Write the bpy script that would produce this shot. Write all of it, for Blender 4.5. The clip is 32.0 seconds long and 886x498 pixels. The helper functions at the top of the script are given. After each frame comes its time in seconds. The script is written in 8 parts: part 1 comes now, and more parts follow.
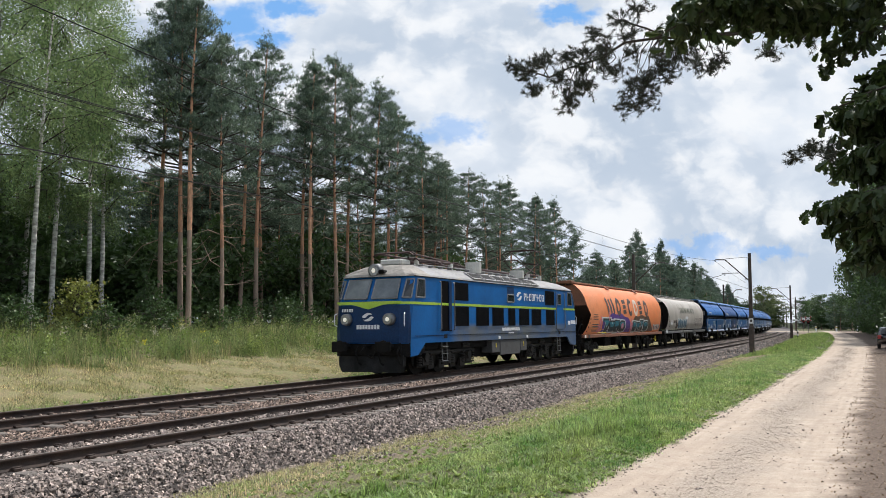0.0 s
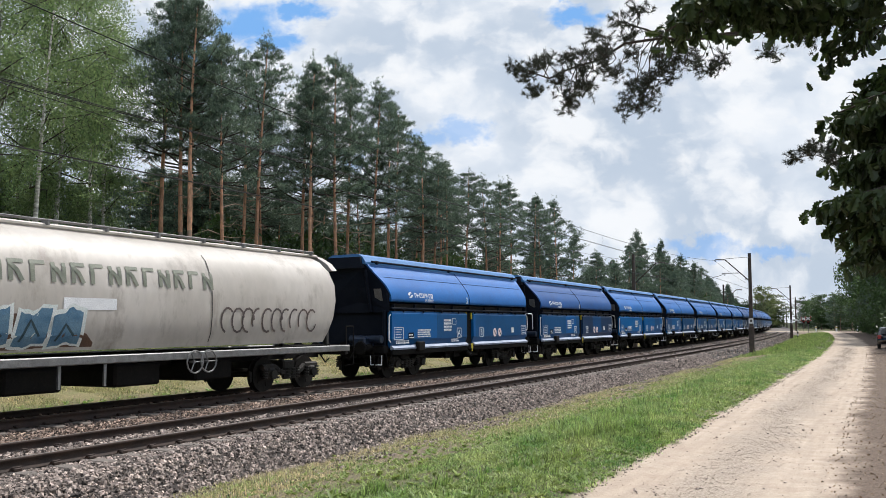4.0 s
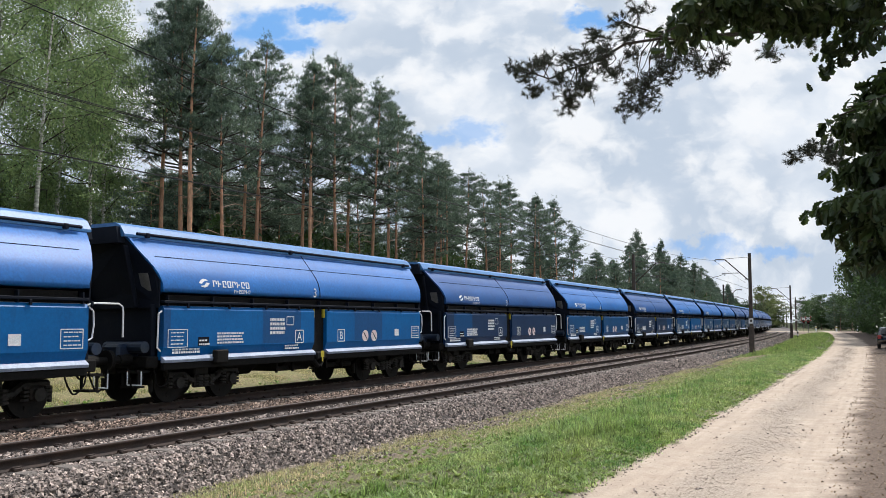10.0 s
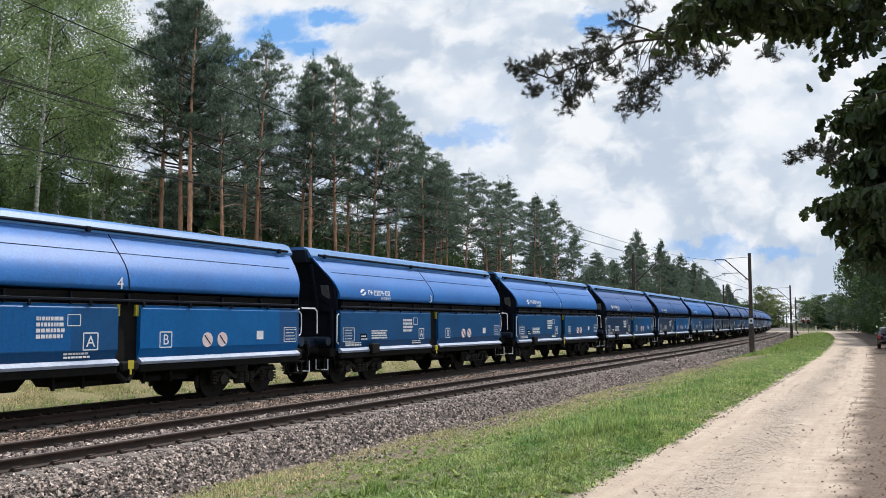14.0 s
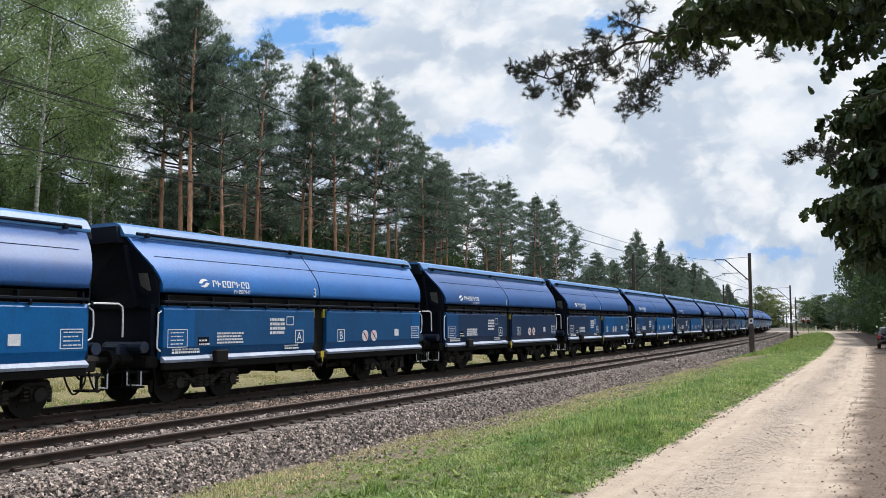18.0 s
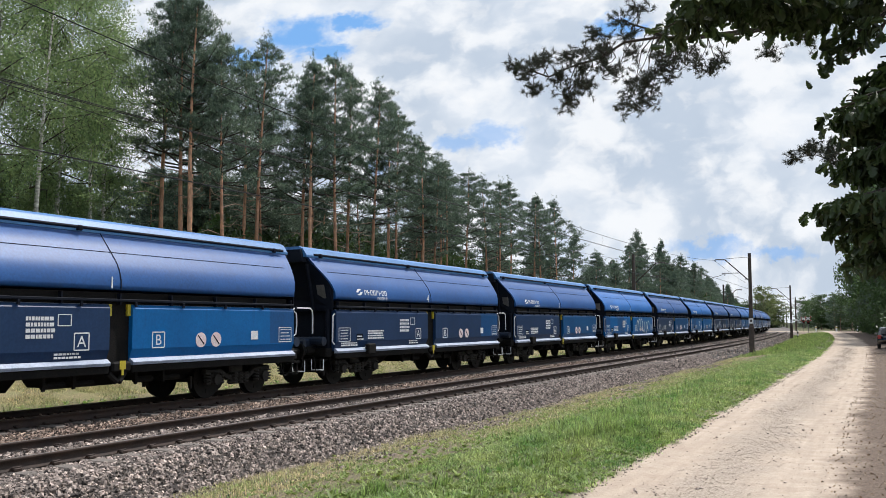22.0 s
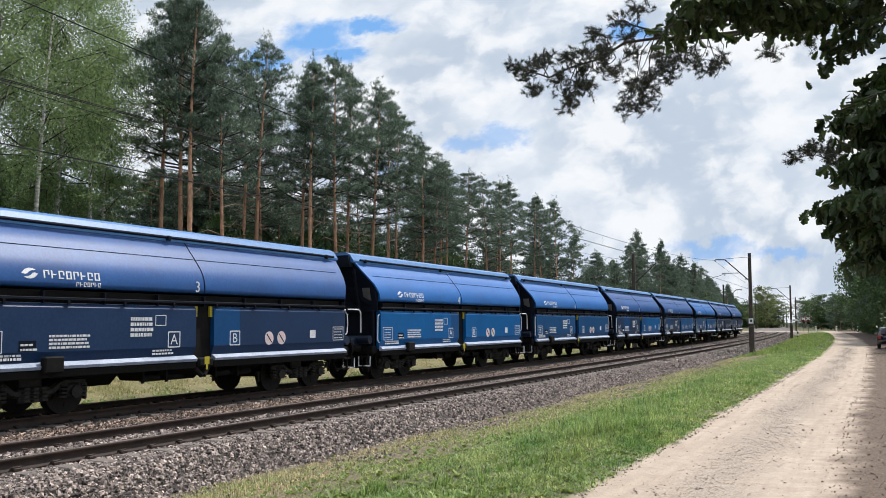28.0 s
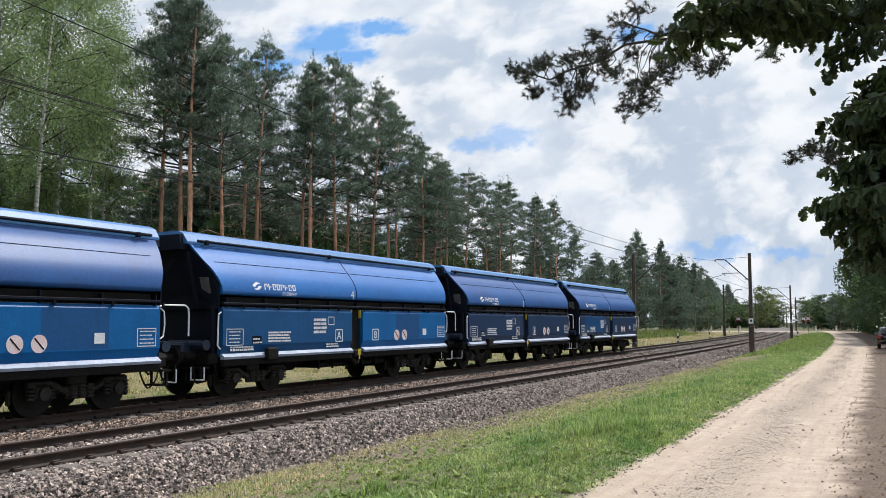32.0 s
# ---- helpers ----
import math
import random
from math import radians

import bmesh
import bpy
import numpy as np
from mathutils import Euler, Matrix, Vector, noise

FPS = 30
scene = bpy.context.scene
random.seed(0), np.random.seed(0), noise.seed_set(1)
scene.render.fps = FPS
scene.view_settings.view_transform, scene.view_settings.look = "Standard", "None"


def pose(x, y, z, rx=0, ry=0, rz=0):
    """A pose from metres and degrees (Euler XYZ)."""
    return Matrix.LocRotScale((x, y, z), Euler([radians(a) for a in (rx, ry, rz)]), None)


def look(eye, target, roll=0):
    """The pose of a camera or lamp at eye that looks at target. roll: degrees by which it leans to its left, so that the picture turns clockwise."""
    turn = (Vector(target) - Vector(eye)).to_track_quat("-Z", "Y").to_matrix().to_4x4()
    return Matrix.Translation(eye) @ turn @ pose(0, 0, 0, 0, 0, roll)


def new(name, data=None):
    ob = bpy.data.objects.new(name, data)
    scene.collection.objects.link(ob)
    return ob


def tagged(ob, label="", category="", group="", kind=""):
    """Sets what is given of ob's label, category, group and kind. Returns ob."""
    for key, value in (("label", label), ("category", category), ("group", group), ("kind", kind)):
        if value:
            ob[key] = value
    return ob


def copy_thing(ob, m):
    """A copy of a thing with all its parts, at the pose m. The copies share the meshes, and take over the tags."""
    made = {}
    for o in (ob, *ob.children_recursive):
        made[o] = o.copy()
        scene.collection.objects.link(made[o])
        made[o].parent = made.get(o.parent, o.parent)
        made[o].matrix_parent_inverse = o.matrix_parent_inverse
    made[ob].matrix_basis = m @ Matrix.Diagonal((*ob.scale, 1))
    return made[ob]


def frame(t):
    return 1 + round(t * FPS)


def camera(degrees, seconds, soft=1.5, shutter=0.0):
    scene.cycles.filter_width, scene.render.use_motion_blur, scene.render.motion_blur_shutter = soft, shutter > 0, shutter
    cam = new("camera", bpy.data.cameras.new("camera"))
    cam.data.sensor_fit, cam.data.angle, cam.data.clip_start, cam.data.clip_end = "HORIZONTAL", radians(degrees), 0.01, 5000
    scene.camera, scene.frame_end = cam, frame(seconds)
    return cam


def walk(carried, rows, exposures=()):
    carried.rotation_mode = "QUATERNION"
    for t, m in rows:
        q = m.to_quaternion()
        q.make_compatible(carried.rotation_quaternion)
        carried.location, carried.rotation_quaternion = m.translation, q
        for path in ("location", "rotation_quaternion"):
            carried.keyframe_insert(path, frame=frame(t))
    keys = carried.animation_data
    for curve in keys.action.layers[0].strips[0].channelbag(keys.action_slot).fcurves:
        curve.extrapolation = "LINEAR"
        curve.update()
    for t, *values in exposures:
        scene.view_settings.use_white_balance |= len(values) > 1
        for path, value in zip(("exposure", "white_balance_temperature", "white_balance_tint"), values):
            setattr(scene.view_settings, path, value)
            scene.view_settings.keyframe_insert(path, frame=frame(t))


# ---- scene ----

# camera: stands still at the edge of a dirt road, two metres above it
EYE = 1.905
cam = camera(55.53, 32.0, soft=0.6)
CAM = Matrix.Translation((0, 0, EYE)) @ pose(0, 0, 0, 90 + 4.93, 0, 0) @ pose(0, 0, 0, 0, 0, 0.107)
walk(cam, [(0.0, CAM), (32.0, CAM)], exposures=[(0.0, 0.0), (32.0, 0.0)])

# light: high summer sun through thin cloud, ahead of the camera and to its right
SUN_AZ, SUN_EL = 46.0, 57.0
world = bpy.data.worlds.new("sky")
scene.world = world
world.use_nodes = True
wn, wl = world.node_tree.nodes, world.node_tree.links
wn.clear()
w_out, w_bg = wn.new("ShaderNodeOutputWorld"), wn.new("ShaderNodeBackground")
w_sky = wn.new("ShaderNodeTexSky")
w_sky.sky_type, w_sky.sun_disc = "NISHITA", False
w_sky.sun_elevation, w_sky.sun_rotation = radians(SUN_EL), radians(SUN_AZ)
w_mul = wn.new("ShaderNodeMix")
w_mul.data_type = "RGBA"
w_noise = wn.new("ShaderNodeTexNoise")
w_noise.inputs["Scale"].default_value, w_noise.inputs["Detail"].default_value = 2.2, 5
w_ramp = wn.new("ShaderNodeMapRange")
w_ramp.inputs["From Min"].default_value, w_ramp.inputs["From Max"].default_value = 0.40, 0.56
w_co = wn.new("ShaderNodeTexCoord")
wl.new(w_co.outputs["Generated"], w_noise.inputs["Vector"])
wl.new(w_noise.outputs["Fac"], w_ramp.inputs["Value"])
wl.new(w_ramp.outputs["Result"], w_mul.inputs["Factor"])
wl.new(w_sky.outputs["Color"], w_mul.inputs["A"])
w_mul.inputs["B"].default_value = (7.0, 7.6, 8.5, 1)
wl.new(w_mul.outputs["Result"], w_bg.inputs["Color"])
w_bg.inputs["Strength"].default_value = 0.13
wl.new(w_bg.outputs["Background"], w_out.inputs["Surface"])
sun = new("sun", bpy.data.lights.new("sun", "SUN"))
sun.data.energy, sun.data.angle, sun.data.color = 4.3, radians(1.5), (1.0, 0.965, 0.92)
az, el = radians(SUN_AZ), radians(SUN_EL)
sun.matrix_world = look((0, 0, 0), (-math.sin(az) * math.cos(el), -math.cos(az) * math.cos(el), -math.sin(el)))

# ---- materials ----
def node_mat(name):
    m = bpy.data.materials.new(name)
    m.use_nodes = True
    n, l = m.node_tree.nodes, m.node_tree.links
    return m, n, l, n["Principled BSDF"]


def mix(n, l, a, b, fac, blend="MIX"):
    x = n.new("ShaderNodeMix")
    x.data_type, x.blend_type = "RGBA", blend
    for key, v in (("A", a), ("B", b), ("Factor", fac)):
        sock = x.inputs[key]
        if isinstance(v, (int, float)):
            sock.default_value = v if key == "Factor" else (v, v, v, 1)
        elif isinstance(v, tuple):
            sock.default_value = (*v, 1)
        else:
            l.new(v, sock)
    return x.outputs["Result"]


def noise_fac(n, l, co, scale, lo, hi, detail=4, rough=0.6):
    t = n.new("ShaderNodeTexNoise")
    t.inputs["Scale"].default_value, t.inputs["Detail"].default_value, t.inputs["Roughness"].default_value = scale, detail, rough
    l.new(co, t.inputs["Vector"])
    r = n.new("ShaderNodeMapRange")
    r.inputs["From Min"].default_value, r.inputs["From Max"].default_value = lo, hi
    l.new(t.outputs["Fac"], r.inputs["Value"])
    return r.outputs["Result"], t.outputs["Fac"]


def surf(name, c1, c2, scale=3.0, rough=0.7, metal=0.0, bump=0.3, fine=40.0, rand=0.0, dirt=None, coat=0.0, spread=(0.35, 0.65), stretch=None, spec=0.5, mottle=0.75):
    """A surface in two colours at two scales, with fine relief; rand varies it from object to object."""
    m, n, l, b = node_mat(name)
    co = n.new("ShaderNodeTexCoord").outputs["Object"]
    if stretch:
        mp = n.new("ShaderNodeMapping")
        mp.inputs["Scale"].default_value = stretch
        l.new(co, mp.inputs["Vector"])
        co = mp.outputs["Vector"]
    f1, _ = noise_fac(n, l, co, scale, *spread)
    col = mix(n, l, c1, c2, f1)
    f2, raw = noise_fac(n, l, co, fine, 0.3, 0.7, 3)
    col = mix(n, l, col, mix(n, l, 0.72, 1.2, f2), mottle, "MULTIPLY")
    if dirt:
        f3, _ = noise_fac(n, l, co, scale * 2.7, 0.52, 0.72, 6, 0.7)
        col = mix(n, l, col, dirt, f3)
    if rand:
        info = n.new("ShaderNodeObjectInfo")
        hs = n.new("ShaderNodeHueSaturation")
        mr = n.new("ShaderNodeMapRange")
        mr.inputs["To Min"].default_value, mr.inputs["To Max"].default_value = 1 - rand, 1 + rand
        l.new(info.outputs["Random"], mr.inputs["Value"])
        l.new(mr.outputs["Result"], hs.inputs["Value"])
        l.new(col, hs.inputs["Color"])
        col = hs.outputs["Color"]
    l.new(col, b.inputs["Base Color"])
    b.inputs["Roughness"].default_value, b.inputs["Metallic"].default_value = rough, metal
    b.inputs["Coat Weight"].default_value = coat
    b.inputs["Specular IOR Level"].default_value = spec
    if bump:
        bp = n.new("ShaderNodeBump")
        bp.inputs["Strength"].default_value, bp.inputs["Distance"].default_value = bump, 0.02
        l.new(raw, bp.inputs["Height"])
        l.new(bp.outputs["Normal"], b.inputs["Normal"])
    return m


def leaf_mat(name, c1, c2, island=True, gloss=0.5, pass_=0.35, vary=0.4, grain=0.6):
    """Leaves or needles: colour varies piece by piece, some light passes through."""
    m, n, l, b = node_mat(name)
    geo = n.new("ShaderNodeNewGeometry")
    co = n.new("ShaderNodeTexCoord").outputs["Object"]
    f1, _ = noise_fac(n, l, co, grain, 0.35, 0.65)
    col = mix(n, l, c1, c2, f1)
    if island:
        hs = n.new("ShaderNodeHueSaturation")
        mr = n.new("ShaderNodeMapRange")
        mr.inputs["To Min"].default_value, mr.inputs["To Max"].default_value = 1 - vary, 1 + vary
        l.new(geo.outputs["Random Per Island"], mr.inputs["Value"])
        l.new(mr.outputs["Result"], hs.inputs["Value"])
        l.new(col, hs.inputs["Color"])
        col = hs.outputs["Color"]
    l.new(col, b.inputs["Base Color"])
    b.inputs["Roughness"].default_value = gloss
    if pass_:
        tr = n.new("ShaderNodeBsdfTranslucent")
        l.new(col, tr.inputs["Color"])
        ms = n.new("ShaderNodeMixShader")
        ms.inputs["Fac"].default_value = pass_
        l.new(b.outputs["BSDF"], ms.inputs[1])
        l.new(tr.outputs["BSDF"], ms.inputs[2])
        l.new(ms.outputs["Shader"], n["Material Output"].inputs["Surface"])
    return m


M_NEEDLE = leaf_mat("pine_needles", (0.042, 0.076, 0.058), (0.20, 0.275, 0.18), gloss=0.45, pass_=0.3, vary=0.5, grain=2.6)
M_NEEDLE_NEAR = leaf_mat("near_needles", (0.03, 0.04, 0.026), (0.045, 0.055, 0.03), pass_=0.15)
M_BIRCH = leaf_mat("birch_leaves", (0.11, 0.19, 0.07), (0.29, 0.385, 0.155), pass_=0.55, grain=1.8)
M_BROAD = leaf_mat("broad_leaves", (0.045, 0.09, 0.026), (0.08, 0.135, 0.04))
# oak leaves hang against the light; that darkness is in their base colour
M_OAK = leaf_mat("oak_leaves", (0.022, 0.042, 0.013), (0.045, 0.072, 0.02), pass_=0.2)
M_YELLOW = leaf_mat("yellow_leaves", (0.30, 0.30, 0.07), (0.18, 0.23, 0.05))
M_GRASS = leaf_mat("grass_blades", (0.12, 0.25, 0.047), (0.39, 0.45, 0.16), gloss=0.5, pass_=0.45, vary=0.8, grain=1.1)
M_DRY = leaf_mat("dry_grass", (0.56, 0.46, 0.26), (0.31, 0.32, 0.13), gloss=0.7, vary=0.8, grain=1.1)
M_TALL = leaf_mat("tall_grass", (0.115, 0.20, 0.05), (0.29, 0.32, 0.13), gloss=0.6, pass_=0.45, vary=0.7, grain=1.0)
M_LIMELEAF = leaf_mat("sunlit_leaves", (0.13, 0.17, 0.06), (0.20, 0.23, 0.08), pass_=0.4)
M_HERB = leaf_mat("herb_leaves", (0.17, 0.26, 0.055), (0.30, 0.36, 0.10), pass_=0.4)
M_BLOOM = leaf_mat("yellow_blooms", (0.62, 0.55, 0.04), (0.5, 0.46, 0.1))
M_SEED = leaf_mat("seed_heads", (0.62, 0.60, 0.46), (0.45, 0.40, 0.28))
M_BARK = surf("pine_bark", (0.70, 0.37, 0.22), (0.33, 0.19, 0.125), 2.4, 0.9, bump=1.0, fine=11, mottle=1.0, stretch=(3, 3, 0.7), rand=0.25)
M_BARK_LOW = surf("old_bark", (0.42, 0.30, 0.225), (0.22, 0.165, 0.13), 2.0, 0.95, bump=0.9, fine=16, stretch=(3, 3, 0.6), rand=0.2)
M_BIRCH_BARK = surf("birch_bark", (0.74, 0.72, 0.66), (0.24, 0.22, 0.20), 3.0, 0.8, fine=9, stretch=(1, 1, 2.5))
M_TWIG = surf("twigs", (0.04, 0.032, 0.025), (0.065, 0.053, 0.042), 6, 0.9)
M_STONE = leaf_mat("ballast_stones", (0.13, 0.105, 0.09), (0.43, 0.355, 0.31), gloss=0.95, pass_=0.0, vary=0.92, grain=9.0)
M_STONE_RUST = leaf_mat("rusty_ballast", (0.15, 0.105, 0.08), (0.40, 0.30, 0.24), gloss=0.95, pass_=0.0, vary=0.92, grain=9.0)
M_RAIL = surf("rusty_rail", (0.06, 0.036, 0.026), (0.036, 0.025, 0.02), 4, 0.75, 0.2, 0.3, 50)
M_HEAD = surf("worn_rail_head", (0.26, 0.22, 0.2), (0.17, 0.14, 0.12), 4, 0.4, 0.7, 0.1, 50)
M_CONCRETE = surf("concrete", (0.20, 0.172, 0.15), (0.13, 0.11, 0.095), 2.5, 0.9, 0, 0.4, 60, rand=0.12)
M_POLE = surf("weathered_pole_steel", (0.10, 0.075, 0.06), (0.055, 0.045, 0.04), 3, 0.8, 0.1, 0.3, 30)
M_STEEL = surf("galvanised_steel", (0.25, 0.25, 0.25), (0.17, 0.17, 0.17), 4, 0.5, 0.6)
M_WIRE = surf("copper_wire", (0.012, 0.012, 0.012), (0.018, 0.016, 0.015), 4, 0.9, 0.0, 0)
M_BLACK = surf("grimy_black_steel", (0.005, 0.005, 0.005), (0.009, 0.008, 0.007), 3, 0.8, 0.0, 0.35, 30, dirt=(0.015, 0.012, 0.010), spec=0.2)
M_WHEEL = surf("wheel_steel", (0.007, 0.0065, 0.006), (0.016, 0.013, 0.011), 5, 0.65, 0.1, 0.3, 30, spec=0.25)
M_WHITE = surf("white_marking_paint", (0.82, 0.83, 0.84), (0.7, 0.71, 0.73), 3, 0.55, 0, 0.05, 40)
M_GLASS = surf("dark_window_glass", (0.02, 0.025, 0.03), (0.03, 0.035, 0.04), 2, 0.08, 0, 0.0)

# ---- the line: two curved tracks; o is the offset to the far side of the near rail, s runs along it ----
GAUGE, SPACING, CANT = 1.505, 4.236, 0.0129
NEAR_C, FAR_C = GAUGE / 2, SPACING + GAUGE / 2
_S = np.arange(-400.0, 3200.0, 0.5)
_K = np.interp(_S, [-400, 0, 30, 60, 100, 150, 230, 265], np.array([-0.31, -0.31, -0.162, -0.727, -0.598, -0.357, -0.561, 0.0]) / 1000)
_P = np.concatenate([[0], np.cumsum((_K[1:] + _K[:-1]) / 4)])
_P += 0.48464 - np.interp(0, _S, _P)
_X = np.concatenate([[0], np.cumsum(np.sin((_P[1:] + _P[:-1]) / 2) * 0.5)])
_Y = np.concatenate([[0], np.cumsum(np.cos((_P[1:] + _P[:-1]) / 2) * 0.5)])
_X += -10.8055 * math.cos(0.48464) - np.interp(0, _S, _X)
_Y += 10.8055 * math.sin(0.48464) - np.interp(0, _S, _Y)


def line(s, o=0.0):
    """World x, y of the point at s along the line and o to its far side; arrays are welcome."""
    p = np.interp(s, _S, _P)
    return np.interp(s, _S, _X) - o * np.cos(p), np.interp(s, _S, _Y) + o * np.sin(p)


def heading(s):
    return float(np.interp(s, _S, _P))


def smooth(a, b, x):
    t = np.clip((np.asarray(x, float) - a) / (b - a), 0, 1)
    return t * t * (3 - 2 * t)


def ground_z(s, o):
    """Height of the ground: road, grass strip, bed under the tracks, bank that rises to the wood."""
    s, o = np.asarray(s, float), np.asarray(o, float)
    z = np.interp(o, [-14, -10.8, -9, -7.6, -6.8, -4.5, -2.4, -1.7, 8.0, 9.2, 13, 17, 22, 30],
                  [0.05, -0.08, -0.12, -0.08, 0.0, -0.2, -0.5, -0.58, -0.58, -0.42, 0.3, 1.0, 1.6, 1.75])
    fade = 1 - 0.75 * smooth(50, 120, s) - 0.25 * smooth(150, 190, s)
    z = np.where(o > 8.0, -0.42 * smooth(8, 7.9, o) + np.where(z > -0.42, (z + 0.42) * fade - 0.42, z), z)
    cross = smooth(172, 190, s)
    z = z * (1 - cross) - 0.12 * cross * smooth(-2, -6, np.abs(o - 3) * -1)
    return z + 0.05 * np.sin(o * 0.9 + s * 0.13) * smooth(9, 14, o)


# ---- mesh helpers ----
def mesh_obj(name, verts, faces, material, parent=None, label="", uv=None):
    me = bpy.data.meshes.new(name)
    verts, faces = np.asarray(verts, np.float32), np.asarray(faces, np.int32)
    k = faces.shape[1]
    me.vertices.add(len(verts))
    me.vertices.foreach_set("co", verts.ravel())
    me.loops.add(faces.size)
    me.loops.foreach_set("vertex_index", faces.ravel())
    me.polygons.add(len(faces))
    me.polygons.foreach_set("loop_start", np.arange(0, faces.size, k, dtype=np.int32))
    me.update(calc_edges=True)
    me.validate()
    for m in (material if isinstance(material, (list, tuple)) else [material]):
        me.materials.append(m)
    ob = new(name, me)
    if parent:
        ob.parent = parent
    if label:
        ob["label"] = label
    return ob


def part(name, bm, material, parent=None, label="", at=None, flat=True):
    """Links a bmesh as one mesh object under a thing or part."""
    me = bpy.data.meshes.new(name)
    bmesh.ops.recalc_face_normals(bm, faces=bm.faces)
    if not flat:
        for f in bm.faces:
            f.smooth = True
    bm.to_mesh(me)
    bm.free()
    for m in (material if isinstance(material, (list, tuple)) else [material]):
        me.materials.append(m)
    ob = new(name, me)
    ob.parent = parent
    if label:
        ob["label"] = label
    if at is not None:
        ob.location = at
    return ob


def again(ob, parent, m=None, name=None):
    """Another object on the same mesh, under parent."""
    o = new(name or ob.name.split(".")[0], ob.data)
    o.parent = parent
    if "label" in ob:
        o["label"] = ob["label"]
    o.matrix_basis = m if m is not None else ob.matrix_basis.copy()
    return o


def box(bm, c, size, bevel=0.0, rot=None):
    m = Matrix.Translation(c) @ (rot or Matrix.Identity(4)) @ Matrix.Diagonal((*size, 1))
    r = bmesh.ops.create_cube(bm, size=1, matrix=m)
    if bevel:
        es = list({e for v in r["verts"] for e in v.link_edges})
        bmesh.ops.bevel(bm, geom=es, offset=bevel, segments=1, affect="EDGES")
    return bm


def cyl(bm, a, b, r, seg=10, r2=None):
    a, b = Vector(a), Vector(b)
    d = b - a
    m = Matrix.Translation((a + b) / 2) @ d.to_track_quat("Z", "Y").to_matrix().to_4x4()
    bmesh.ops.create_cone(bm, cap_ends=True, segments=seg, radius1=r, radius2=r if r2 is None else r2, depth=d.length, matrix=m)
    return bm


def tube(bm, pts, r, seg=6):
    for a, b in zip(pts[:-1], pts[1:]):
        cyl(bm, a, b, r, seg)
    return bm


def extrude(bm, prof, y0, y1, cap=True, soft=False):
    """Closed profile of (x, z) pairs pushed along y."""
    a = [bm.verts.new((x, y0, z)) for x, z in prof]
    b = [bm.verts.new((x, y1, z)) for x, z in prof]
    k = len(prof)
    for i in range(k):
        bm.faces.new((a[i], a[(i + 1) % k], b[(i + 1) % k], b[i])).smooth = soft
    if cap and soft:
        a = [bm.verts.new(v.co) for v in a]
        b = [bm.verts.new(v.co) for v in b]
    if cap:
        bm.faces.new(a)
        bm.faces.new(b[::-1])
    return bm


def B():
    return bmesh.new()


def letters(text, size, name, material, parent, m, label=""):
    cu = bpy.data.curves.new(name, "FONT")
    cu.body, cu.size, cu.extrude, cu.align_x = text, size, 0.001, "CENTER"
    tmp = bpy.data.objects.new(name, cu)
    scene.collection.objects.link(tmp)
    me = bpy.data.meshes.new_from_object(tmp.evaluated_get(bpy.context.evaluated_depsgraph_get()))
    bpy.data.objects.remove(tmp)
    me.materials.clear()
    me.materials.append(material)
    ob = new(name, me)
    ob.parent = parent
    ob.matrix_basis = m
    if label:
        ob["label"] = label
    return ob


ON_SIDE = Matrix(((0, 0, 1, 0), (1, 0, 0, 0), (0, 1, 0, 0), (0, 0, 0, 1)))


def side(x, y, z):
    """Pose of flat work on a car's side that faces the road."""
    return Matrix.Translation((x, y, z)) @ ON_SIDE

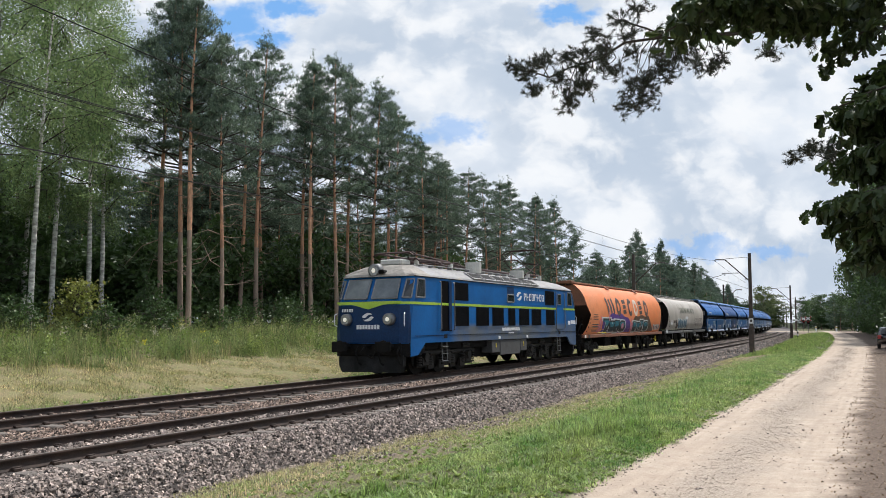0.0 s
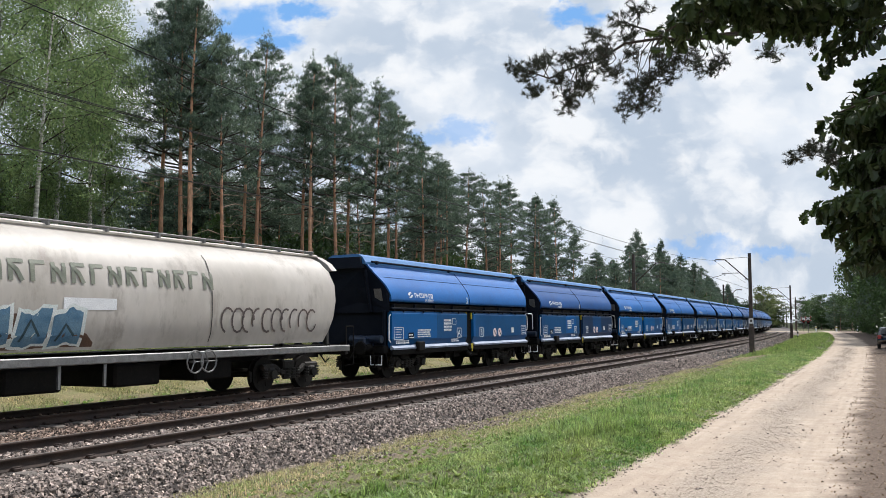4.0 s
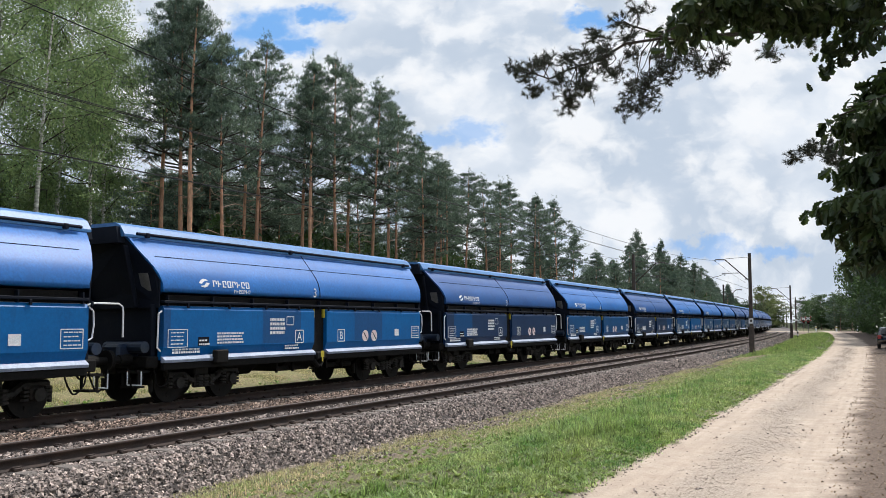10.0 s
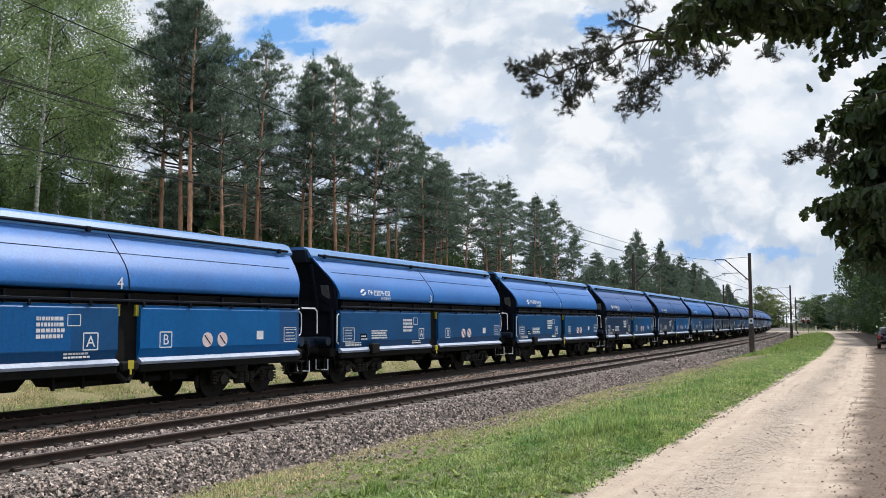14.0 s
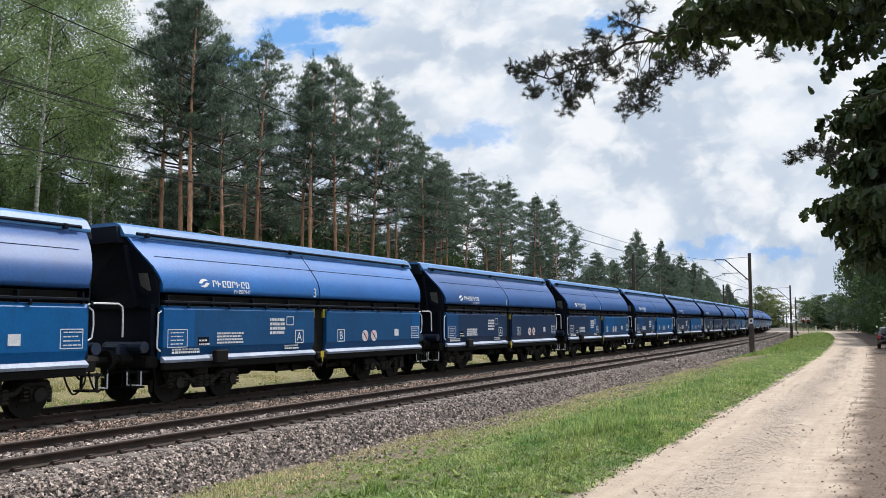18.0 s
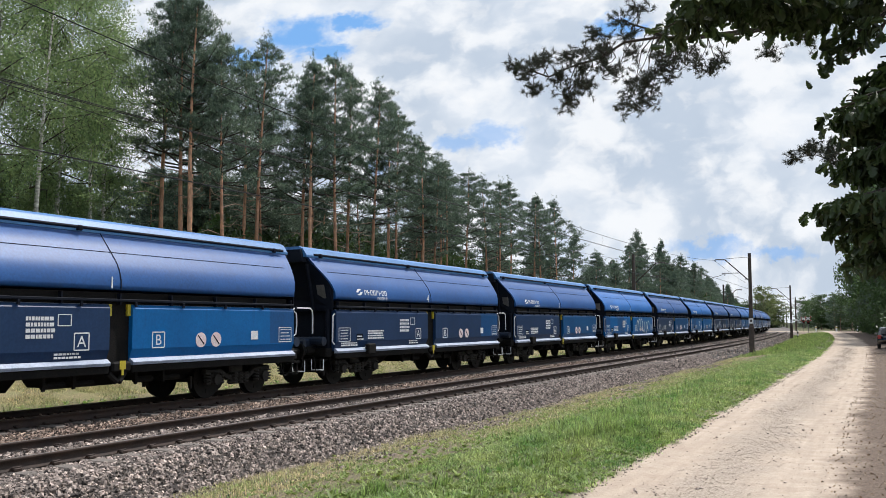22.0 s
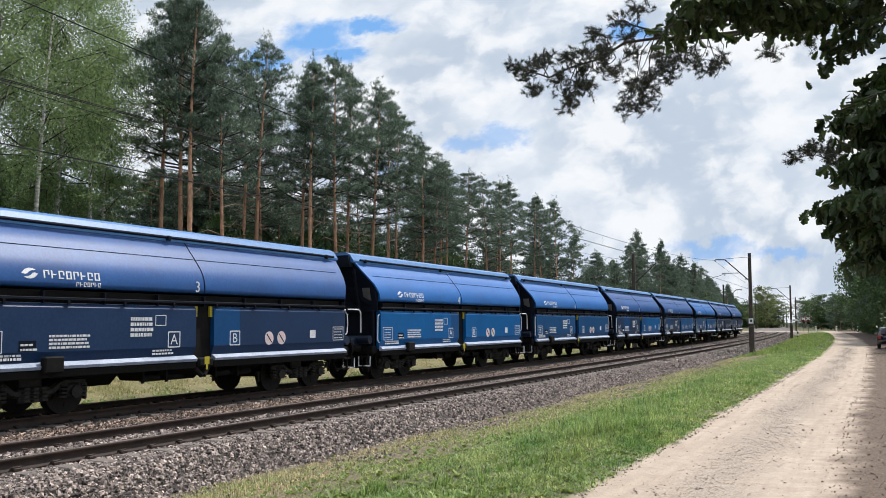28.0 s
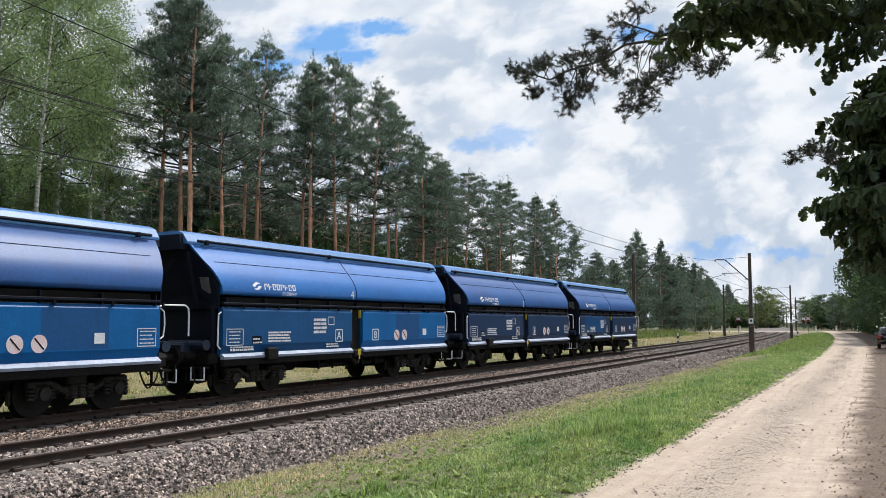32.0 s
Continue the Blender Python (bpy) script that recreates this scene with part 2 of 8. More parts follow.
# ---- ground: one sheet, from the road over the line to the wood and on to the horizon ----
def ground_material():
    m, n, l, b = node_mat("ground")
    at = n.new("ShaderNodeAttribute")
    at.attribute_name = "along"
    sep = n.new("ShaderNodeSeparateXYZ")
    l.new(at.outputs["Vector"], sep.inputs["Vector"])
    co = n.new("ShaderNodeTexCoord").outputs["Object"]
    wob = n.new("ShaderNodeTexNoise")
    wob.inputs["Scale"].default_value, wob.inputs["Detail"].default_value = 0.9, 6
    l.new(co, wob.inputs["Vector"])

    def math2(op, a, c):
        x = n.new("ShaderNodeMath")
        x.operation = op
        for i, v in enumerate((a, c)):
            if isinstance(v, (int, float)):
                x.inputs[i].default_value = v
            else:
                l.new(v, x.inputs[i])
        return x.outputs[0]

    o = math2("ADD", sep.outputs["Y"], math2("MULTIPLY", math2("SUBTRACT", wob.outputs["Fac"], 0.5), 1.4))

    def step(v, a, c):
        r = n.new("ShaderNodeMapRange")
        r.interpolation_type = "SMOOTHSTEP"
        r.inputs["From Min"].default_value, r.inputs["From Max"].default_value = a, c
        l.new(v, r.inputs["Value"])
        return r.outputs["Result"]

    big, _ = noise_fac(n, l, co, 0.35, 0.35, 0.65)
    mid, _ = noise_fac(n, l, co, 3.0, 0.35, 0.65, 5)
    fine, raw = noise_fac(n, l, co, 26, 0.35, 0.65, 4)
    litter = mix(n, l, (0.075, 0.05, 0.036), (0.17, 0.12, 0.085), fine)
    sand = mix(n, l, mix(n, l, (0.46, 0.37, 0.29), (0.53, 0.44, 0.355), big), (0.42, 0.33, 0.255), mid)
    grit = mix(n, l, (0.24, 0.195, 0.155), (0.47, 0.39, 0.315), fine)
    crown = math2("MULTIPLY", math2("SUBTRACT", 1.0, step(math2("ABSOLUTE", math2("ADD", o, 8.85), 0), 0.05, 0.8)), 0.9)
    run = n.new("ShaderNodeCombineXYZ")
    l.new(math2("MULTIPLY", sep.outputs["X"], 0.22), run.inputs["X"])
    l.new(math2("MULTIPLY", sep.outputs["Y"], 3.4), run.inputs["Y"])
    streak, _ = noise_fac(n, l, run.outputs[0], 1.6, 0.42, 0.66, 6, 0.62)
    sand = mix(n, l, sand, (0.30, 0.235, 0.18), math2("MULTIPLY", streak, 0.45))
    road = mix(n, l, sand, grit, crown)
    vor = n.new("ShaderNodeTexVoronoi")
    vor.inputs["Scale"].default_value = 9
    l.new(co, vor.inputs["Vector"])
    road = mix(n, l, road, (0.25, 0.21, 0.17), math2("MULTIPLY", step(vor.outputs["Distance"], 0.16, 0.06), 0.6))
    turf = mix(n, l, mix(n, l, (0.05, 0.075, 0.02), (0.10, 0.125, 0.035), fine), (0.17, 0.135, 0.085), math2("MULTIPLY", mid, 0.6))
    bed = mix(n, l, (0.07, 0.06, 0.055), (0.22, 0.195, 0.18), fine)
    verge = mix(n, l, mix(n, l, (0.34, 0.275, 0.155), (0.15, 0.12, 0.066), fine), (0.17, 0.19, 0.07), math2("MULTIPLY", mid, 0.7))
    wild = mix(n, l, (0.09, 0.11, 0.04), (0.16, 0.15, 0.07), fine)
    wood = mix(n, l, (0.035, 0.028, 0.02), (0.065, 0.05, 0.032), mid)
    tiny, _ = noise_fac(n, l, co, 75, 0.38, 0.62, 3)
    speck = mix(n, l, (0.45, 0.45, 0.45), (1.45, 1.42, 1.35), tiny)
    turf, verge, wild = (mix(n, l, c, speck, 1.0, "MULTIPLY") for c in (turf, verge, wild))
    col = mix(n, l, litter, road, step(o, -10.5, -10.0))
    col = mix(n, l, col, turf, step(o, -7.65, -7.35))
    dirt = mix(n, l, mix(n, l, (0.115, 0.085, 0.06), (0.25, 0.19, 0.135), fine), speck, 1.0, "MULTIPLY")
    col = mix(n, l, col, dirt, math2("MULTIPLY", step(o, -5.4, -3.4), 0.85))
    col = mix(n, l, col, bed, step(o, -2.1, -1.7))
    # darker strip along the bank foot stands in for the train's shade
    col = mix(n, l, col, mix(n, l, dirt, wild, 0.5), step(o, 7.7, 8.1))
    col = mix(n, l, col, verge, step(o, 8.8, 10.0))
    col = mix(n, l, col, wild, step(o, 13.5, 16))
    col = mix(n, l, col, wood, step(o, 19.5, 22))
    cross = math2("MULTIPLY", step(sep.outputs["X"], 186, 189), math2("SUBTRACT", 1.0, step(sep.outputs["X"], 198, 202)))
    col = mix(n, l, col, sand, cross)
    far = step(sep.outputs["X"], 205, 230)
    col = mix(n, l, col, mix(n, l, turf, bed, math2("MULTIPLY", step(o, -2.1, -1.7), math2("SUBTRACT", 1.0, step(o, 7.7, 8.3)))), far)
    l.new(col, b.inputs["Base Color"])
    b.inputs["Roughness"].default_value = 0.95
    bp = n.new("ShaderNodeBump")
    bp.inputs["Strength"].default_value, bp.inputs["Distance"].default_value = 0.5, 0.04
    l.new(mix(n, l, raw, vor.outputs["Distance"], 0.35), bp.inputs["Height"])
    l.new(bp.outputs["Normal"], b.inputs["Normal"])
    return m


def grid_faces(a, c):
    i = np.arange(a - 1)[:, None] * c + np.arange(c - 1)[None, :]
    return np.stack([i, i + c, i + c + 1, i + 1], -1).reshape(-1, 4)


sg = np.concatenate([[-380, -250, -150, -80, -40, -20], np.arange(-10, 60, 0.5), np.arange(60, 220, 2.5), [225, 240, 270, 320, 400, 550, 800, 1200, 1800, 2500, 3100]])
og = np.concatenate([[-1500, -700, -350, -180, -90, -50, -32, -24, -19, -16], np.arange(-14, -1, 0.25), np.arange(-1, 8, 0.6), np.arange(8, 24, 0.35), [26, 30, 38, 50, 80, 130, 220, 400, 800]])
SG, OG = np.meshgrid(sg, og, indexing="ij")
gx, gy = line(SG, OG)
gz = ground_z(SG, OG)
near_part = (SG < 60) & (OG > -7.0) & (OG < 9) & (SG > -11)
gz = gz + near_part * 0.008 * np.sin(SG * 1.7 + OG * 2.3) * np.cos(OG * 3.1 - SG * 0.6)
gz = gz + (SG < 90) * (OG > 8.2) * (OG < 14) * 0.06 * np.sin(SG * 2.1 + OG) * np.sin(OG * 2.7 - SG * 0.4)
rut = np.exp(-((OG + 8.05) / 0.28) ** 2) + np.exp(-((OG + 9.75) / 0.28) ** 2)
gz = gz - 0.015 * rut * (SG < 160)
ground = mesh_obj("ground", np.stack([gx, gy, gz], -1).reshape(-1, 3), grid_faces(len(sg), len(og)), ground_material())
att = ground.data.attributes.new("along", "FLOAT_VECTOR", "POINT")
att.data.foreach_set("vector", np.stack([SG, OG, 0 * SG], -1).astype(np.float32).ravel())
ground.data.polygons.foreach_set("use_smooth", np.ones(len(ground.data.polygons), bool))
tagged(ground, "sandy dirt road, grass strip, track bed and rising grassy bank", "ground", kind="structure")

# ballast bed under both tracks
BED_PROF = [(-1.85, -0.62), (-1.0, -0.24), (-0.6, -0.2), (2.05, -0.2), (2.5, -0.21), (3.7, -0.21), (6.6, -0.2), (7.0, -0.24), (8.0, -0.62)]
# dark tones put the shadow between loose stones into the bed colour
M_BED_GAPS = surf("ballast_bed", (0.09, 0.074, 0.064), (0.018, 0.015, 0.013), 16, 0.95, 0, 1.0, 45, spread=(0.44, 0.56))


def along_line(name, prof, ss, material, label="", closed=False, cen=0.0):
    """A profile of (o, z) pairs carried along the line."""
    prof = list(prof) + ([prof[0]] if closed else [])
    o = np.array([a for a, _ in prof])[None, :]
    z = np.array([c for _, c in prof])[None, :]
    s = np.asarray(ss, float)[:, None]
    x, y = line(s + 0 * o, cen + o + 0 * s)
    z = z + 0 * s
    return mesh_obj(name, np.stack([x, y, z], -1).reshape(-1, 3), grid_faces(len(ss), len(prof))[:, ::-1], material)


S_TRACK = np.concatenate([[-30, -15], np.arange(-5, 260, 2.0), [300, 400, 600, 900]])
bed = along_line("ballast_bed", BED_PROF, S_TRACK, M_BED_GAPS)
tagged(bed, "crushed stone ballast bed under two tracks, coloured dark as shadowed gaps", "ballast", kind="structure")
RAIL_PROF = [(-0.075, -0.172), (-0.075, -0.16), (-0.012, -0.14), (-0.009, -0.05), (-0.036, -0.036), (-0.036, -0.004), (-0.03, 0.0),
             (0.03, 0.0), (0.036, -0.004), (0.036, -0.036), (0.009, -0.05), (0.012, -0.14), (0.075, -0.16), (0.075, -0.172)]
for cen, who in ((NEAR_C, "near"), (FAR_C, "far")):
    for off in (-GAUGE / 2, GAUGE / 2):
        prof = [(a, c - off * CANT) for a, c in RAIL_PROF]
        r = along_line("rail", prof, S_TRACK, [M_RAIL, M_HEAD], closed=True, cen=cen + off)
        k = len(prof)
        idx = np.zeros(len(r.data.polygons), np.int32)
        idx[np.arange(len(idx)) % k == 6] = 1
        r.data.polygons.foreach_set("material_index", idx)
        tagged(r, "rusty steel rail with a worn bright running surface", "rail", group="rails of the two tracks", kind="structure")

# sleepers with their rail clips
bm = B()
box(bm, (0, 0, -0.255), (2.6, 0.26, 0.16), 0.02)
proto_sleeper = part("sleeper", bm, M_CONCRETE)
bm = B()
for sg_ in (-1, 1):
    tube(bm, [(sg_ * 0.07, -0.06, -0.15), (sg_ * 0.12, -0.06, -0.115), (sg_ * 0.125, 0.0, -0.12), (sg_ * 0.12, 0.06, -0.115), (sg_ * 0.07, 0.06, -0.15)], 0.014, 5)
    box(bm, (sg_ * 0.13, 0, -0.15), (0.07, 0.13, 0.045), 0.008)
proto_clip = part("rail_clip", bm, M_RAIL)
for cen, who in ((NEAR_C, "near"), (FAR_C, "far")):
    track_thing = tagged(new("sleeper_row"), "concrete sleepers with rusty rail clips, half sunk in ballast", "sleepers", group="sleeper rows", kind="structure")
    for i in range(190):
        s = -4 + i * 0.616 + 0.02 * math.sin(i * 7.3)
        x, y = line(s, cen)
        q = again(proto_sleeper, track_thing, pose(x, y, 0, 0, math.degrees(-CANT), -math.degrees(heading(s))))
        if (who == "near" and i < 75) or i < 40:
            for off in (-GAUGE / 2, GAUGE / 2):
                again(proto_clip, q, pose(off, 0, 0))
for o in (proto_sleeper, proto_clip):
    bpy.data.objects.remove(o)


# loose stones, clods and blades: many small pieces in one mesh each
def scatter_stones(name, n, s0, s1, o0, o1, lo, hi, zf, material, seed, power=1.0, heap=False, flat=1.0):
    rg = np.random.RandomState(seed)
    s = s0 + (s1 - s0) * rg.rand(n) ** power
    o = o0 + (o1 - o0) * (np.clip(0.5 + 0.2 * rg.randn(n) + 0.12 * np.sin(s * 0.7), 0, 1) if heap else rg.rand(n))
    x, y = line(s, o)
    z = zf(s, o)
    base = np.array([(x_, y_ * 0.8, z_ * 0.62) for z_ in (-1, 1) for x_, y_ in ((-1, -1), (1, -1), (1, 1), (-1, 1))], float) * 0.72
    tri = np.array([(0, 2, 1), (0, 3, 2), (4, 5, 6), (4, 6, 7), (0, 1, 5), (0, 5, 4), (1, 2, 6), (1, 6, 5), (2, 3, 7), (2, 7, 6), (3, 0, 4), (3, 4, 7)])
    r = lo + (hi - lo) * rg.rand(n) ** 2
    v = base[None] * (0.55 + 0.75 * rg.rand(n, 8, 3)) * r[:, None, None]
    qt = rg.randn(n, 4)
    qt /= np.linalg.norm(qt, axis=1)[:, None]
    w, a, b, c = qt.T
    R = np.stack([1 - 2 * (b * b + c * c), 2 * (a * b - c * w), 2 * (a * c + b * w), 2 * (a * b + c * w), 1 - 2 * (a * a + c * c), 2 * (b * c - a * w),
                  2 * (a * c - b * w), 2 * (b * c + a * w), 1 - 2 * (a * a + b * b)], -1).reshape(n, 3, 3)
    v = np.einsum("nij,nkj->nki", R, v) * np.array([1, 1, flat]) + np.stack([x, y, z + r * 0.25], -1)[:, None, :]
    f = tri[None] + (np.arange(n) * 8)[:, None, None]
    ob = mesh_obj(name, v.reshape(-1, 3), f.reshape(-1, 3), material)
    ob.data.polygons.foreach_set("use_smooth", np.zeros(len(ob.data.polygons), bool))
    return ob


def bed_z(s, o):
    return np.interp(o, [a for a, _ in BED_PROF], [c for _, c in BED_PROF])


st = scatter_stones("ballast_stones", 66000, 3, 56, -2.3, -0.1, 0.018, 0.046, bed_z, M_STONE, 3, 1.6)
tagged(st, "loose crushed ballast stones on the track shoulder", "stones", kind="stuff")
st = scatter_stones("ballast_stones", 17000, 3, 45, 0.06, 1.44, 0.022, 0.045, lambda s, o: bed_z(s, o) + 0.025, M_STONE, 4, 1.4)
tagged(st, "loose crushed ballast stones between the rails", "stones", kind="stuff")
st = scatter_stones("ballast_stones", 30000, 3, 58, 1.62, 4.15, 0.02, 0.046, bed_z, M_STONE_RUST, 5, 1.4)
tagged(st, "loose crushed ballast stones between the tracks", "stones", kind="stuff")
st = scatter_stones("ballast_stones", 4500, 3, 50, -3.3, -1.9, 0.015, 0.042, ground_z, M_STONE, 14, 1.4)
tagged(st, "loose stones strewn into the grass edge", "stones", kind="stuff")
st = scatter_stones("ballast_stones", 15000, 5, 62, 4.55, 6.05, 0.022, 0.048, lambda s, o: bed_z(s, o) + 0.025, M_STONE_RUST, 8, 1.3)
tagged(st, "loose crushed ballast stones on the far track", "stones", kind="stuff")
st = scatter_stones("ballast_stones", 9000, 5, 60, 6.2, 8.1, 0.025, 0.055, bed_z, M_STONE_RUST, 9, 1.2)
tagged(st, "loose crushed ballast stones on the far shoulder", "stones", kind="stuff")
st = scatter_stones("ballast_stones", 12000, 44, 175, -2.0, 4.3, 0.04, 0.085, bed_z, M_STONE, 10, 1.3)
tagged(st, "loose crushed ballast stones further down the line", "stones", kind="stuff")
M_PEBBLE = leaf_mat("road_pebbles", (0.29, 0.235, 0.185), (0.52, 0.43, 0.35), gloss=0.9, pass_=0.0, vary=0.4)
st = scatter_stones("road_gravel", 15000, 2, 75, -9.45, -8.25, 0.005, 0.017, ground_z, M_PEBBLE, 6, 1.4, True, 0.4)
tagged(st, "fine gravel along the middle of the dirt road", "gravel", kind="stuff")
st = scatter_stones("road_gravel", 2200, 2, 40, -10.7, -7.2, 0.004, 0.018, ground_z, M_PEBBLE, 7, 1.6, flat=0.4)
tagged(st, "pebbles scattered over the dirt road", "gravel", kind="stuff")


st = scatter_stones("road_stones", 420, 3, 40, -10.2, -7.4, 0.01, 0.03, ground_z, M_STONE, 13, 1.3, flat=0.6)
tagged(st, "small brown stones lying on the dirt road", "stones", kind="stuff")
st = scatter_stones("road_stones", 1800, 3, 40, -7.75, -7.25, 0.008, 0.03, ground_z, M_STONE, 15, 1.3, flat=0.6)
tagged(st, "stones and crumbs of soil along the grass edge of the road", "stones", kind="stuff")


def blades(name, n, s, o, h, w, material, seed, zf=ground_z, lean=0.5, tuft=7, spread=0.045, plain=False):
    """Grass: tufts of bent, tapering blades, two triangles and a tip each."""
    rg = np.random.RandomState(seed)
    m = len(s)
    S = np.repeat(s, tuft) + rg.randn(m * tuft) * spread
    O = np.repeat(o, tuft) + rg.randn(m * tuft) * spread
    H = np.repeat(h, tuft) * (0.45 + 0.7 * rg.rand(m * tuft))
    x, y = line(S, O)
    z = zf(S, O) - 0.006
    a = rg.rand(m * tuft) * 6.283
    d = np.stack([np.cos(a), np.sin(a), 0 * a], -1)
    side_ = np.stack([-np.sin(a), np.cos(a), 0 * a], -1) * (w * (0.6 + 0.8 * rg.rand(m * tuft)))[:, None]
    root = np.stack([x, y, z], -1)
    up = np.array([0, 0, 1.0])
    k = (lean * rg.rand(m * tuft))[:, None]
    mid = root + up * (H * 0.6)[:, None] + d * (H[:, None] * k * 0.35)
    tip = root + up * (H * (1 - 0.25 * k[:, 0]))[:, None] + d * (H[:, None] * k)
    if plain:
        v = np.stack([root - side_, root + side_, tip], 1)
        return mesh_obj(name, v.reshape(-1, 3), np.arange(m * tuft * 3).reshape(-1, 3), material)
    v = np.stack([root - side_, root + side_, mid + side_ * 0.8, mid - side_ * 0.8, tip], 1)
    b = (np.arange(m * tuft) * 5)[:, None, None]
    f = np.array([(0, 1, 2), (0, 2, 3), (3, 2, 4)])[None] + b
    return mesh_obj(name, v.reshape(-1, 3), f.reshape(-1, 3), material)


def strip(n, s0, s1, o0, o1, h0, h1, seed, power=1.5, holes=0.0):
    rg = np.random.RandomState(seed)
    nc = n // 9
    who = rg.randint(0, nc, n)
    fine = 0.07 + 0.012 * (s0 + (s1 - s0) * 0.3)
    s = np.clip((s0 + (s1 - s0) * rg.rand(nc) ** power)[who] + rg.randn(n) * fine, s0, s1)
    o = np.clip((o0 + (o1 - o0) * rg.rand(nc))[who] + rg.randn(n) * fine * 0.8, o0, o1 + 0.5)
    patch = 0.5 + 0.5 * np.sin(s * 0.8 + 1.3 * np.sin(o * 1.1)) * np.cos(o * 1.2 + s * 0.35)
    keep = rg.rand(n) > holes * (1 - patch)
    s, o, patch = s[keep], o[keep], patch[keep]
    edge = np.minimum(smooth(o0, o0 + 0.7, o), smooth(o1, o1 - 0.5, o))
    clump = (0.55 + 0.8 * rg.rand(nc) ** 1.5)[who][keep]
    return s, o, (h0 + (h1 - h0) * patch * (0.3 + 0.7 * edge)) * clump


GRASS = [
    (380, 3.0, 22, -7.3, -4.9, 0.15, 0.36, 75, 1.2, 0.3, 0.0045, M_GRASS, 1.2, 26, 0.03, False, "taller grass tussocks in the strip"),
    (420, 16, 60, -7.2, -4.9, 0.15, 0.36, 76, 1.3, 0.3, 0.009, M_GRASS, 1.1, 16, 0.05, True, "taller grass tussocks further along the strip"),
    (9000, 3.0, 60, -5.2, -1.9, 0.02, 0.09, 77, 1.3, 0.5, 0.0055, M_DRY, 2.6, 8, 0.07, True, "browned grass along the ballast edge"),
    (6000, 3.0, 55, -5.2, -2.1, 0.03, 0.14, 78, 1.3, 0.9, 0.006, M_GRASS, 2.0, 8, 0.07, True, "thin green grass creeping into the ballast"),
    (3200, 8, 80, 7.6, 9.6, 0.06, 0.25, 79, 1.1, 0.9, 0.008, M_TALL, 1.2, 9, 0.08, True, "green tufts at the foot of the bank"),
    (13000, 3.0, 18, -7.5, -4.8, 0.04, 0.12, 71, 1.3, 0.6, 0.005, M_GRASS, 2.2, 8, 0.07, True, "short green undergrowth of the grass strip"),
    (14000, 14, 60, -7.4, -4.6, 0.05, 0.13, 72, 1.4, 0.3, 0.009, M_GRASS, 2.0, 7, 0.09, True, "short green undergrowth along the road"),
    (9000, 3.0, 34, -7.5, -2.0, 0.03, 0.10, 73, 1.3, 0.4, 0.003, M_DRY, 2.4, 8, 0.07, True, "matted straw in the grass strip"),
    (2200, 8, 80, 8.6, 10.5, 0.04, 0.14, 74, 1.1, 0.1, 0.008, M_DRY, 1.6, 8, 0.09, True, "matted dry grass at the foot of the bank"),  # count, s, o, heights, seed, crowding, holes, blade width, material, lean, blades each, spread, plain, words
    (14000, 3.0, 17, -7.55, -4.8, 0.03, 0.17, 11, 1.3, 0.85, 0.005, M_GRASS, 2.1, 9, 0.06, False, "lush green roadside grass strip beside the ballast"),
    (22000, 13, 66, -7.5, -4.8, 0.05, 0.19, 12, 1.5, 0.75, 0.010, M_GRASS, 1.9, 7, 0.06, True, "green grass strip along the dirt road"),
    (7000, 60, 172, -7.3, -1.6, 0.08, 0.26, 13, 1.2, 0.2, 0.02, M_GRASS, 0.6, 7, 0.09, True, "distant green grass strip between the road and the line"),
    (8500, 3.0, 50, -7.2, -1.6, 0.03, 0.16, 15, 1.4, 0.95, 0.004, M_DRY, 2.0, 8, 0.05, True, "straw-coloured dry grass among the green strip"),
    (9000, 3.0, 60, -3.4, -1.5, 0.03, 0.15, 16, 1.4, 0.6, 0.0045, M_DRY, 1.5, 8, 0.06, True, "dry stalks in the dirt beside the ballast"),
    (22000, 8, 84, 9.7, 14.2, 0.05, 0.17, 17, 1.15, 0.25, 0.008, M_DRY, 1.7, 8, 0.09, True, "mown dry grass verge behind the far track"),
    (9000, 8, 84, 8.2, 14.2, 0.04, 0.17, 19, 1.15, 0.95, 0.008, M_TALL, 1.4, 7, 0.09, True, "green patches in the mown verge"),
    (3000, 84, 170, 7.8, 15, 0.1, 0.3, 20, 1.2, 0.3, 0.02, M_DRY, 1.0, 6, 0.12, True, "distant dry verge behind the far track"),
    (9500, 6, 84, 12.8, 20.5, 0.3, 1.15, 21, 1.1, 0.75, 0.008, M_TALL, 1.1, 16, 0.13, True, "tall unmown grass and broom at the edge of the wood"),
    (2500, 6, 84, 12.6, 19, 0.5, 1.1, 22, 1.1, 0.8, 0.007, M_DRY, 0.5, 9, 0.1, True, "tall bleached stalks in the unmown grass"),
    (2200, 84, 150, 13.5, 19, 0.6, 1.1, 24, 1.1, 0.3, 0.03, M_TALL, 0.4, 8, 0.15, True, "distant tall grass at the foot of the wood"),
    (700, 4, 120, -14.5, -12.3, 0.1, 0.35, 23, 1.1, 0.6, 0.012, M_TALL, 0.5, 7, 0.06, True, "dark weeds along the shaded road edge")]
for cnt, s0, s1, o0, o1, h0, h1, seed, pw, holes, wd, mm, ln, tf, sp, pl, words in GRASS:
    s, o, h = strip(cnt, s0, s1, o0, o1, h0, h1, seed, pw, holes)
    tagged(blades("grass", 0, s, o, h, wd, mm, seed + 50, lean=ln, tuft=tf, spread=sp, plain=pl), words, "grass", kind="stuff")


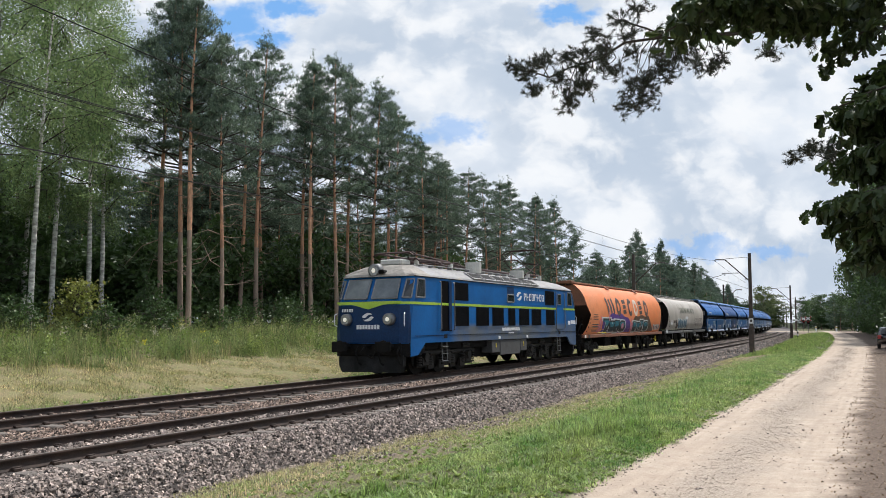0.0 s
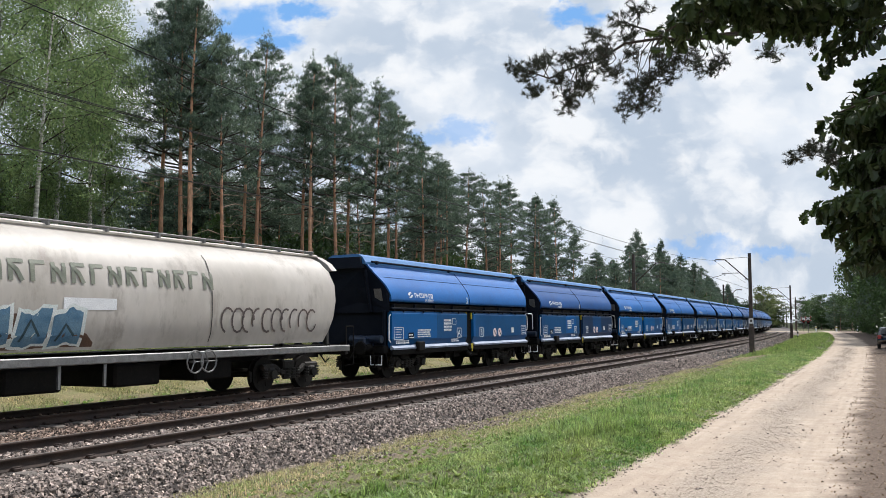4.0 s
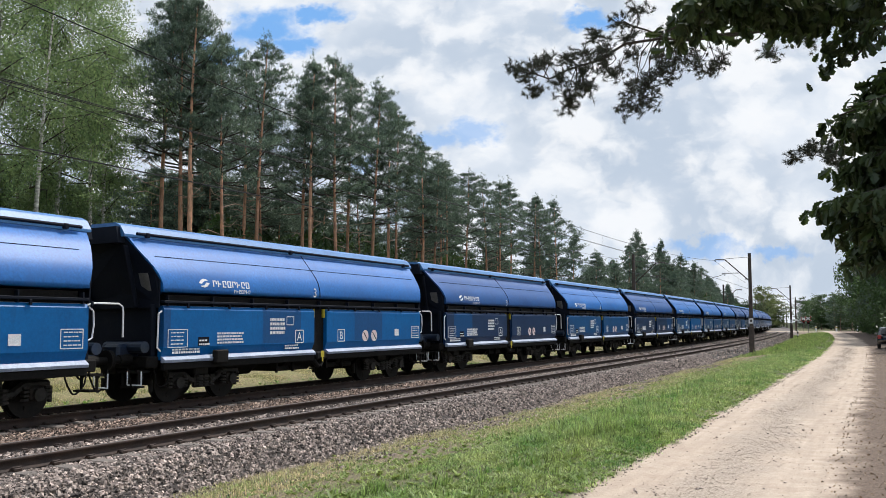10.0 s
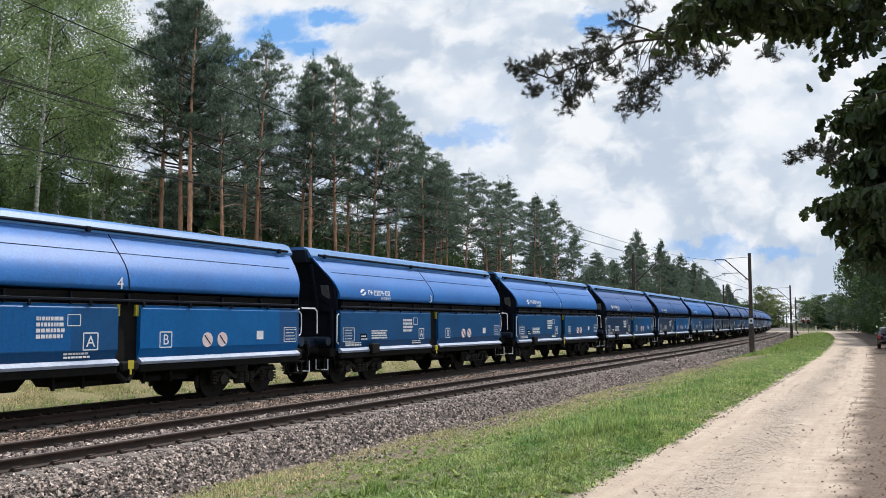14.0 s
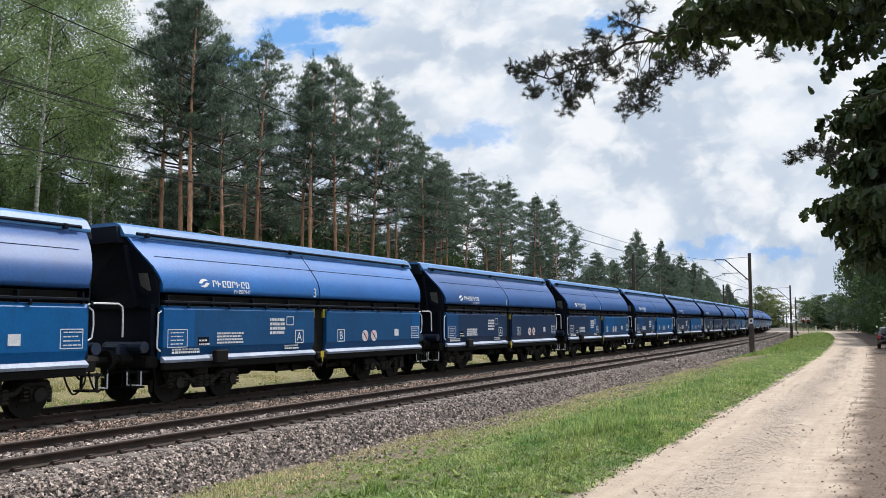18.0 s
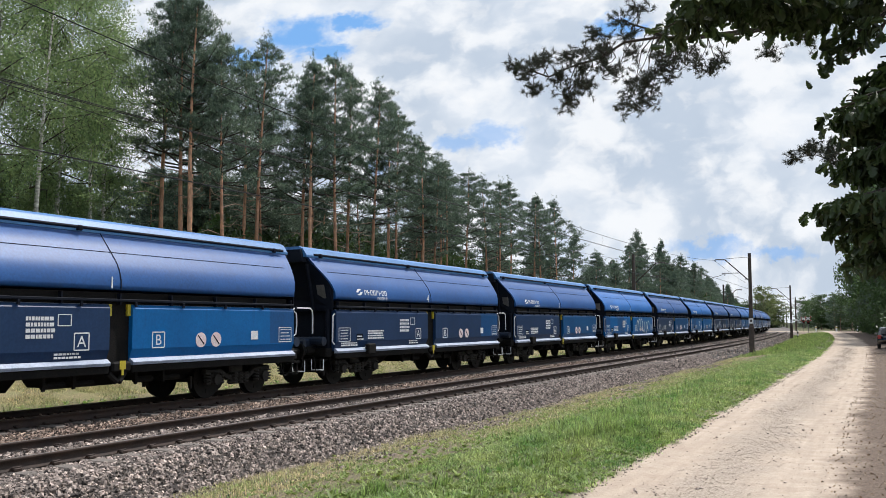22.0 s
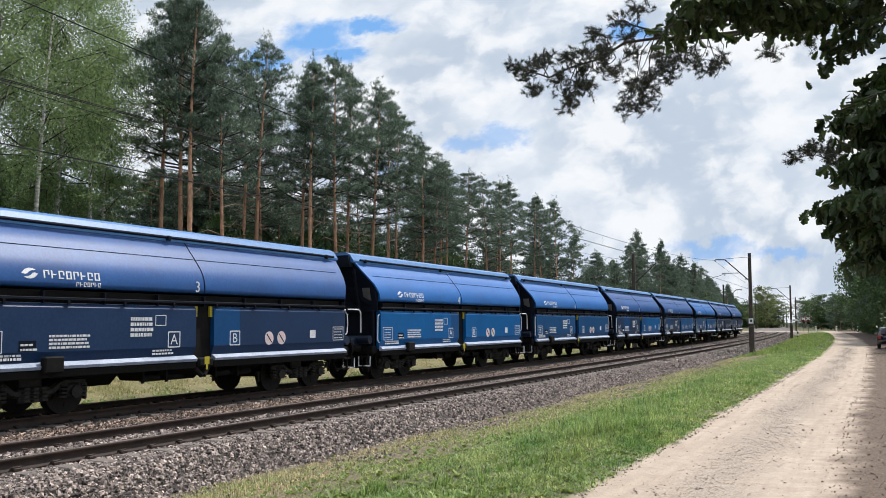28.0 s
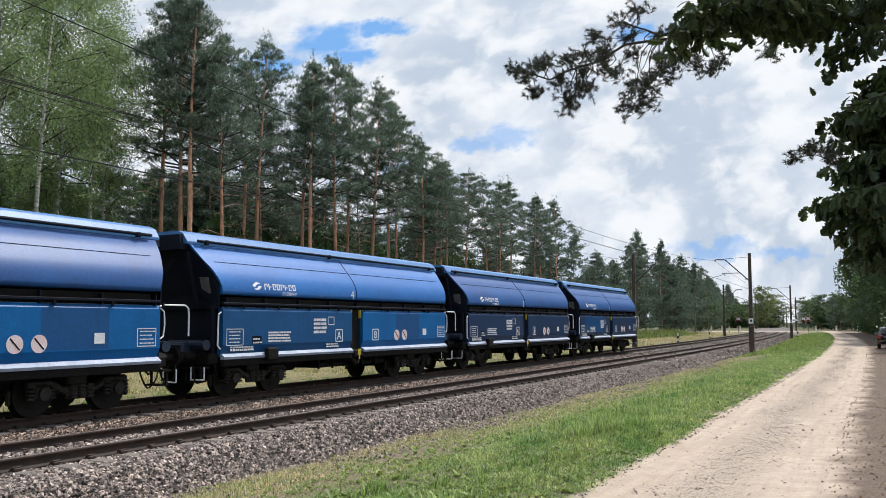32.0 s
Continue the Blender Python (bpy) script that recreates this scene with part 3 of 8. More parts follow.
def leaf_cards(centres, size, rg, lobes=False):
    """Single leaves as bent four-sided pieces at random turns."""
    m = len(centres)
    u = rg.randn(m, 3)
    u /= np.linalg.norm(u, axis=1)[:, None]
    w = np.cross(u, rg.randn(m, 3))
    w /= np.linalg.norm(w, axis=1)[:, None]
    nn = np.cross(u, w)
    sz = (size * (0.6 + 0.8 * rg.rand(m)))[:, None]
    v = np.stack([centres - u * sz, centres + w * sz * 0.55 + nn * sz * 0.15, centres + u * sz, centres - w * sz * 0.55 + nn * sz * 0.15], 1)
    b = (np.arange(m) * 4)[:, None, None]
    f = np.array([(0, 1, 2), (0, 2, 3)])[None] + b
    return v.reshape(-1, 3), f.reshape(-1, 3)


def herbs(n, s0, s1, o0, o1, h, size, per, material, seed, words, top=0.0):
    """Leafy stems: small leaves strewn round an upright axis, or only at its top."""
    rg = np.random.RandomState(seed)
    s = s0 + (s1 - s0) * rg.rand(n)
    o = o0 + (o1 - o0) * rg.rand(n)
    x, y = line(s, o)
    hh = h * (0.6 + 0.6 * rg.rand(n))
    u = top + (1 - top) * rg.rand(n, per)
    r = (0.32 * (1 - 0.6 * u) * hh[:, None])[..., None] * rg.randn(n, per, 3) * np.array([0.5, 0.5, 0.2])
    c = r + np.stack([x, y, ground_z(s, o)], -1)[:, None] + (u * hh[:, None])[..., None] * np.array([0, 0, 1.0])
    tagged(mesh_obj("weeds", *leaf_cards(c.reshape(-1, 3), size, rg), material), words, "weeds", kind="stuff")


def weeds(n, s0, s1, o0, o1, size, material, seed, label):
    """Low broad-leaved rosettes."""
    rg = np.random.RandomState(seed)
    s = s0 + (s1 - s0) * rg.rand(n) ** 1.4
    o = o0 + (o1 - o0) * rg.rand(n)
    V, F = [], []
    k = 9
    S, O = np.repeat(s, k), np.repeat(o, k)
    x, y = line(S, O)
    z = ground_z(S, O)
    a = rg.rand(n * k) * 6.283
    ln = np.repeat(size * (0.5 + rg.rand(n)), k)
    d = np.stack([np.cos(a), np.sin(a), 0.5 + 0.7 * rg.rand(n * k)], -1)
    w = np.stack([-np.sin(a), np.cos(a), 0 * a], -1)
    c = np.stack([x, y, z], -1)
    v = np.stack([c, c + d * (ln * 0.5)[:, None] + w * (ln * 0.22)[:, None], c + d * ln[:, None] - np.array([0, 0, 0.25]) * ln[:, None], c + d * (ln * 0.5)[:, None] - w * (ln * 0.22)[:, None]], 1)
    f = np.array([(0, 1, 2), (0, 2, 3)])[None] + (np.arange(n * k) * 4)[:, None, None]
    return tagged(mesh_obj("weeds", v.reshape(-1, 3), f.reshape(-1, 3), material), label, "weeds", kind="stuff")


weeds(1500, 3, 30, -7.6, -6.0, 0.05, M_HERB, 39, "broad-leaved weeds along the road edge")
weeds(420, 3, 26, -7.4, -4.4, 0.075, M_HERB, 41, "large broad-leaved plants in the grass strip")
weeds(4600, 3, 45, -7.5, -3.0, 0.05, M_HERB, 31, "low broad-leaved weeds in the grass strip")
rg = np.random.RandomState(77)
ls, lo_ = 3 + 60 * rg.rand(5200) ** 1.4, -10.0 - 2.4 * rg.rand(5200)
lx, ly = line(ls, lo_)
lit = mesh_obj("leaf_litter", *leaf_cards(np.stack([lx, ly, ground_z(ls, lo_) + 0.006], -1) , 0.02, rg), leaf_mat("fallen_leaves", (0.22, 0.14, 0.085), (0.33, 0.25, 0.16), vary=0.6, pass_=0.1))
tagged(lit, "brown fallen leaves along the shaded road edge", "leaf litter", kind="stuff")
weeds(260, 3, 40, -2.3, -0.7, 0.05, M_HERB, 32, "small weeds growing in the ballast")
weeds(900, 8, 60, 7.4, 9.4, 0.09, M_GRASS, 33, "green weeds along the far edge of the ballast")
herbs(700, 10, 84, 12.9, 20, 0.95, 0.032, 120, M_TALL, 38, "feathery broom bushes among the tall grass")
herbs(420, 10, 84, 12.9, 19.5, 0.95, 0.045, 80, M_HERB, 34, "leafy green weeds among the tall grass")
herbs(16, 10, 70, 13.3, 18, 0.95, 0.035, 24, M_BLOOM, 35, "yellow flowering weeds among the tall grass", 0.75)
herbs(60, 10, 80, 13.3, 19, 1.0, 0.03, 22, M_SEED, 36, "pale seed heads over the tall grass", 0.7)
herbs(70, 12, 70, 17.5, 21, 1.7, 0.075, 90, M_BROAD, 37, "saplings at the foot of the pines")

# ---- sky: a broken cloud sheet that drifts ----
def cloud_material():
    m, n, l, b = node_mat("clouds")
    n.remove(b)
    co = n.new("ShaderNodeTexCoord").outputs["Object"]

    def noise(scale, detail, rough=0.55, vec=None):
        t = n.new("ShaderNodeTexNoise")
        t.inputs["Scale"].default_value, t.inputs["Detail"].default_value, t.inputs["Roughness"].default_value = scale, detail, rough
        l.new(vec or co, t.inputs["Vector"])
        return t

    def rng(v, a, c, lo=0.0, hi=1.0):
        r = n.new("ShaderNodeMapRange")
        r.interpolation_type = "SMOOTHSTEP"
        for key, val in (("From Min", a), ("From Max", c), ("To Min", lo), ("To Max", hi)):
            r.inputs[key].default_value = val
        l.new(v, r.inputs["Value"])
        return r.outputs["Result"]

    # flatten the sheet to slopes per metre ahead, so that the clouds keep their round shape
    sp = n.new("ShaderNodeSeparateXYZ")
    l.new(co, sp.inputs[0])

    def ratio(top, bottom, k):
        d = n.new("ShaderNodeMath")
        d.operation = "DIVIDE"
        l.new(top, d.inputs[0]) if not isinstance(top, float) else None
        if isinstance(top, float):
            d.inputs[0].default_value = top
        l.new(bottom, d.inputs[1])
        e = n.new("ShaderNodeMath")
        e.operation = "MULTIPLY"
        l.new(d.outputs[0], e.inputs[0])
        e.inputs[1].default_value = k
        return e.outputs[0]

    uv = n.new("ShaderNodeCombineXYZ")
    l.new(ratio(sp.outputs["X"], sp.outputs["Y"], 10.0), uv.inputs["X"])
    l.new(ratio(248.0, sp.outputs["Y"], 13.0), uv.inputs["Y"])
    co = uv.outputs[0]
    warp = noise(1.5, 7, 0.6, co)
    add = n.new("ShaderNodeVectorMath")
    add.operation = "MULTIPLY_ADD"
    add.inputs[1].default_value, add.inputs[2].default_value = (0.55, 0.4, 0), (-0.275, -0.2, 0)
    l.new(warp.outputs["Color"], add.inputs[0])
    pos = n.new("ShaderNodeVectorMath")
    l.new(co, pos.inputs[0])
    l.new(add.outputs[0], pos.inputs[1])
    fray = noise(3.4, 8, 0.62, co)
    fr = n.new("ShaderNodeVectorMath")
    fr.operation = "MULTIPLY_ADD"
    fr.inputs[1].default_value, fr.inputs[2].default_value = (0.8, 0.6, 0), (-0.4, -0.3, 0)
    l.new(fray.outputs["Color"], fr.inputs[0])
    ragged = n.new("ShaderNodeVectorMath")
    l.new(pos.outputs[0], ragged.inputs[0])
    l.new(fr.outputs[0], ragged.inputs[1])
    gap = None
    for cx, cy, rx, ry in CLOUD_GAPS:
        mp = n.new("ShaderNodeMapping")
        mp.vector_type = "TEXTURE"
        mp.inputs["Location"].default_value, mp.inputs["Scale"].default_value = (cx, cy * 1.3, 0), (rx, ry * 1.3, 1)
        l.new(ragged.outputs[0], mp.inputs["Vector"])
        flat = n.new("ShaderNodeVectorMath")
        flat.operation = "MULTIPLY"
        flat.inputs[1].default_value = (1, 1, 0)
        l.new(mp.outputs[0], flat.inputs[0])
        ln = n.new("ShaderNodeVectorMath")
        ln.operation = "LENGTH"
        l.new(flat.outputs[0], ln.inputs[0])
        g = rng(ln.outputs["Value"], 1.45, 0.45, 0, 1.0 if cy > 3 else 0.62)
        if gap is None:
            gap = g
        else:
            x = n.new("ShaderNodeMath")
            x.operation = "MAXIMUM"
            l.new(gap, x.inputs[0])
            l.new(g, x.inputs[1])
            gap = x.outputs[0]
    big, mid, puff = noise(0.5, 4, 0.5, pos.outputs[0]), noise(1.0, 6, 0.52, pos.outputs[0]), noise(2.6, 5, 0.5, pos.outputs[0])
    shade = mix(n, l, (0.54, 0.63, 0.755), (0.79, 0.85, 0.935), rng(big.outputs["Fac"], 0.38, 0.62))
    shade = mix(n, l, shade, (0.94, 0.965, 1.0), rng(mid.outputs["Fac"], 0.44, 0.62, 0, 0.9))
    shade = mix(n, l, shade, (0.585, 0.67, 0.79), rng(mid.outputs["Fac"], 0.45, 0.30, 0, 0.55))
    shade = mix(n, l, shade, (0.99, 0.99, 1.0), rng(puff.outputs["Fac"], 0.52, 0.72, 0, 0.35))
    col = mix(n, l, shade, (0.22, 0.47, 0.90), gap)
    em = n.new("ShaderNodeEmission")
    em.inputs["Strength"].default_value = 1.0
    l.new(col, em.inputs["Color"])
    l.new(em.outputs[0], n["Material Output"].inputs["Surface"])
    return m


# gaps of blue: sideways and upward slope in tenths, and their half sizes
CLOUD_GAPS = [(-2.55, 3.66, 0.5, 0.25), (-2.2, 3.4, 0.35, 0.16), (-1.95, 3.85, 0.4, 0.14), (-3.1, 3.3, 0.35, 0.2), (1.5, 3.78, 0.4, 0.12), (0.1, 2.3, 0.36, 0.16), (-0.3, 2.2, 0.25, 0.12), (-1.1, 1.95, 0.2, 0.1), (3.0, 1.02, 0.5, 0.09), (3.9, 1.0, 0.35, 0.07)]
rr = np.concatenate([np.arange(430, 1200, 60), np.arange(1200, 4700, 250), [4640]])
aa = np.radians(np.arange(-75, 76, 3.0))
RR, AA = np.meshgrid(rr, aa, indexing="ij")
cloud_sheet = mesh_obj("cloud_backdrop", np.stack([RR * np.sin(AA), RR * np.cos(AA), 250 - 262 * (RR / 4640) ** 4], -1).reshape(-1, 3), grid_faces(len(rr), len(aa)), cloud_material())
tagged(cloud_sheet, "drifting white and grey clouds with gaps of blue sky", "sky", kind="structure")

# ---- trees ----
def rods(segs, sides=6):
    """Tapered rods for trunks and limbs: (a, b, ra, rb) each. Returns verts, triangles."""
    V, F = [], []
    ang = np.arange(sides) * 2 * math.pi / sides
    for a, b, ra, rb in segs:
        a, b = np.asarray(a, float), np.asarray(b, float)
        d = b - a
        d = d / (np.linalg.norm(d) + 1e-9)
        u = np.cross(d, (0.3, 1, 0.1) if abs(d[2]) > 0.8 else (0, 0, 1))
        u /= np.linalg.norm(u)
        w = np.cross(d, u)
        ring = np.cos(ang)[:, None] * u + np.sin(ang)[:, None] * w
        k = len(V) * 2 * sides
        V.append(np.concatenate([a + ring * ra, b + ring * rb]))
        i = np.arange(sides)
        j = (i + 1) % sides
        F.append(k + np.concatenate([np.stack([i, j, sides + j], -1), np.stack([i, sides + j, sides + i], -1)]))
    return np.concatenate(V), np.concatenate(F)


def sweep(pts, r, sides=5):
    """One unbroken thin tube along points."""
    P = np.asarray(pts, float)
    d = np.gradient(P, axis=0)
    d /= np.linalg.norm(d, axis=1)[:, None]
    u = np.cross(d, (0.0, 0.0, 1.0))
    u /= np.linalg.norm(u, axis=1)[:, None] + 1e-9
    w = np.cross(d, u)
    a = np.arange(sides) * 2 * math.pi / sides
    V = P[:, None] + r * (np.cos(a)[None, :, None] * u[:, None] + np.sin(a)[None, :, None] * w[:, None])
    i = np.arange(len(P) - 1)[:, None] * sides + np.arange(sides)[None]
    j = np.arange(len(P) - 1)[:, None] * sides + (np.arange(sides)[None] + 1) % sides
    return V.reshape(-1, 3), np.stack([i, j, j + sides, i + sides], -1).reshape(-1, 4)


def tufts(centres, dirs, n, length, width, rg):
    """Needle tufts: n thin spikes from each centre, spread round its direction."""
    m = len(centres)
    d = np.repeat(dirs, n, 0) * 0.6 + rg.randn(m * n, 3) * 0.62
    d /= np.linalg.norm(d, axis=1)[:, None]
    c = np.repeat(centres, n, 0) + rg.randn(m * n, 3) * 0.05
    p = np.cross(d, rg.randn(m * n, 3))
    p /= np.linalg.norm(p, axis=1)[:, None]
    ln = (length * (0.6 + 0.7 * rg.rand(m * n)))[:, None]
    v = np.stack([c - p * width, c + p * width, c + d * ln], 1)
    return v.reshape(-1, 3), np.arange(m * n * 3).reshape(-1, 3)


def pine_parts(seed, h, crown_from, spread, dense=1.0, lean=0.02, dead=6, pads=9):
    """A Scots pine: lean trunk, orange above, whorled limbs, tufted crown with gaps."""
    rg = np.random.RandomState(seed)
    la = rg.rand() * 6.283
    bend = np.array([math.cos(la), math.sin(la), 0]) * lean * h

    def at(t):
        return np.array([0, 0, h * t]) + bend * t * t + np.array([0.1 * math.sin(5 * t + seed), 0.1 * math.cos(4 * t + seed), 0])

    r0 = 0.0098 * h
    ts = np.linspace(0, 0.98, 15)
    low = [(at(a), at(b), r0 * (1 - 0.85 * a), r0 * (1 - 0.85 * b)) for a, b in zip(ts[:-1], ts[1:]) if a < 0.25]
    high = [(at(a), at(b), r0 * (1 - 0.85 * a), r0 * (1 - 0.85 * b)) for a, b in zip(ts[:-1], ts[1:]) if a >= 0.25]
    low[0] = (low[0][0] - np.array([0, 0, 0.4]), low[0][1], r0 * 1.25, low[0][3])
    limbs, C, D = [], [], []
    nb = int(38 * dense)
    for i in range(nb):
        t = crown_from + (0.97 - crown_from) * (i + 0.6 * rg.rand()) / nb
        az = i * 2.399 + rg.randn() * 0.5
        k = (t - crown_from) / (1 - crown_from)
        ln = spread * (0.35 + 0.8 * math.sin(math.pi * min(1, 0.18 + 0.82 * k)) ** 0.8) * (0.6 + 0.6 * rg.rand()) * (1 - 0.72 * k ** 1.6)
        rise = 0.15 + 0.7 * k + 0.2 * rg.randn()
        d = np.array([math.cos(az), math.sin(az), rise])
        d /= np.linalg.norm(d)
        a = at(t)
        m = a + d * ln * 0.5
        e = a + d * ln + np.array([0, 0, 0.12 * ln])
        limbs += [(a, m, 0.05 * (1.1 - k), 0.03 * (1.1 - k)), (m, e, 0.03 * (1.1 - k), 0.012)]
        for j in range(2 + int(1.6 * ln)):
            q = 0.45 + 0.6 * rg.rand()
            pad = (a * (1 - q) + e * q) + rg.randn(3) * np.array([0.3, 0.3, 0.06]) * (0.25 + 0.3 * ln)
            wide = 0.15 + 0.08 * ln * rg.rand()
            for g in range(pads):
                C.append(pad + rg.randn(3) * np.array([wide, wide, wide * 0.3]))
                D.append(d * 0.5 + np.array([0, 0, 0.8]))
    for i in range(26):
        C.append(at(0.9 + 0.12 * rg.rand()) + rg.randn(3) * 0.13)
        D.append(np.array([0, 0, 1.0]))
    stubs = []
    for i in range(dead):
        t = 0.15 + (crown_from - 0.1) * rg.rand()
        az = rg.rand() * 6.283
        d = np.array([math.cos(az), math.sin(az), 0.25 * rg.randn()])
        a = at(t)
        ln = 0.5 + 1.6 * rg.rand()
        m = a + d * ln * 0.5
        e = a + d * ln + np.array([0, 0, 0.5 * rg.randn() * ln * 0.5])
        stubs += [(a, m, 0.028, 0.019), (m, e, 0.019, 0.007)]
    return low, high, limbs, stubs, np.array(C), np.array(D), rg


def pine(name, seed, h, crown_from, spread, dense=1.0, label="", lean=0.02, n=9, ln=0.16, wd=0.018, dead=6, pads=15):
    low, high, limbs, stubs, C, D, rg = pine_parts(seed, h, crown_from, spread, dense, lean, dead, pads)
    tree = tagged(new(name), label or "tall Scots pine with an orange upper trunk and dark green crown", "tree", group="pines of the wood")
    tr = mesh_obj("trunk", *rods(low, 8), M_BARK_LOW, tree)
    mesh_obj("upper_trunk", *rods(high, 8), M_BARK, tree, "orange flaking bark")
    tagged(mesh_obj("branching", *rods(limbs, 4), M_TWIG, tree), kind="stuff")
    if stubs:
        tagged(mesh_obj("dead_wood", *rods(stubs, 4), M_BARK_LOW, tree, "bare dead side branches"), kind="stuff")
    mesh_obj("crown", *tufts(C, D, n, ln, wd, rg), M_NEEDLE, tree, "dark green needle tufts")
    return tree


def broadleaf(name, seed, h, crown_from, spread, leaves, size, leaf_m, bark_m, label, category="tree", group="", stems=1, drop=0.0, stout=1.0):
    """A birch, oak or bush: stems with forking limbs, clustered single leaves."""
    rg = np.random.RandomState(seed)
    tree = tagged(new(name), label, category, group=group)
    stem_segs, limb_segs, tips = [], [], []
    for k in range(stems):
        la = rg.rand() * 6.283
        off = np.array([math.cos(la), math.sin(la), 0]) * (0.25 * spread if stems > 1 else 0) * rg.rand()
        ben = np.array([math.cos(la), math.sin(la), 0]) * h * (0.05 if stems == 1 else 0.16)
        hh = h * (1 if k == 0 else 0.7 + 0.3 * rg.rand())
        at = lambda t: off + np.array([0, 0, hh * t]) + ben * t * t
        r0 = (0.011 * hh + 0.01) * stout
        ts = np.linspace(0, 0.95, 9)
        stem_segs += [(at(a) - np.array([0, 0, 0.25 if a == 0 else 0]), at(b), r0 * (1.05 - a), r0 * (1.05 - b)) for a, b in zip(ts[:-1], ts[1:])]
        nb = int(26 / stems) + 3
        for i in range(nb):
            t = crown_from + (0.97 - crown_from) * (i + rg.rand()) / nb
            az = i * 2.4 + rg.randn() * 0.4
            q = (t - crown_from) / (1 - crown_from + 1e-6)
            ln = spread * (0.45 + 0.75 * math.sin(math.pi * min(1, 0.2 + 0.75 * q))) * (0.6 + 0.6 * rg.rand())
            d = np.array([math.cos(az), math.sin(az), 0.5 + 0.3 * rg.randn()])
            d /= np.linalg.norm(d)
            a = at(t)
            e = a + d * ln
            limb_segs.append((a, e, r0 * 0.4 * (1.1 - t), 0.008))
            for j in range(5):
                w = 0.4 + 0.65 * rg.rand()
                b = a * (1 - w) + e * w
                tip = b + rg.randn(3) * np.array([0.4, 0.4, 0.3]) * ln * 0.55 - np.array([0, 0, drop * ln * rg.rand()])
                limb_segs.append((b, tip, 0.012, 0.004))
                tips.append((tip, ln))
    per = max(1, leaves // len(tips))
    C = np.concatenate([t + rg.randn(per, 3) * np.array([0.3, 0.3, 0.24]) * (0.45 + 0.3 * ln) for t, ln in tips])
    mesh_obj("trunk", *rods(stem_segs, 7), bark_m, tree)
    tagged(mesh_obj("branching", *rods(limb_segs, 4), M_TWIG, tree), kind="stuff")
    mesh_obj("crown", *leaf_cards(C, size, rg), leaf_m, tree)
    return tree


def put_tree(proto, s, o, h_scale=1.0, turn=0.0, wide=1.0):
    x, y = line(s, o)
    z = float(ground_z(s, o))
    return copy_thing(proto, pose(float(x), float(y), z, 0, 0, turn) @ Matrix.Diagonal((wide, wide, h_scale, 1)))


rt = random.Random(5)
P_EDGE = [pine("pine_tree", 21 + i, 16.0, c, sp, d, dead=dd) for i, (c, sp, d, dd) in enumerate([(0.48, 2.5, 1.05, 14), (0.42, 2.8, 1.2, 18), (0.54, 2.2, 1.0, 12), (0.48, 2.6, 1.15, 20)])]
P_FULL = [pine("pine_tree", 41 + i, 11.0, 0.06, 2.5, 1.75, "young bushy pine, green almost to the ground", n=8, ln=0.2, wd=0.024, dead=0, pads=10) for i in range(3)]
P_DEEP = [pine("pine_tree", 51 + i, 15.0, c, 2.6, 0.75, "slender pine deep in the dark wood", n=6, ln=0.3, wd=0.036, dead=0, pads=10) for i, c in enumerate((0.1, 0.24))]
P_BIRCH = [broadleaf("birch_tree", 61 + i, 16.0, 0.33, 2.3, 26000, 0.046, M_BIRCH, M_BIRCH_BARK, "leafy birch with a pale thin trunk at the wood's edge", group="birches at the edge", drop=0.5, stout=0.7) for i in range(2)]
P_UNDER = [broadleaf("understorey_bush", 71 + i, 4.5, 0.05, 1.7, 2600, 0.13, M_BROAD, M_TWIG, "dark green bush under the pines", "bush", "understorey bushes", stems=3) for i in range(2)]
P_SMALL = [broadleaf("bush", 75 + i, 1.9, 0.02, 0.8, 1100, 0.075, mm, M_TWIG, lab, "bush", "bushes at the edge", stems=4) for i, (mm, lab) in enumerate([(M_BROAD, "low green bush at the wood's edge"), (M_YELLOW, "low bush with yellowing leaves")])]
P_RIGHT = [broadleaf("roadside_tree", 81 + i, 13.0, 0.06, 3.2, 5600, 0.17, M_BROAD, M_BARK_LOW, "dense broadleaf tree on the shaded road side", group="trees along the road") for i in range(2)]
P_LIME = broadleaf("sunlit_tree", 85, 13.0, 0.06, 3.4, 5600, 0.2, M_LIMELEAF, M_BARK_LOW, "yellow-green tree in the sun far down the line", group="trees along the road")

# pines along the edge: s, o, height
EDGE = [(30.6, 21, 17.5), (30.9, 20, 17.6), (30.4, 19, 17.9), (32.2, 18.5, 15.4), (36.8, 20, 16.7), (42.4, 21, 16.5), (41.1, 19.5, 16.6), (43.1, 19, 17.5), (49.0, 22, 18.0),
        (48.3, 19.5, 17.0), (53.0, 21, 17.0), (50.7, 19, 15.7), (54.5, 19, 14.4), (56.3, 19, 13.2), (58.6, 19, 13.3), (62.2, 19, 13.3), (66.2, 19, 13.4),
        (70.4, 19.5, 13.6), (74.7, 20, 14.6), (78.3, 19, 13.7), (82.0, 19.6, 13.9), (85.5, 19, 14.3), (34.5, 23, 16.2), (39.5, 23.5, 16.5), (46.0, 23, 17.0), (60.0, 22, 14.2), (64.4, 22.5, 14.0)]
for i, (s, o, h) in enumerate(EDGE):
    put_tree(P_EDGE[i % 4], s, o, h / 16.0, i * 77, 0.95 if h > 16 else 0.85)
for i in range(8):
    s = 28 + 62 * (i + rt.random()) / 8
    put_tree(P_EDGE[rt.randrange(4)], s, 25 + 5 * rt.random(), (15.2 if s < 52 else 12.9) / 16 * (0.9 + 0.12 * rt.random()), rt.random() * 360, 0.9)
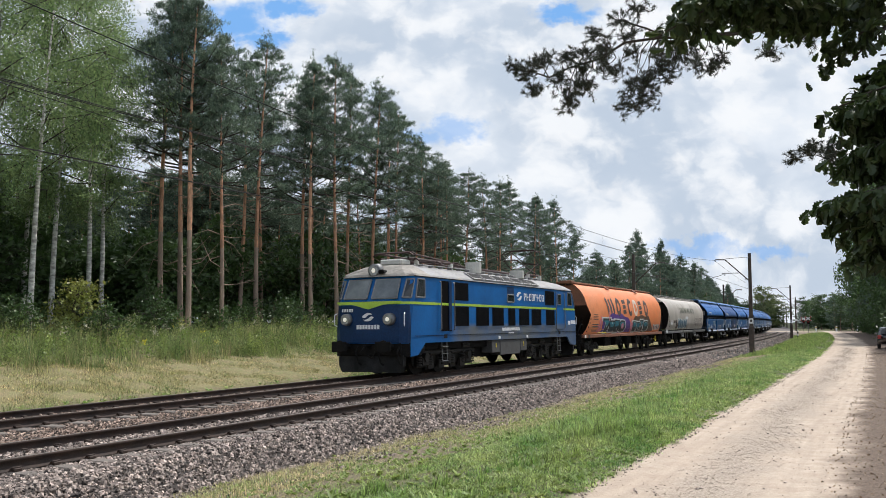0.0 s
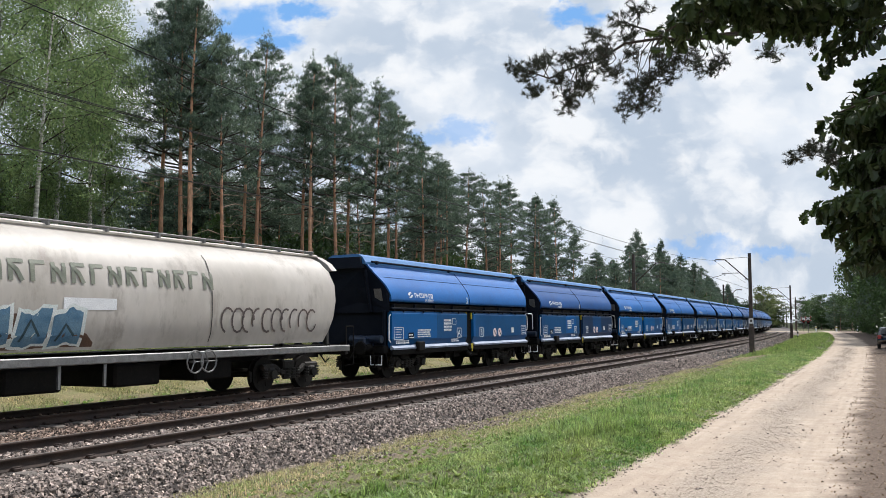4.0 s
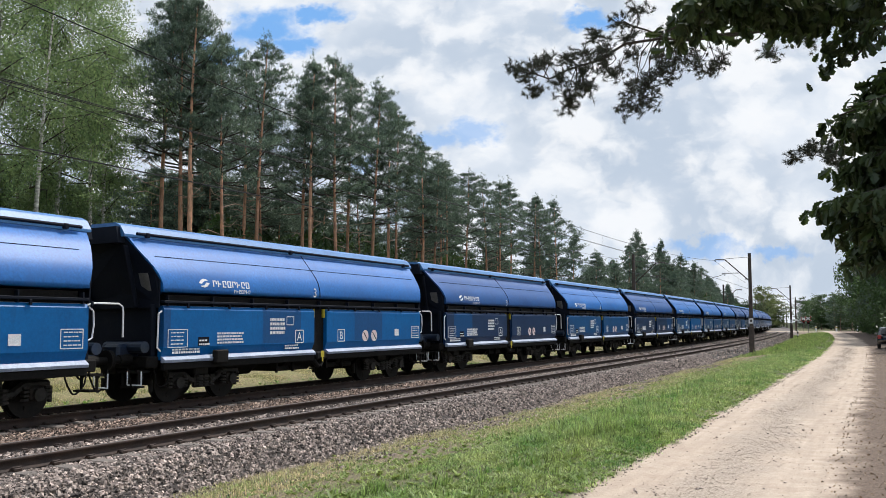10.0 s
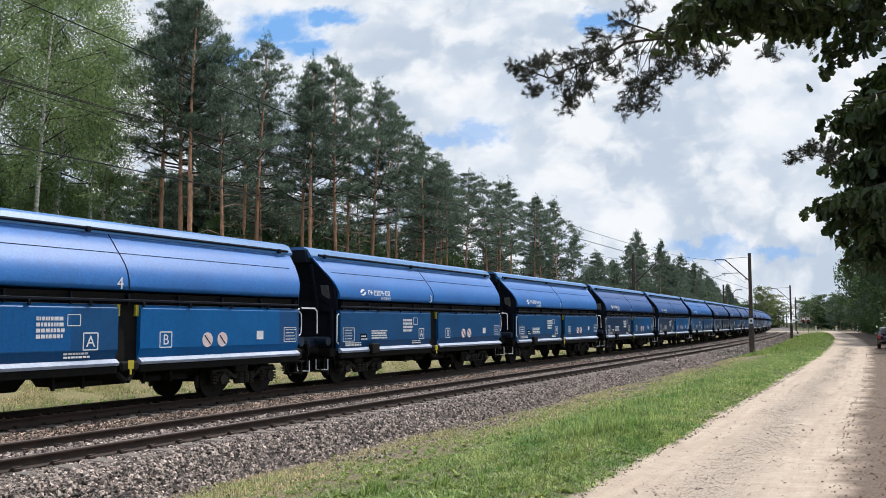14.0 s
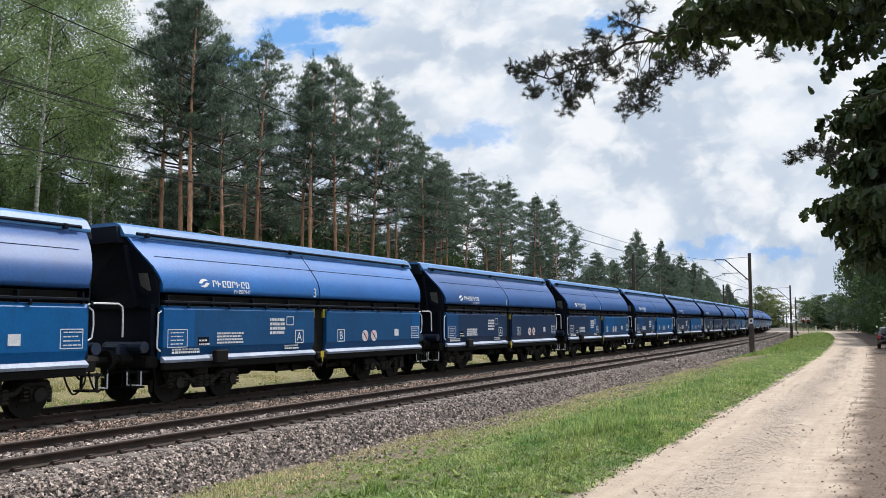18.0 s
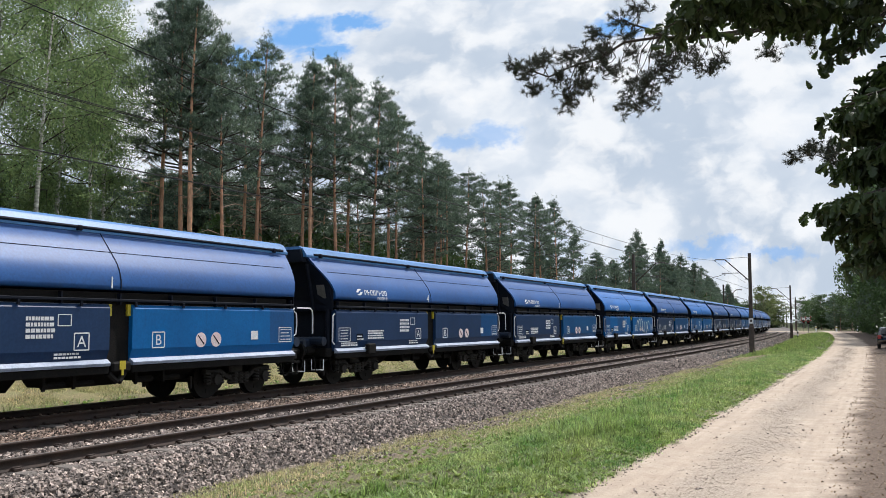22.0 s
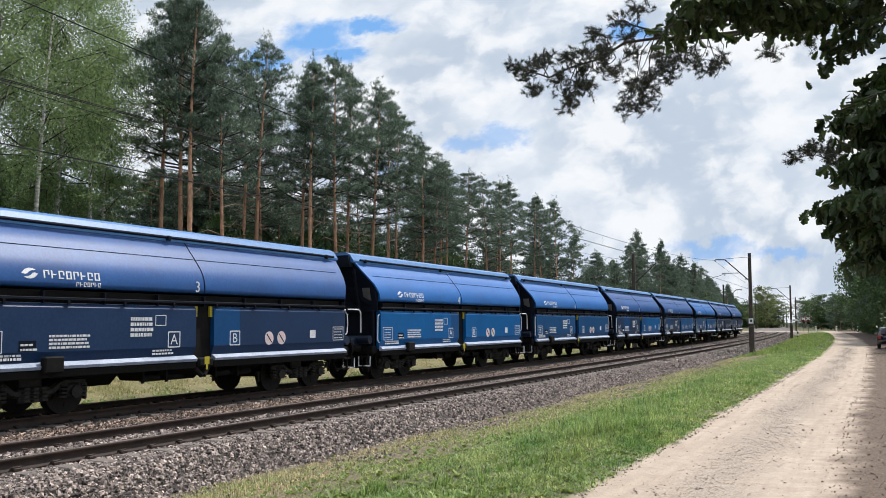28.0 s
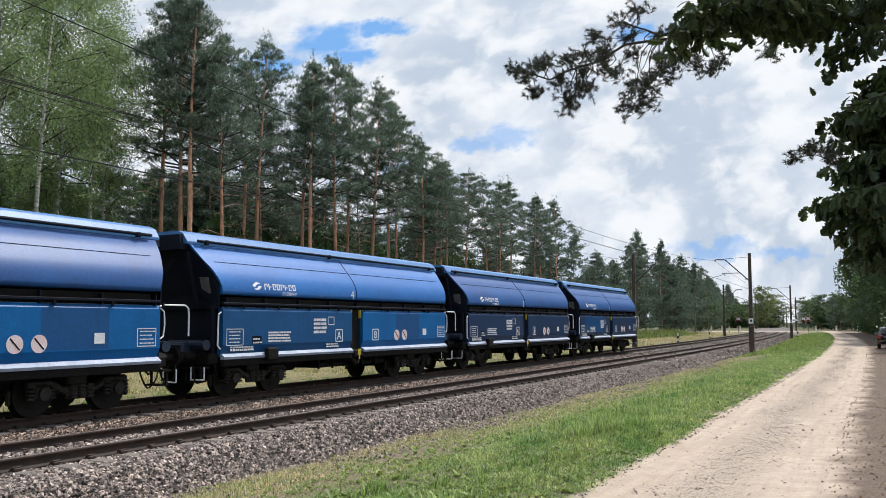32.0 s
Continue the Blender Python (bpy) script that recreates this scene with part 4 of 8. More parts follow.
for i in range(46):
    s = -25 + 128 * (i + rt.random()) / 46
    put_tree(P_DEEP[i % 2], s, 29 + 30 * rt.random(), (14.5 if s < 22 else 10.2) / 15 * (0.8 + 0.3 * rt.random()), rt.random() * 360)
for i in range(15):
    s = 88 + 80 * (i + 0.7 * rt.random()) / 15
    put_tree(P_FULL[i % 3], s, 18 + 3 * rt.random(), (10.4 + (3.4 if 118 < s < 160 else 0)) / 11 * (0.88 + 0.25 * rt.random()), rt.random() * 360, 1.05)
for i in range(26):
    s = 170 + 420 * ((i + 0.8 * rt.random()) / 26) ** 1.3
    put_tree(P_FULL[i % 3], s, 15 + 8 * rt.random() + s * 0.01, (13.5 + 4 * rt.random()) / 11, rt.random() * 360, 1.3)
for i in range(14):
    s = 88 + 120 * rt.random()
    put_tree(P_FULL[i % 3], s, 24 + 16 * rt.random(), (10.5 + 3 * rt.random()) / 11, rt.random() * 360, 1.2)
for i in range(44):
    s = 14 + 84 * (i + rt.random()) / 44
    put_tree(P_FULL[i % 3], s, 27.5 + 8 * rt.random(), (9.2 if s > 30 else 10) / 11 * (0.85 + 0.3 * rt.random()), rt.random() * 360, 1.25)
# birches at the near end of the wood
for i, (s, o, h) in enumerate([(20.4, 19.5, 17.5), (22.9, 20.3, 17), (25.2, 22, 18), (27.6, 22.5, 17), (29.3, 23.6, 15.6), (18, 21.5, 17), (22, 24, 18), (14, 20, 16), (26.0, 25.0, 17.2), (19.5, 26.5, 17.5), (16.0, 25.0, 16.5), (23.5, 27.5, 17.5)]):
    put_tree(P_BIRCH[i % 2], s, o, h / 16, i * 51)
for i in range(74):
    s = -5 + 96 * (i + rt.random()) / 74
    put_tree(P_UNDER[i % 2], s, 23 + 16 * rt.random(), 0.75 + 0.75 * rt.random(), rt.random() * 360, 1.2)
for i in range(30):
    put_tree(P_SMALL[0], 14 + 72 * (i + rt.random()) / 30, 17.0 + 4.0 * rt.random(), 0.6 + 0.7 * rt.random(), rt.random() * 360)
for s, o in ((23.6, 18.8), (24.4, 19.4)):
    put_tree(P_SMALL[1], s, o, 1.1, s * 40)
for i in range(9):
    az, d = math.radians(-26.5 + 1.1 * i), 46 + 9 * rt.random()
    copy_thing(P_UNDER[i % 2], pose(d * math.sin(az), d * math.cos(az), 1.3, 0, 0, i * 50) @ Matrix.Diagonal((1.3, 1.3, 1.0, 1)))
# trees on the shaded side of the road, and a far wood beyond the crossing
for i in range(22):
    s = 62 + 130 * (i + 0.5 * rt.random()) / 22
    put_tree(P_RIGHT[i % 2], s, -14.5 - 5.5 * rt.random() - (0 if s > 90 else 1.5), 0.8 + 0.35 * rt.random(), rt.random() * 360)
for i in range(30):
    put_tree(P_UNDER[i % 2], 56 + 130 * (i + rt.random()) / 30, -13.2 - 1.6 * rt.random(), 0.8 + 0.5 * rt.random(), rt.random() * 360, 1.0)
for i in range(8):
    put_tree(P_EDGE[i % 4], 66 + 62 * (i + 0.5 * rt.random()) / 8, -15 - 3 * rt.random(), 1.0 + 0.2 * rt.random(), rt.random() * 360, 1.2)
for i in range(8):
    put_tree(P_FULL[i % 3], 70 + 130 * (i + rt.random()) / 8, -17 - 6 * rt.random(), 1.2 + 0.3 * rt.random(), rt.random() * 360, 1.2)
for i in range(40):
    s = 215 + 110 * rt.random()
    put_tree((P_RIGHT + P_FULL)[i % 5], s, -7 - 44 * (i + rt.random()) / 40, 0.62 + 0.22 * rt.random(), rt.random() * 360, 1.2)
# unseen pines beside the camera, added to dim fill and reflections on the train
for i in range(18):
    s = -60 + 118 * (i + rt.random()) / 18
    put_tree(P_DEEP[i % 2], s, -16 - 10 * rt.random(), 1.0 + 0.25 * rt.random(), rt.random() * 360)
for i in range(20):
    s = 92 + 98 * (i + 0.5 * rt.random()) / 20
    put_tree((P_RIGHT + P_FULL)[i % 5], s, -13.4 - 2.2 * rt.random(), (1.5 + 0.35 * rt.random()) * (1.1 if i % 5 > 1 else 1.0), rt.random() * 360, 1.15)
for az, d, h, pr in ((20.9, 285, 0.95, 3), (21.4, 300, 0.8, 4), (19.6, 330, 0.8, 1), (18.9, 345, 0.85, 2), (20.3, 325, 0.8, 0), (17.9, 350, 0.8, 1), (23.1, 300, 0.55, 0), (23.9, 295, 0.6, 2)):
    pr = ([*P_FULL, P_LIME, P_LIME])[pr]
    copy_thing(pr, pose(d * math.sin(math.radians(az)), d * math.cos(math.radians(az)), -0.3, 0, 0, az * 50) @ Matrix.Diagonal((1.15, 1.15, h, 1)))
for i in range(14):
    az, d = math.radians(-18.5 + 0.8 * i), 60 + 12 * rt.random()
    copy_thing(P_FULL[i % 3], pose(d * math.sin(az), d * math.cos(az), 1.3, 0, 0, i * 70) @ Matrix.Diagonal((1.3, 1.3, 0.92 + 0.16 * rt.random(), 1)))
for i in range(46):
    put_tree(P_UNDER[i % 2], 228 + 100 * rt.random(), -9 - 42 * (i + rt.random()) / 46, 1.4 + 0.5 * rt.random(), rt.random() * 360, 2.0)
for i in range(44):
    s = 150 + 330 * ((i + rt.random()) / 44) ** 1.2
    put_tree((P_FULL + P_UNDER)[i % 5], s, 15 + 5 * rt.random() + s * 0.01, (1.15 if i % 5 < 3 else 1.7) * (0.85 + 0.3 * rt.random()), rt.random() * 360, 1.35)
for i in range(16):
    az, d = math.radians(17.6 + 0.24 * i), 300 + 50 * rt.random()
    copy_thing(P_UNDER[i % 2], pose(d * math.sin(az), d * math.cos(az), -0.3, 0, 0, i * 50) @ Matrix.Diagonal((2.2, 2.2, 1.5 + 0.4 * rt.random(), 1)))
# unseen trees behind the camera, added only for light and reflections
for i in range(9):
    put_tree(P_RIGHT[i % 2], -25 - 10 * rt.random(), -30 + 8 * i, 1.0, rt.random() * 360)
for pr in P_EDGE + P_FULL + P_DEEP + P_BIRCH + P_UNDER + P_SMALL + P_RIGHT + [P_LIME]:
    for o in (*pr.children_recursive, pr):
        bpy.data.objects.remove(o)

# ---- the train ----
def door_paint(name, c1, c2, patch, share, rough):
    """Door paint in two tones, with rectangular repainted patches that differ from door to door."""
    m, n, l, b = node_mat(name)
    co = n.new("ShaderNodeTexCoord").outputs["Object"]
    f, _ = noise_fac(n, l, co, 0.7, 0.35, 0.65)
    col = mix(n, l, c1, c2, f)
    sp, info = n.new("ShaderNodeSeparateXYZ"), n.new("ShaderNodeObjectInfo")
    l.new(co, sp.inputs[0])

    def calc(op, a, c):
        x = n.new("ShaderNodeMath")
        x.operation = op
        for i, v in enumerate((a, c)):
            if isinstance(v, (int, float)):
                x.inputs[i].default_value = v
            else:
                l.new(v, x.inputs[i])
        return x.outputs[0]

    cell = calc("FLOOR", calc("ADD", calc("MULTIPLY", sp.outputs["Y"], 0.62), calc("MULTIPLY", info.outputs["Random"], 60.0)), 0.0)
    wn_ = n.new("ShaderNodeTexWhiteNoise")
    wn_.noise_dimensions = "1D"
    l.new(cell, wn_.inputs["W"])
    on = calc("MULTIPLY", calc("LESS_THAN", wn_.outputs["Value"], share), calc("GREATER_THAN", sp.outputs["Z"], 1.32))
    col = mix(n, l, col, patch, calc("MULTIPLY", on, 0.8))
    f2, raw = noise_fac(n, l, co, 20, 0.3, 0.7, 3)
    col = mix(n, l, col, mix(n, l, 0.8, 1.16, f2), 0.7, "MULTIPLY")
    mp = n.new("ShaderNodeMapping")
    mp.inputs["Scale"].default_value = (1, 2.4, 0.22)
    l.new(co, mp.inputs["Vector"])
    f3, _ = noise_fac(n, l, mp.outputs["Vector"], 2.2, 0.55, 0.75, 6, 0.7)
    col = mix(n, l, col, (0.012, 0.045, 0.11), calc("MULTIPLY", f3, 0.4))
    l.new(col, b.inputs["Base Color"])
    b.inputs["Roughness"].default_value, b.inputs["Specular IOR Level"].default_value = rough, 0.22
    bp = n.new("ShaderNodeBump")
    bp.inputs["Strength"].default_value, bp.inputs["Distance"].default_value = 0.05, 0.02
    l.new(raw, bp.inputs["Height"])
    l.new(bp.outputs["Normal"], b.inputs["Normal"])
    return m


M_BLUE = [door_paint("wagon_blue_" + k, a, b, d, sh, 0.4) for k, a, b, d, sh in
          (("bright", (0.002, 0.125, 0.37), (0.002, 0.10, 0.30), (0.012, 0.07, 0.20), 0.15), ("navy", (0.015, 0.042, 0.11), (0.012, 0.034, 0.088), (0.004, 0.075, 0.225), 0.16),
           ("mid", (0.008, 0.085, 0.235), (0.008, 0.066, 0.18), (0.004, 0.11, 0.34), 0.2))]
M_UPPER = surf("wagon_upper_blue", (0.008, 0.14, 0.455), (0.007, 0.115, 0.385), 0.6, 0.52, 0, 0.03, 18, dirt=(0.012, 0.11, 0.36), spec=0.5)
M_UPPER_NAVY = surf("wagon_upper_navy", (0.012, 0.088, 0.295), (0.010, 0.07, 0.24), 0.6, 0.5, 0, 0.03, 18, dirt=(0.012, 0.065, 0.21), spec=0.42)
M_LID = surf("roof_lid_blue", (0.05, 0.20, 0.46), (0.035, 0.15, 0.37), 1.0, 0.5, 0, 0.05, 20, spec=0.6)
# navy taken near black: shade on the recessed ends is put into it
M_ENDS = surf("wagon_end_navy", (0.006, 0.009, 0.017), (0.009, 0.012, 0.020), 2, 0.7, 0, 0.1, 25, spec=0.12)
# pale lip colour, also painted as the highlight along the door tops
M_SOLE = surf("pale_worn_edge", (0.40, 0.46, 0.58), (0.22, 0.27, 0.37), 1.2, 0.55, 0.0, 0.1, 25)
M_BOGIE = surf("dusty_cast_steel", (0.014, 0.013, 0.012), (0.034, 0.03, 0.026), 4, 0.6, 0.1, 0.4, 25, spec=0.3)
M_CYL = surf("dull_navy_casting", (0.012, 0.03, 0.07), (0.02, 0.028, 0.045), 3, 0.4, 0.2, 0.1, 25)
M_YELLOW_P = surf("yellow_paint", (0.62, 0.5, 0.03), (0.45, 0.37, 0.03), 4, 0.5)
M_PINK = surf("faded_red_white_sign", (0.78, 0.60, 0.60), (0.8, 0.72, 0.71), 3, 0.5)
M_RED = surf("red_paint", (0.5, 0.06, 0.05), (0.38, 0.05, 0.045), 4, 0.5)
L_H = 13.906


def bogie(parent, y, r=0.46, base=1.8, name="bogie"):
    """Two wheelsets in a cast side frame, with springs and axle boxes."""
    bg = B()
    for sx in (-1, 1):
        # arched side frame, coil springs in their pockets, axle box covers
        arch = [(-base / 2 - 0.3, 0.66), (-base / 2 + 0.25, 0.66), (-0.42, 0.5), (0.42, 0.5), (base / 2 - 0.25, 0.66), (base / 2 + 0.3, 0.66)]
        for (ya, za), (yb, zb) in zip(arch[:-1], arch[1:]):
            cyl(bg, (sx * 1.0, ya, za), (sx * 1.0, yb, zb), 0.085, 6)
        box(bg, (sx * 1.0, 0, 0.46), (0.16, 0.62, 0.3), 0.04)
        for k in (-0.2, 0.0, 0.2):
            for q in range(4):
                cyl(bg, (sx * 1.1, k, 0.34 + q * 0.075), (sx * 1.1, k, 0.385 + q * 0.075), 0.085, 8)
        for w in (-1, 1):
            box(bg, (sx * 1.03, w * base / 2, 0.5), (0.22, 0.3, 0.3), 0.05)
            cyl(bg, (sx * 1.12, w * base / 2, 0.47), (sx * 1.2, w * base / 2, 0.47), 0.13, 12)
            for d in (-0.24, 0.24):
                for q in range(4):
                    cyl(bg, (sx * 1.06, w * base / 2 + d, 0.36 + q * 0.075), (sx * 1.06, w * base / 2 + d, 0.405 + q * 0.075), 0.085, 8)
            box(bg, (sx * 0.78, w * (base / 2 + 0.52), 0.42), (0.1, 0.07, 0.3), 0.02)
    box(bg, (0, 0, 0.7), (2.0, 0.5, 0.24), 0.04)
    ob = part(name, bg, M_BOGIE, parent, "grimy cast-steel bogie", at=(0, y, 0))
    sets = []
    for w in (-1, 1):
        bw = B()
        for sx in (-1, 1):
            cyl(bw, (sx * 0.69, 0, 0), (sx * 0.82, 0, 0), r, 22)
            cyl(bw, (sx * 0.66, 0, 0), (sx * 0.69, 0, 0), r + 0.03, 22)
            cyl(bw, (sx * 0.82, 0, 0), (sx * 0.9, 0, 0), 0.14, 10)
            for k in range(5):
                a = k * 1.2566
                cyl(bw, (sx * 0.815, r * 0.6 * math.cos(a), r * 0.6 * math.sin(a)), (sx * 0.835, r * 0.6 * math.cos(a), r * 0.6 * math.sin(a)), 0.06, 6)
        cyl(bw, (-0.9, 0, 0), (0.9, 0, 0), 0.08, 8)
        ws = part("wheelset", bw, M_WHEEL, ob, at=(0, w * base / 2, r))
        sets.append(ws)
    return ob


def buffers(parent, ye, z=1.05, mats=None):
    """Two buffers and a screw coupling at the end ye."""
    d = 1 if ye > 0 else -1
    for sx in (-1, 1):
        bf = B()
        cyl(bf, (sx * 0.875, ye - d * 0.62, z), (sx * 0.875, ye - d * 0.3, z), 0.12, 12, 0.11)
        cyl(bf, (sx * 0.875, ye - d * 0.3, z), (sx * 0.875, ye - d * 0.06, z), 0.085, 12)
        cyl(bf, (sx * 0.875, ye - d * 0.06, z), (sx * 0.875, ye, z), 0.225, 16, 0.2)
        part("buffer", bf, mats or M_BLACK, parent)
    bf = B()
    box(bf, (0, ye - d * 0.45, z), (0.12, 0.4, 0.12), 0.02)
    tube(bf, [(0, ye - d * 0.3, z), (0.05, ye - d * 0.05, z - 0.12), (0, ye, z - 0.2)], 0.03)
    tube(bf, [(0.3, ye - d * 0.6, z - 0.05), (0.32, ye - d * 0.25, z - 0.4), (0.28, ye - d * 0.02, z - 0.3)], 0.025)
    part("coupling", bf, M_BLACK, parent)


def plate(parent, name, x, y, z, w, h, material, label="", t=0.006):
    bp_ = B()
    box(bp_, (x + t / 2, y, z), (t, w, h))
    return part(name, bp_, material, parent, label)


def outline(parent, name, x, y, z, w, h, material, th=0.018):
    bp_ = B()
    for dy, dz, ww, hh in ((0, h / 2, w, th), (0, -h / 2, w, th), (-w / 2, 0, th, h), (w / 2, 0, th, h)):
        box(bp_, (x + 0.002, y + dy, z + dz), (0.005, ww, hh))
    return part(name, bp_, material, parent)


def bars(parent, name, x, y, z, w, rows, material, hh=0.035, gap=0.06, seed=0, label=""):
    """Rows of small marks that stand for writing too small to read."""
    rg = random.Random(seed)
    bp_ = B()
    for i in range(rows):
        p = -w / 2
        while p < w / 2 - 0.03:
            q = 0.03 + 0.07 * rg.random()
            box(bp_, (x + 0.002, y + p + q / 2, z - i * gap), (0.005, q, hh))
            p += q + 0.02
    ob = part(name, bp_, material, parent, label)
    ob["kind"] = "stuff"
    return ob


UPPER_HALF = [(0.78, 3.80), (1.05, 3.47), (1.22, 3.26), (1.33, 3.11), (1.40, 2.98), (1.44, 2.86), (1.465, 2.74), (1.47, 2.65), (1.47, 2.56)]


def lay_on(bm, x):
    """Bend flat markings drawn at x on to the curved upper side."""
    for v in bm.verts:
        v.co.x += float(np.interp(v.co.z, [b for _, b in UPPER_HALF[::-1]], [a for a, _ in UPPER_HALF[::-1]])) - x


def swirl(parent, x, y, z, r, material, front=0, curved=False):
    """Two opposed swooshes round a lozenge, the operator's plain emblem; front: on an end wall that faces that way."""
    bp_ = B()
    half = [(-1.15, 0.0), (-0.6, 0.5), (-0.05, 0.66), (0.5, 0.6), (0.85, 0.42), (0.25, 0.36), (-0.12, 0.2), (-0.36, -0.04), (-0.62, -0.12)]
    for sg_ in (1, -1):
        pts = [(sg_ * a * r, sg_ * b * r) for a, b in half]
        vs = [bp_.verts.new((x - front * a, y, z + b) if front else (x + 0.004, y + a, z + b)) for a, b in pts]
        for k in range(3):
            bp_.faces.new((vs[k], vs[k + 1], vs[7 - k], vs[8 - k]))
        bp_.faces.new((vs[3], vs[4], vs[5]))
    if curved:
        lay_on(bp_, x)
    return part("emblem", bp_, material, parent, "white emblem")


def wordmark(parent, name, x, y, z, w, h, n, material, label="white brand lettering drawn as plain shapes", curved=False):
    """Brand lettering drawn as plain blocks."""
    bp_ = B()
    cw = w / n
    for i in range(n):
        yy = y - w / 2 + cw * (i + 0.5)
        k = i % 4
        t = cw * 0.2
        box(bp_, (x + 0.003, yy - cw * 0.3, z), (0.006, t, h))
        if k != 1:
            box(bp_, (x + 0.003, yy + cw * 0.03, z + h * 0.42), (0.006, cw * 0.48, h * 0.16))
        if k in (0, 2):
            box(bp_, (x + 0.003, yy + cw * 0.27, z + h * 0.2), (0.006, t, h * 0.5))
        if k in (1, 2, 3):
            box(bp_, (x + 0.003, yy + cw * 0.03, z - h * (0.42 if k > 1 else 0.0)), (0.006, cw * 0.48, h * 0.16))
        if k == 3:
            box(bp_, (x + 0.003, yy + cw * 0.27, z), (0.006, t, h))
    if curved:
        lay_on(bp_, x)
    return part(name, bp_, material, parent, label)


def make_hopper():
    """Covered four-axle hopper: ribbed upper body under a lid, two discharge doors a side, dark recessed ends."""
    w = new("hopper_wagon")
    half = [(0.78, 3.80), (1.05, 3.47), (1.22, 3.26), (1.33, 3.11), (1.40, 2.98), (1.44, 2.86), (1.465, 2.74), (1.47, 2.65), (1.47, 2.56)]
    prof = [(-a, c) for a, c in half[::-1]] + half
    def lean(bm):
        """Ends of the upper body: they overhang towards the roof."""
        for v in bm.verts:
            v.co.y += math.copysign(float(np.interp(v.co.z, [2.2, 2.47, 2.86, 3.11, 3.47, 3.8], [-0.05, -0.05, 0.08, 0.18, 0.36, 0.46])), v.co.y)
        return bm

    b = lean(extrude(B(), prof, -5.93, 5.93, soft=True))
    up = part("upper_body", b, M_UPPER, w, "smooth blue upper hopper sides")
    for y in (0.0,):
        q = B()
        for a, c in zip(half[:-1], half[1:]):
            box(q, ((a[0] + c[0]) / 2 + 0.002, y, (a[1] + c[1]) / 2), (0.02, 0.02, math.hypot(a[0] - c[0], a[1] - c[1])), rot=Matrix.Rotation(math.atan2(a[0] - c[0], a[1] - c[1]), 4, "Y"))
        part("seam", q, M_ENDS, up)
    q = B()
    box(q, (1.137, 0, 3.37), (0.012, 11.84, 0.012))
    part("seam", q, M_ENDS, up)
    # lid over the roof slot, with its hinge rail and stops
    lid = extrude(B(), [(-0.8, 3.8), (-0.8, 3.86), (-0.66, 4.06), (-0.5, 4.13), (0.5, 4.13), (0.66, 4.06), (0.8, 3.86), (0.8, 3.8)], -6.5, 6.5)
    lid = part("roof_lid", lid, M_LID, w, "lighter blue hinged roof lid")
    q = B()
    cyl(q, (0.86, -6.2, 3.88), (0.86, 6.2, 3.88), 0.035, 8)
    for y in (-5.9, -0.6, 5.8):
        box(q, (0.87, y, 3.86), (0.1, 0.12, 0.12), 0.02)
    part("hinge_rail", q, M_ENDS, lid)
    # centre sill, floor and dark ends
    q = B()
    box(q, (0, 0, 1.0), (2.5, 12.2, 0.12))
    box(q, (0, 0, 1.7), (2.72, 11.5, 1.6))
    box(q, (0, 0, 0.86), (0.5, 12.3, 0.3))
    for y in (-2.6, 0.0, 2.6):
        extrude(q, [(-1.1, 1.0), (-0.5, 0.5), (0.5, 0.5), (1.1, 1.0)], y - 0.7, y + 0.7)
    for y in (-1.6, -0.9, 0.7, 1.5):
        cyl(q, (1.15, y, 0.62), (1.15, y + 0.5, 0.62), 0.07, 8)
        box(q, (1.2, y, 0.72), (0.05, 0.06, 0.4))
    part("underframe", q, M_BLACK, w, "black underframe with discharge gear")
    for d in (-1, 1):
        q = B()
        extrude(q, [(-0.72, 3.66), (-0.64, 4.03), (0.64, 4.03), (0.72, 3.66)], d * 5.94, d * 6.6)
        part("end_hood", q, M_ENDS, w, "hood over the wagon end, darkened for shade")
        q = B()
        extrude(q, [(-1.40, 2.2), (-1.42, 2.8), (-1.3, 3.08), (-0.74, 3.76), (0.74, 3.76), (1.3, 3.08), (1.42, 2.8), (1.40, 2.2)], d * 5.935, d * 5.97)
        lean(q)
        part("end_wall", q, M_ENDS, w, "recessed end wall in navy, darkened for shade")
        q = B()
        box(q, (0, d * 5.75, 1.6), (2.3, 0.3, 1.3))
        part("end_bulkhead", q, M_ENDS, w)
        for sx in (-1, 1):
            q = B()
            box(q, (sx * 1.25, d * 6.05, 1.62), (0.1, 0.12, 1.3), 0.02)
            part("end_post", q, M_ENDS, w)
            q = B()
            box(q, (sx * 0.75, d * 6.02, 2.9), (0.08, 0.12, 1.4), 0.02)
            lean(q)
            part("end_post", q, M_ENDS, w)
        q = B()
        box(q, (0, d * 6.1, 0.98), (2.7, 0.34, 0.26), 0.03)
        box(q, (0.98, d * 6.32, 0.78), (0.62, 0.32, 0.05))
        box(q, (0.98, d * 6.34, 0.45), (0.5, 0.25, 0.04))
        for sx in (0.75, 1.22):
            box(q, (sx, d * 6.4, 0.62), (0.04, 0.05, 0.4))
        part("end_platform", q, M_BLACK, w)
        plate(w, "end_sign", 0.55, d * 6.0, 3.0, 0.02, 0.42, M_WHITE)
        sig = B()
        box(sig, (1.05, d * 6.04, 2.78), (0.28, 0.012, 0.4))
        lean(sig)
        part("end_panel", sig, M_STEEL, w, "small grey plate on the wagon end")
        q = B()
        if d > 0:
            tube(q, [(1.42, 5.95, 2.22), (1.42, 6.1, 2.26), (1.42, 6.74, 2.26), (1.42, 6.84, 2.2), (1.42, 6.86, 2.05), (1.42, 6.86, 1.55)], 0.02, 6)
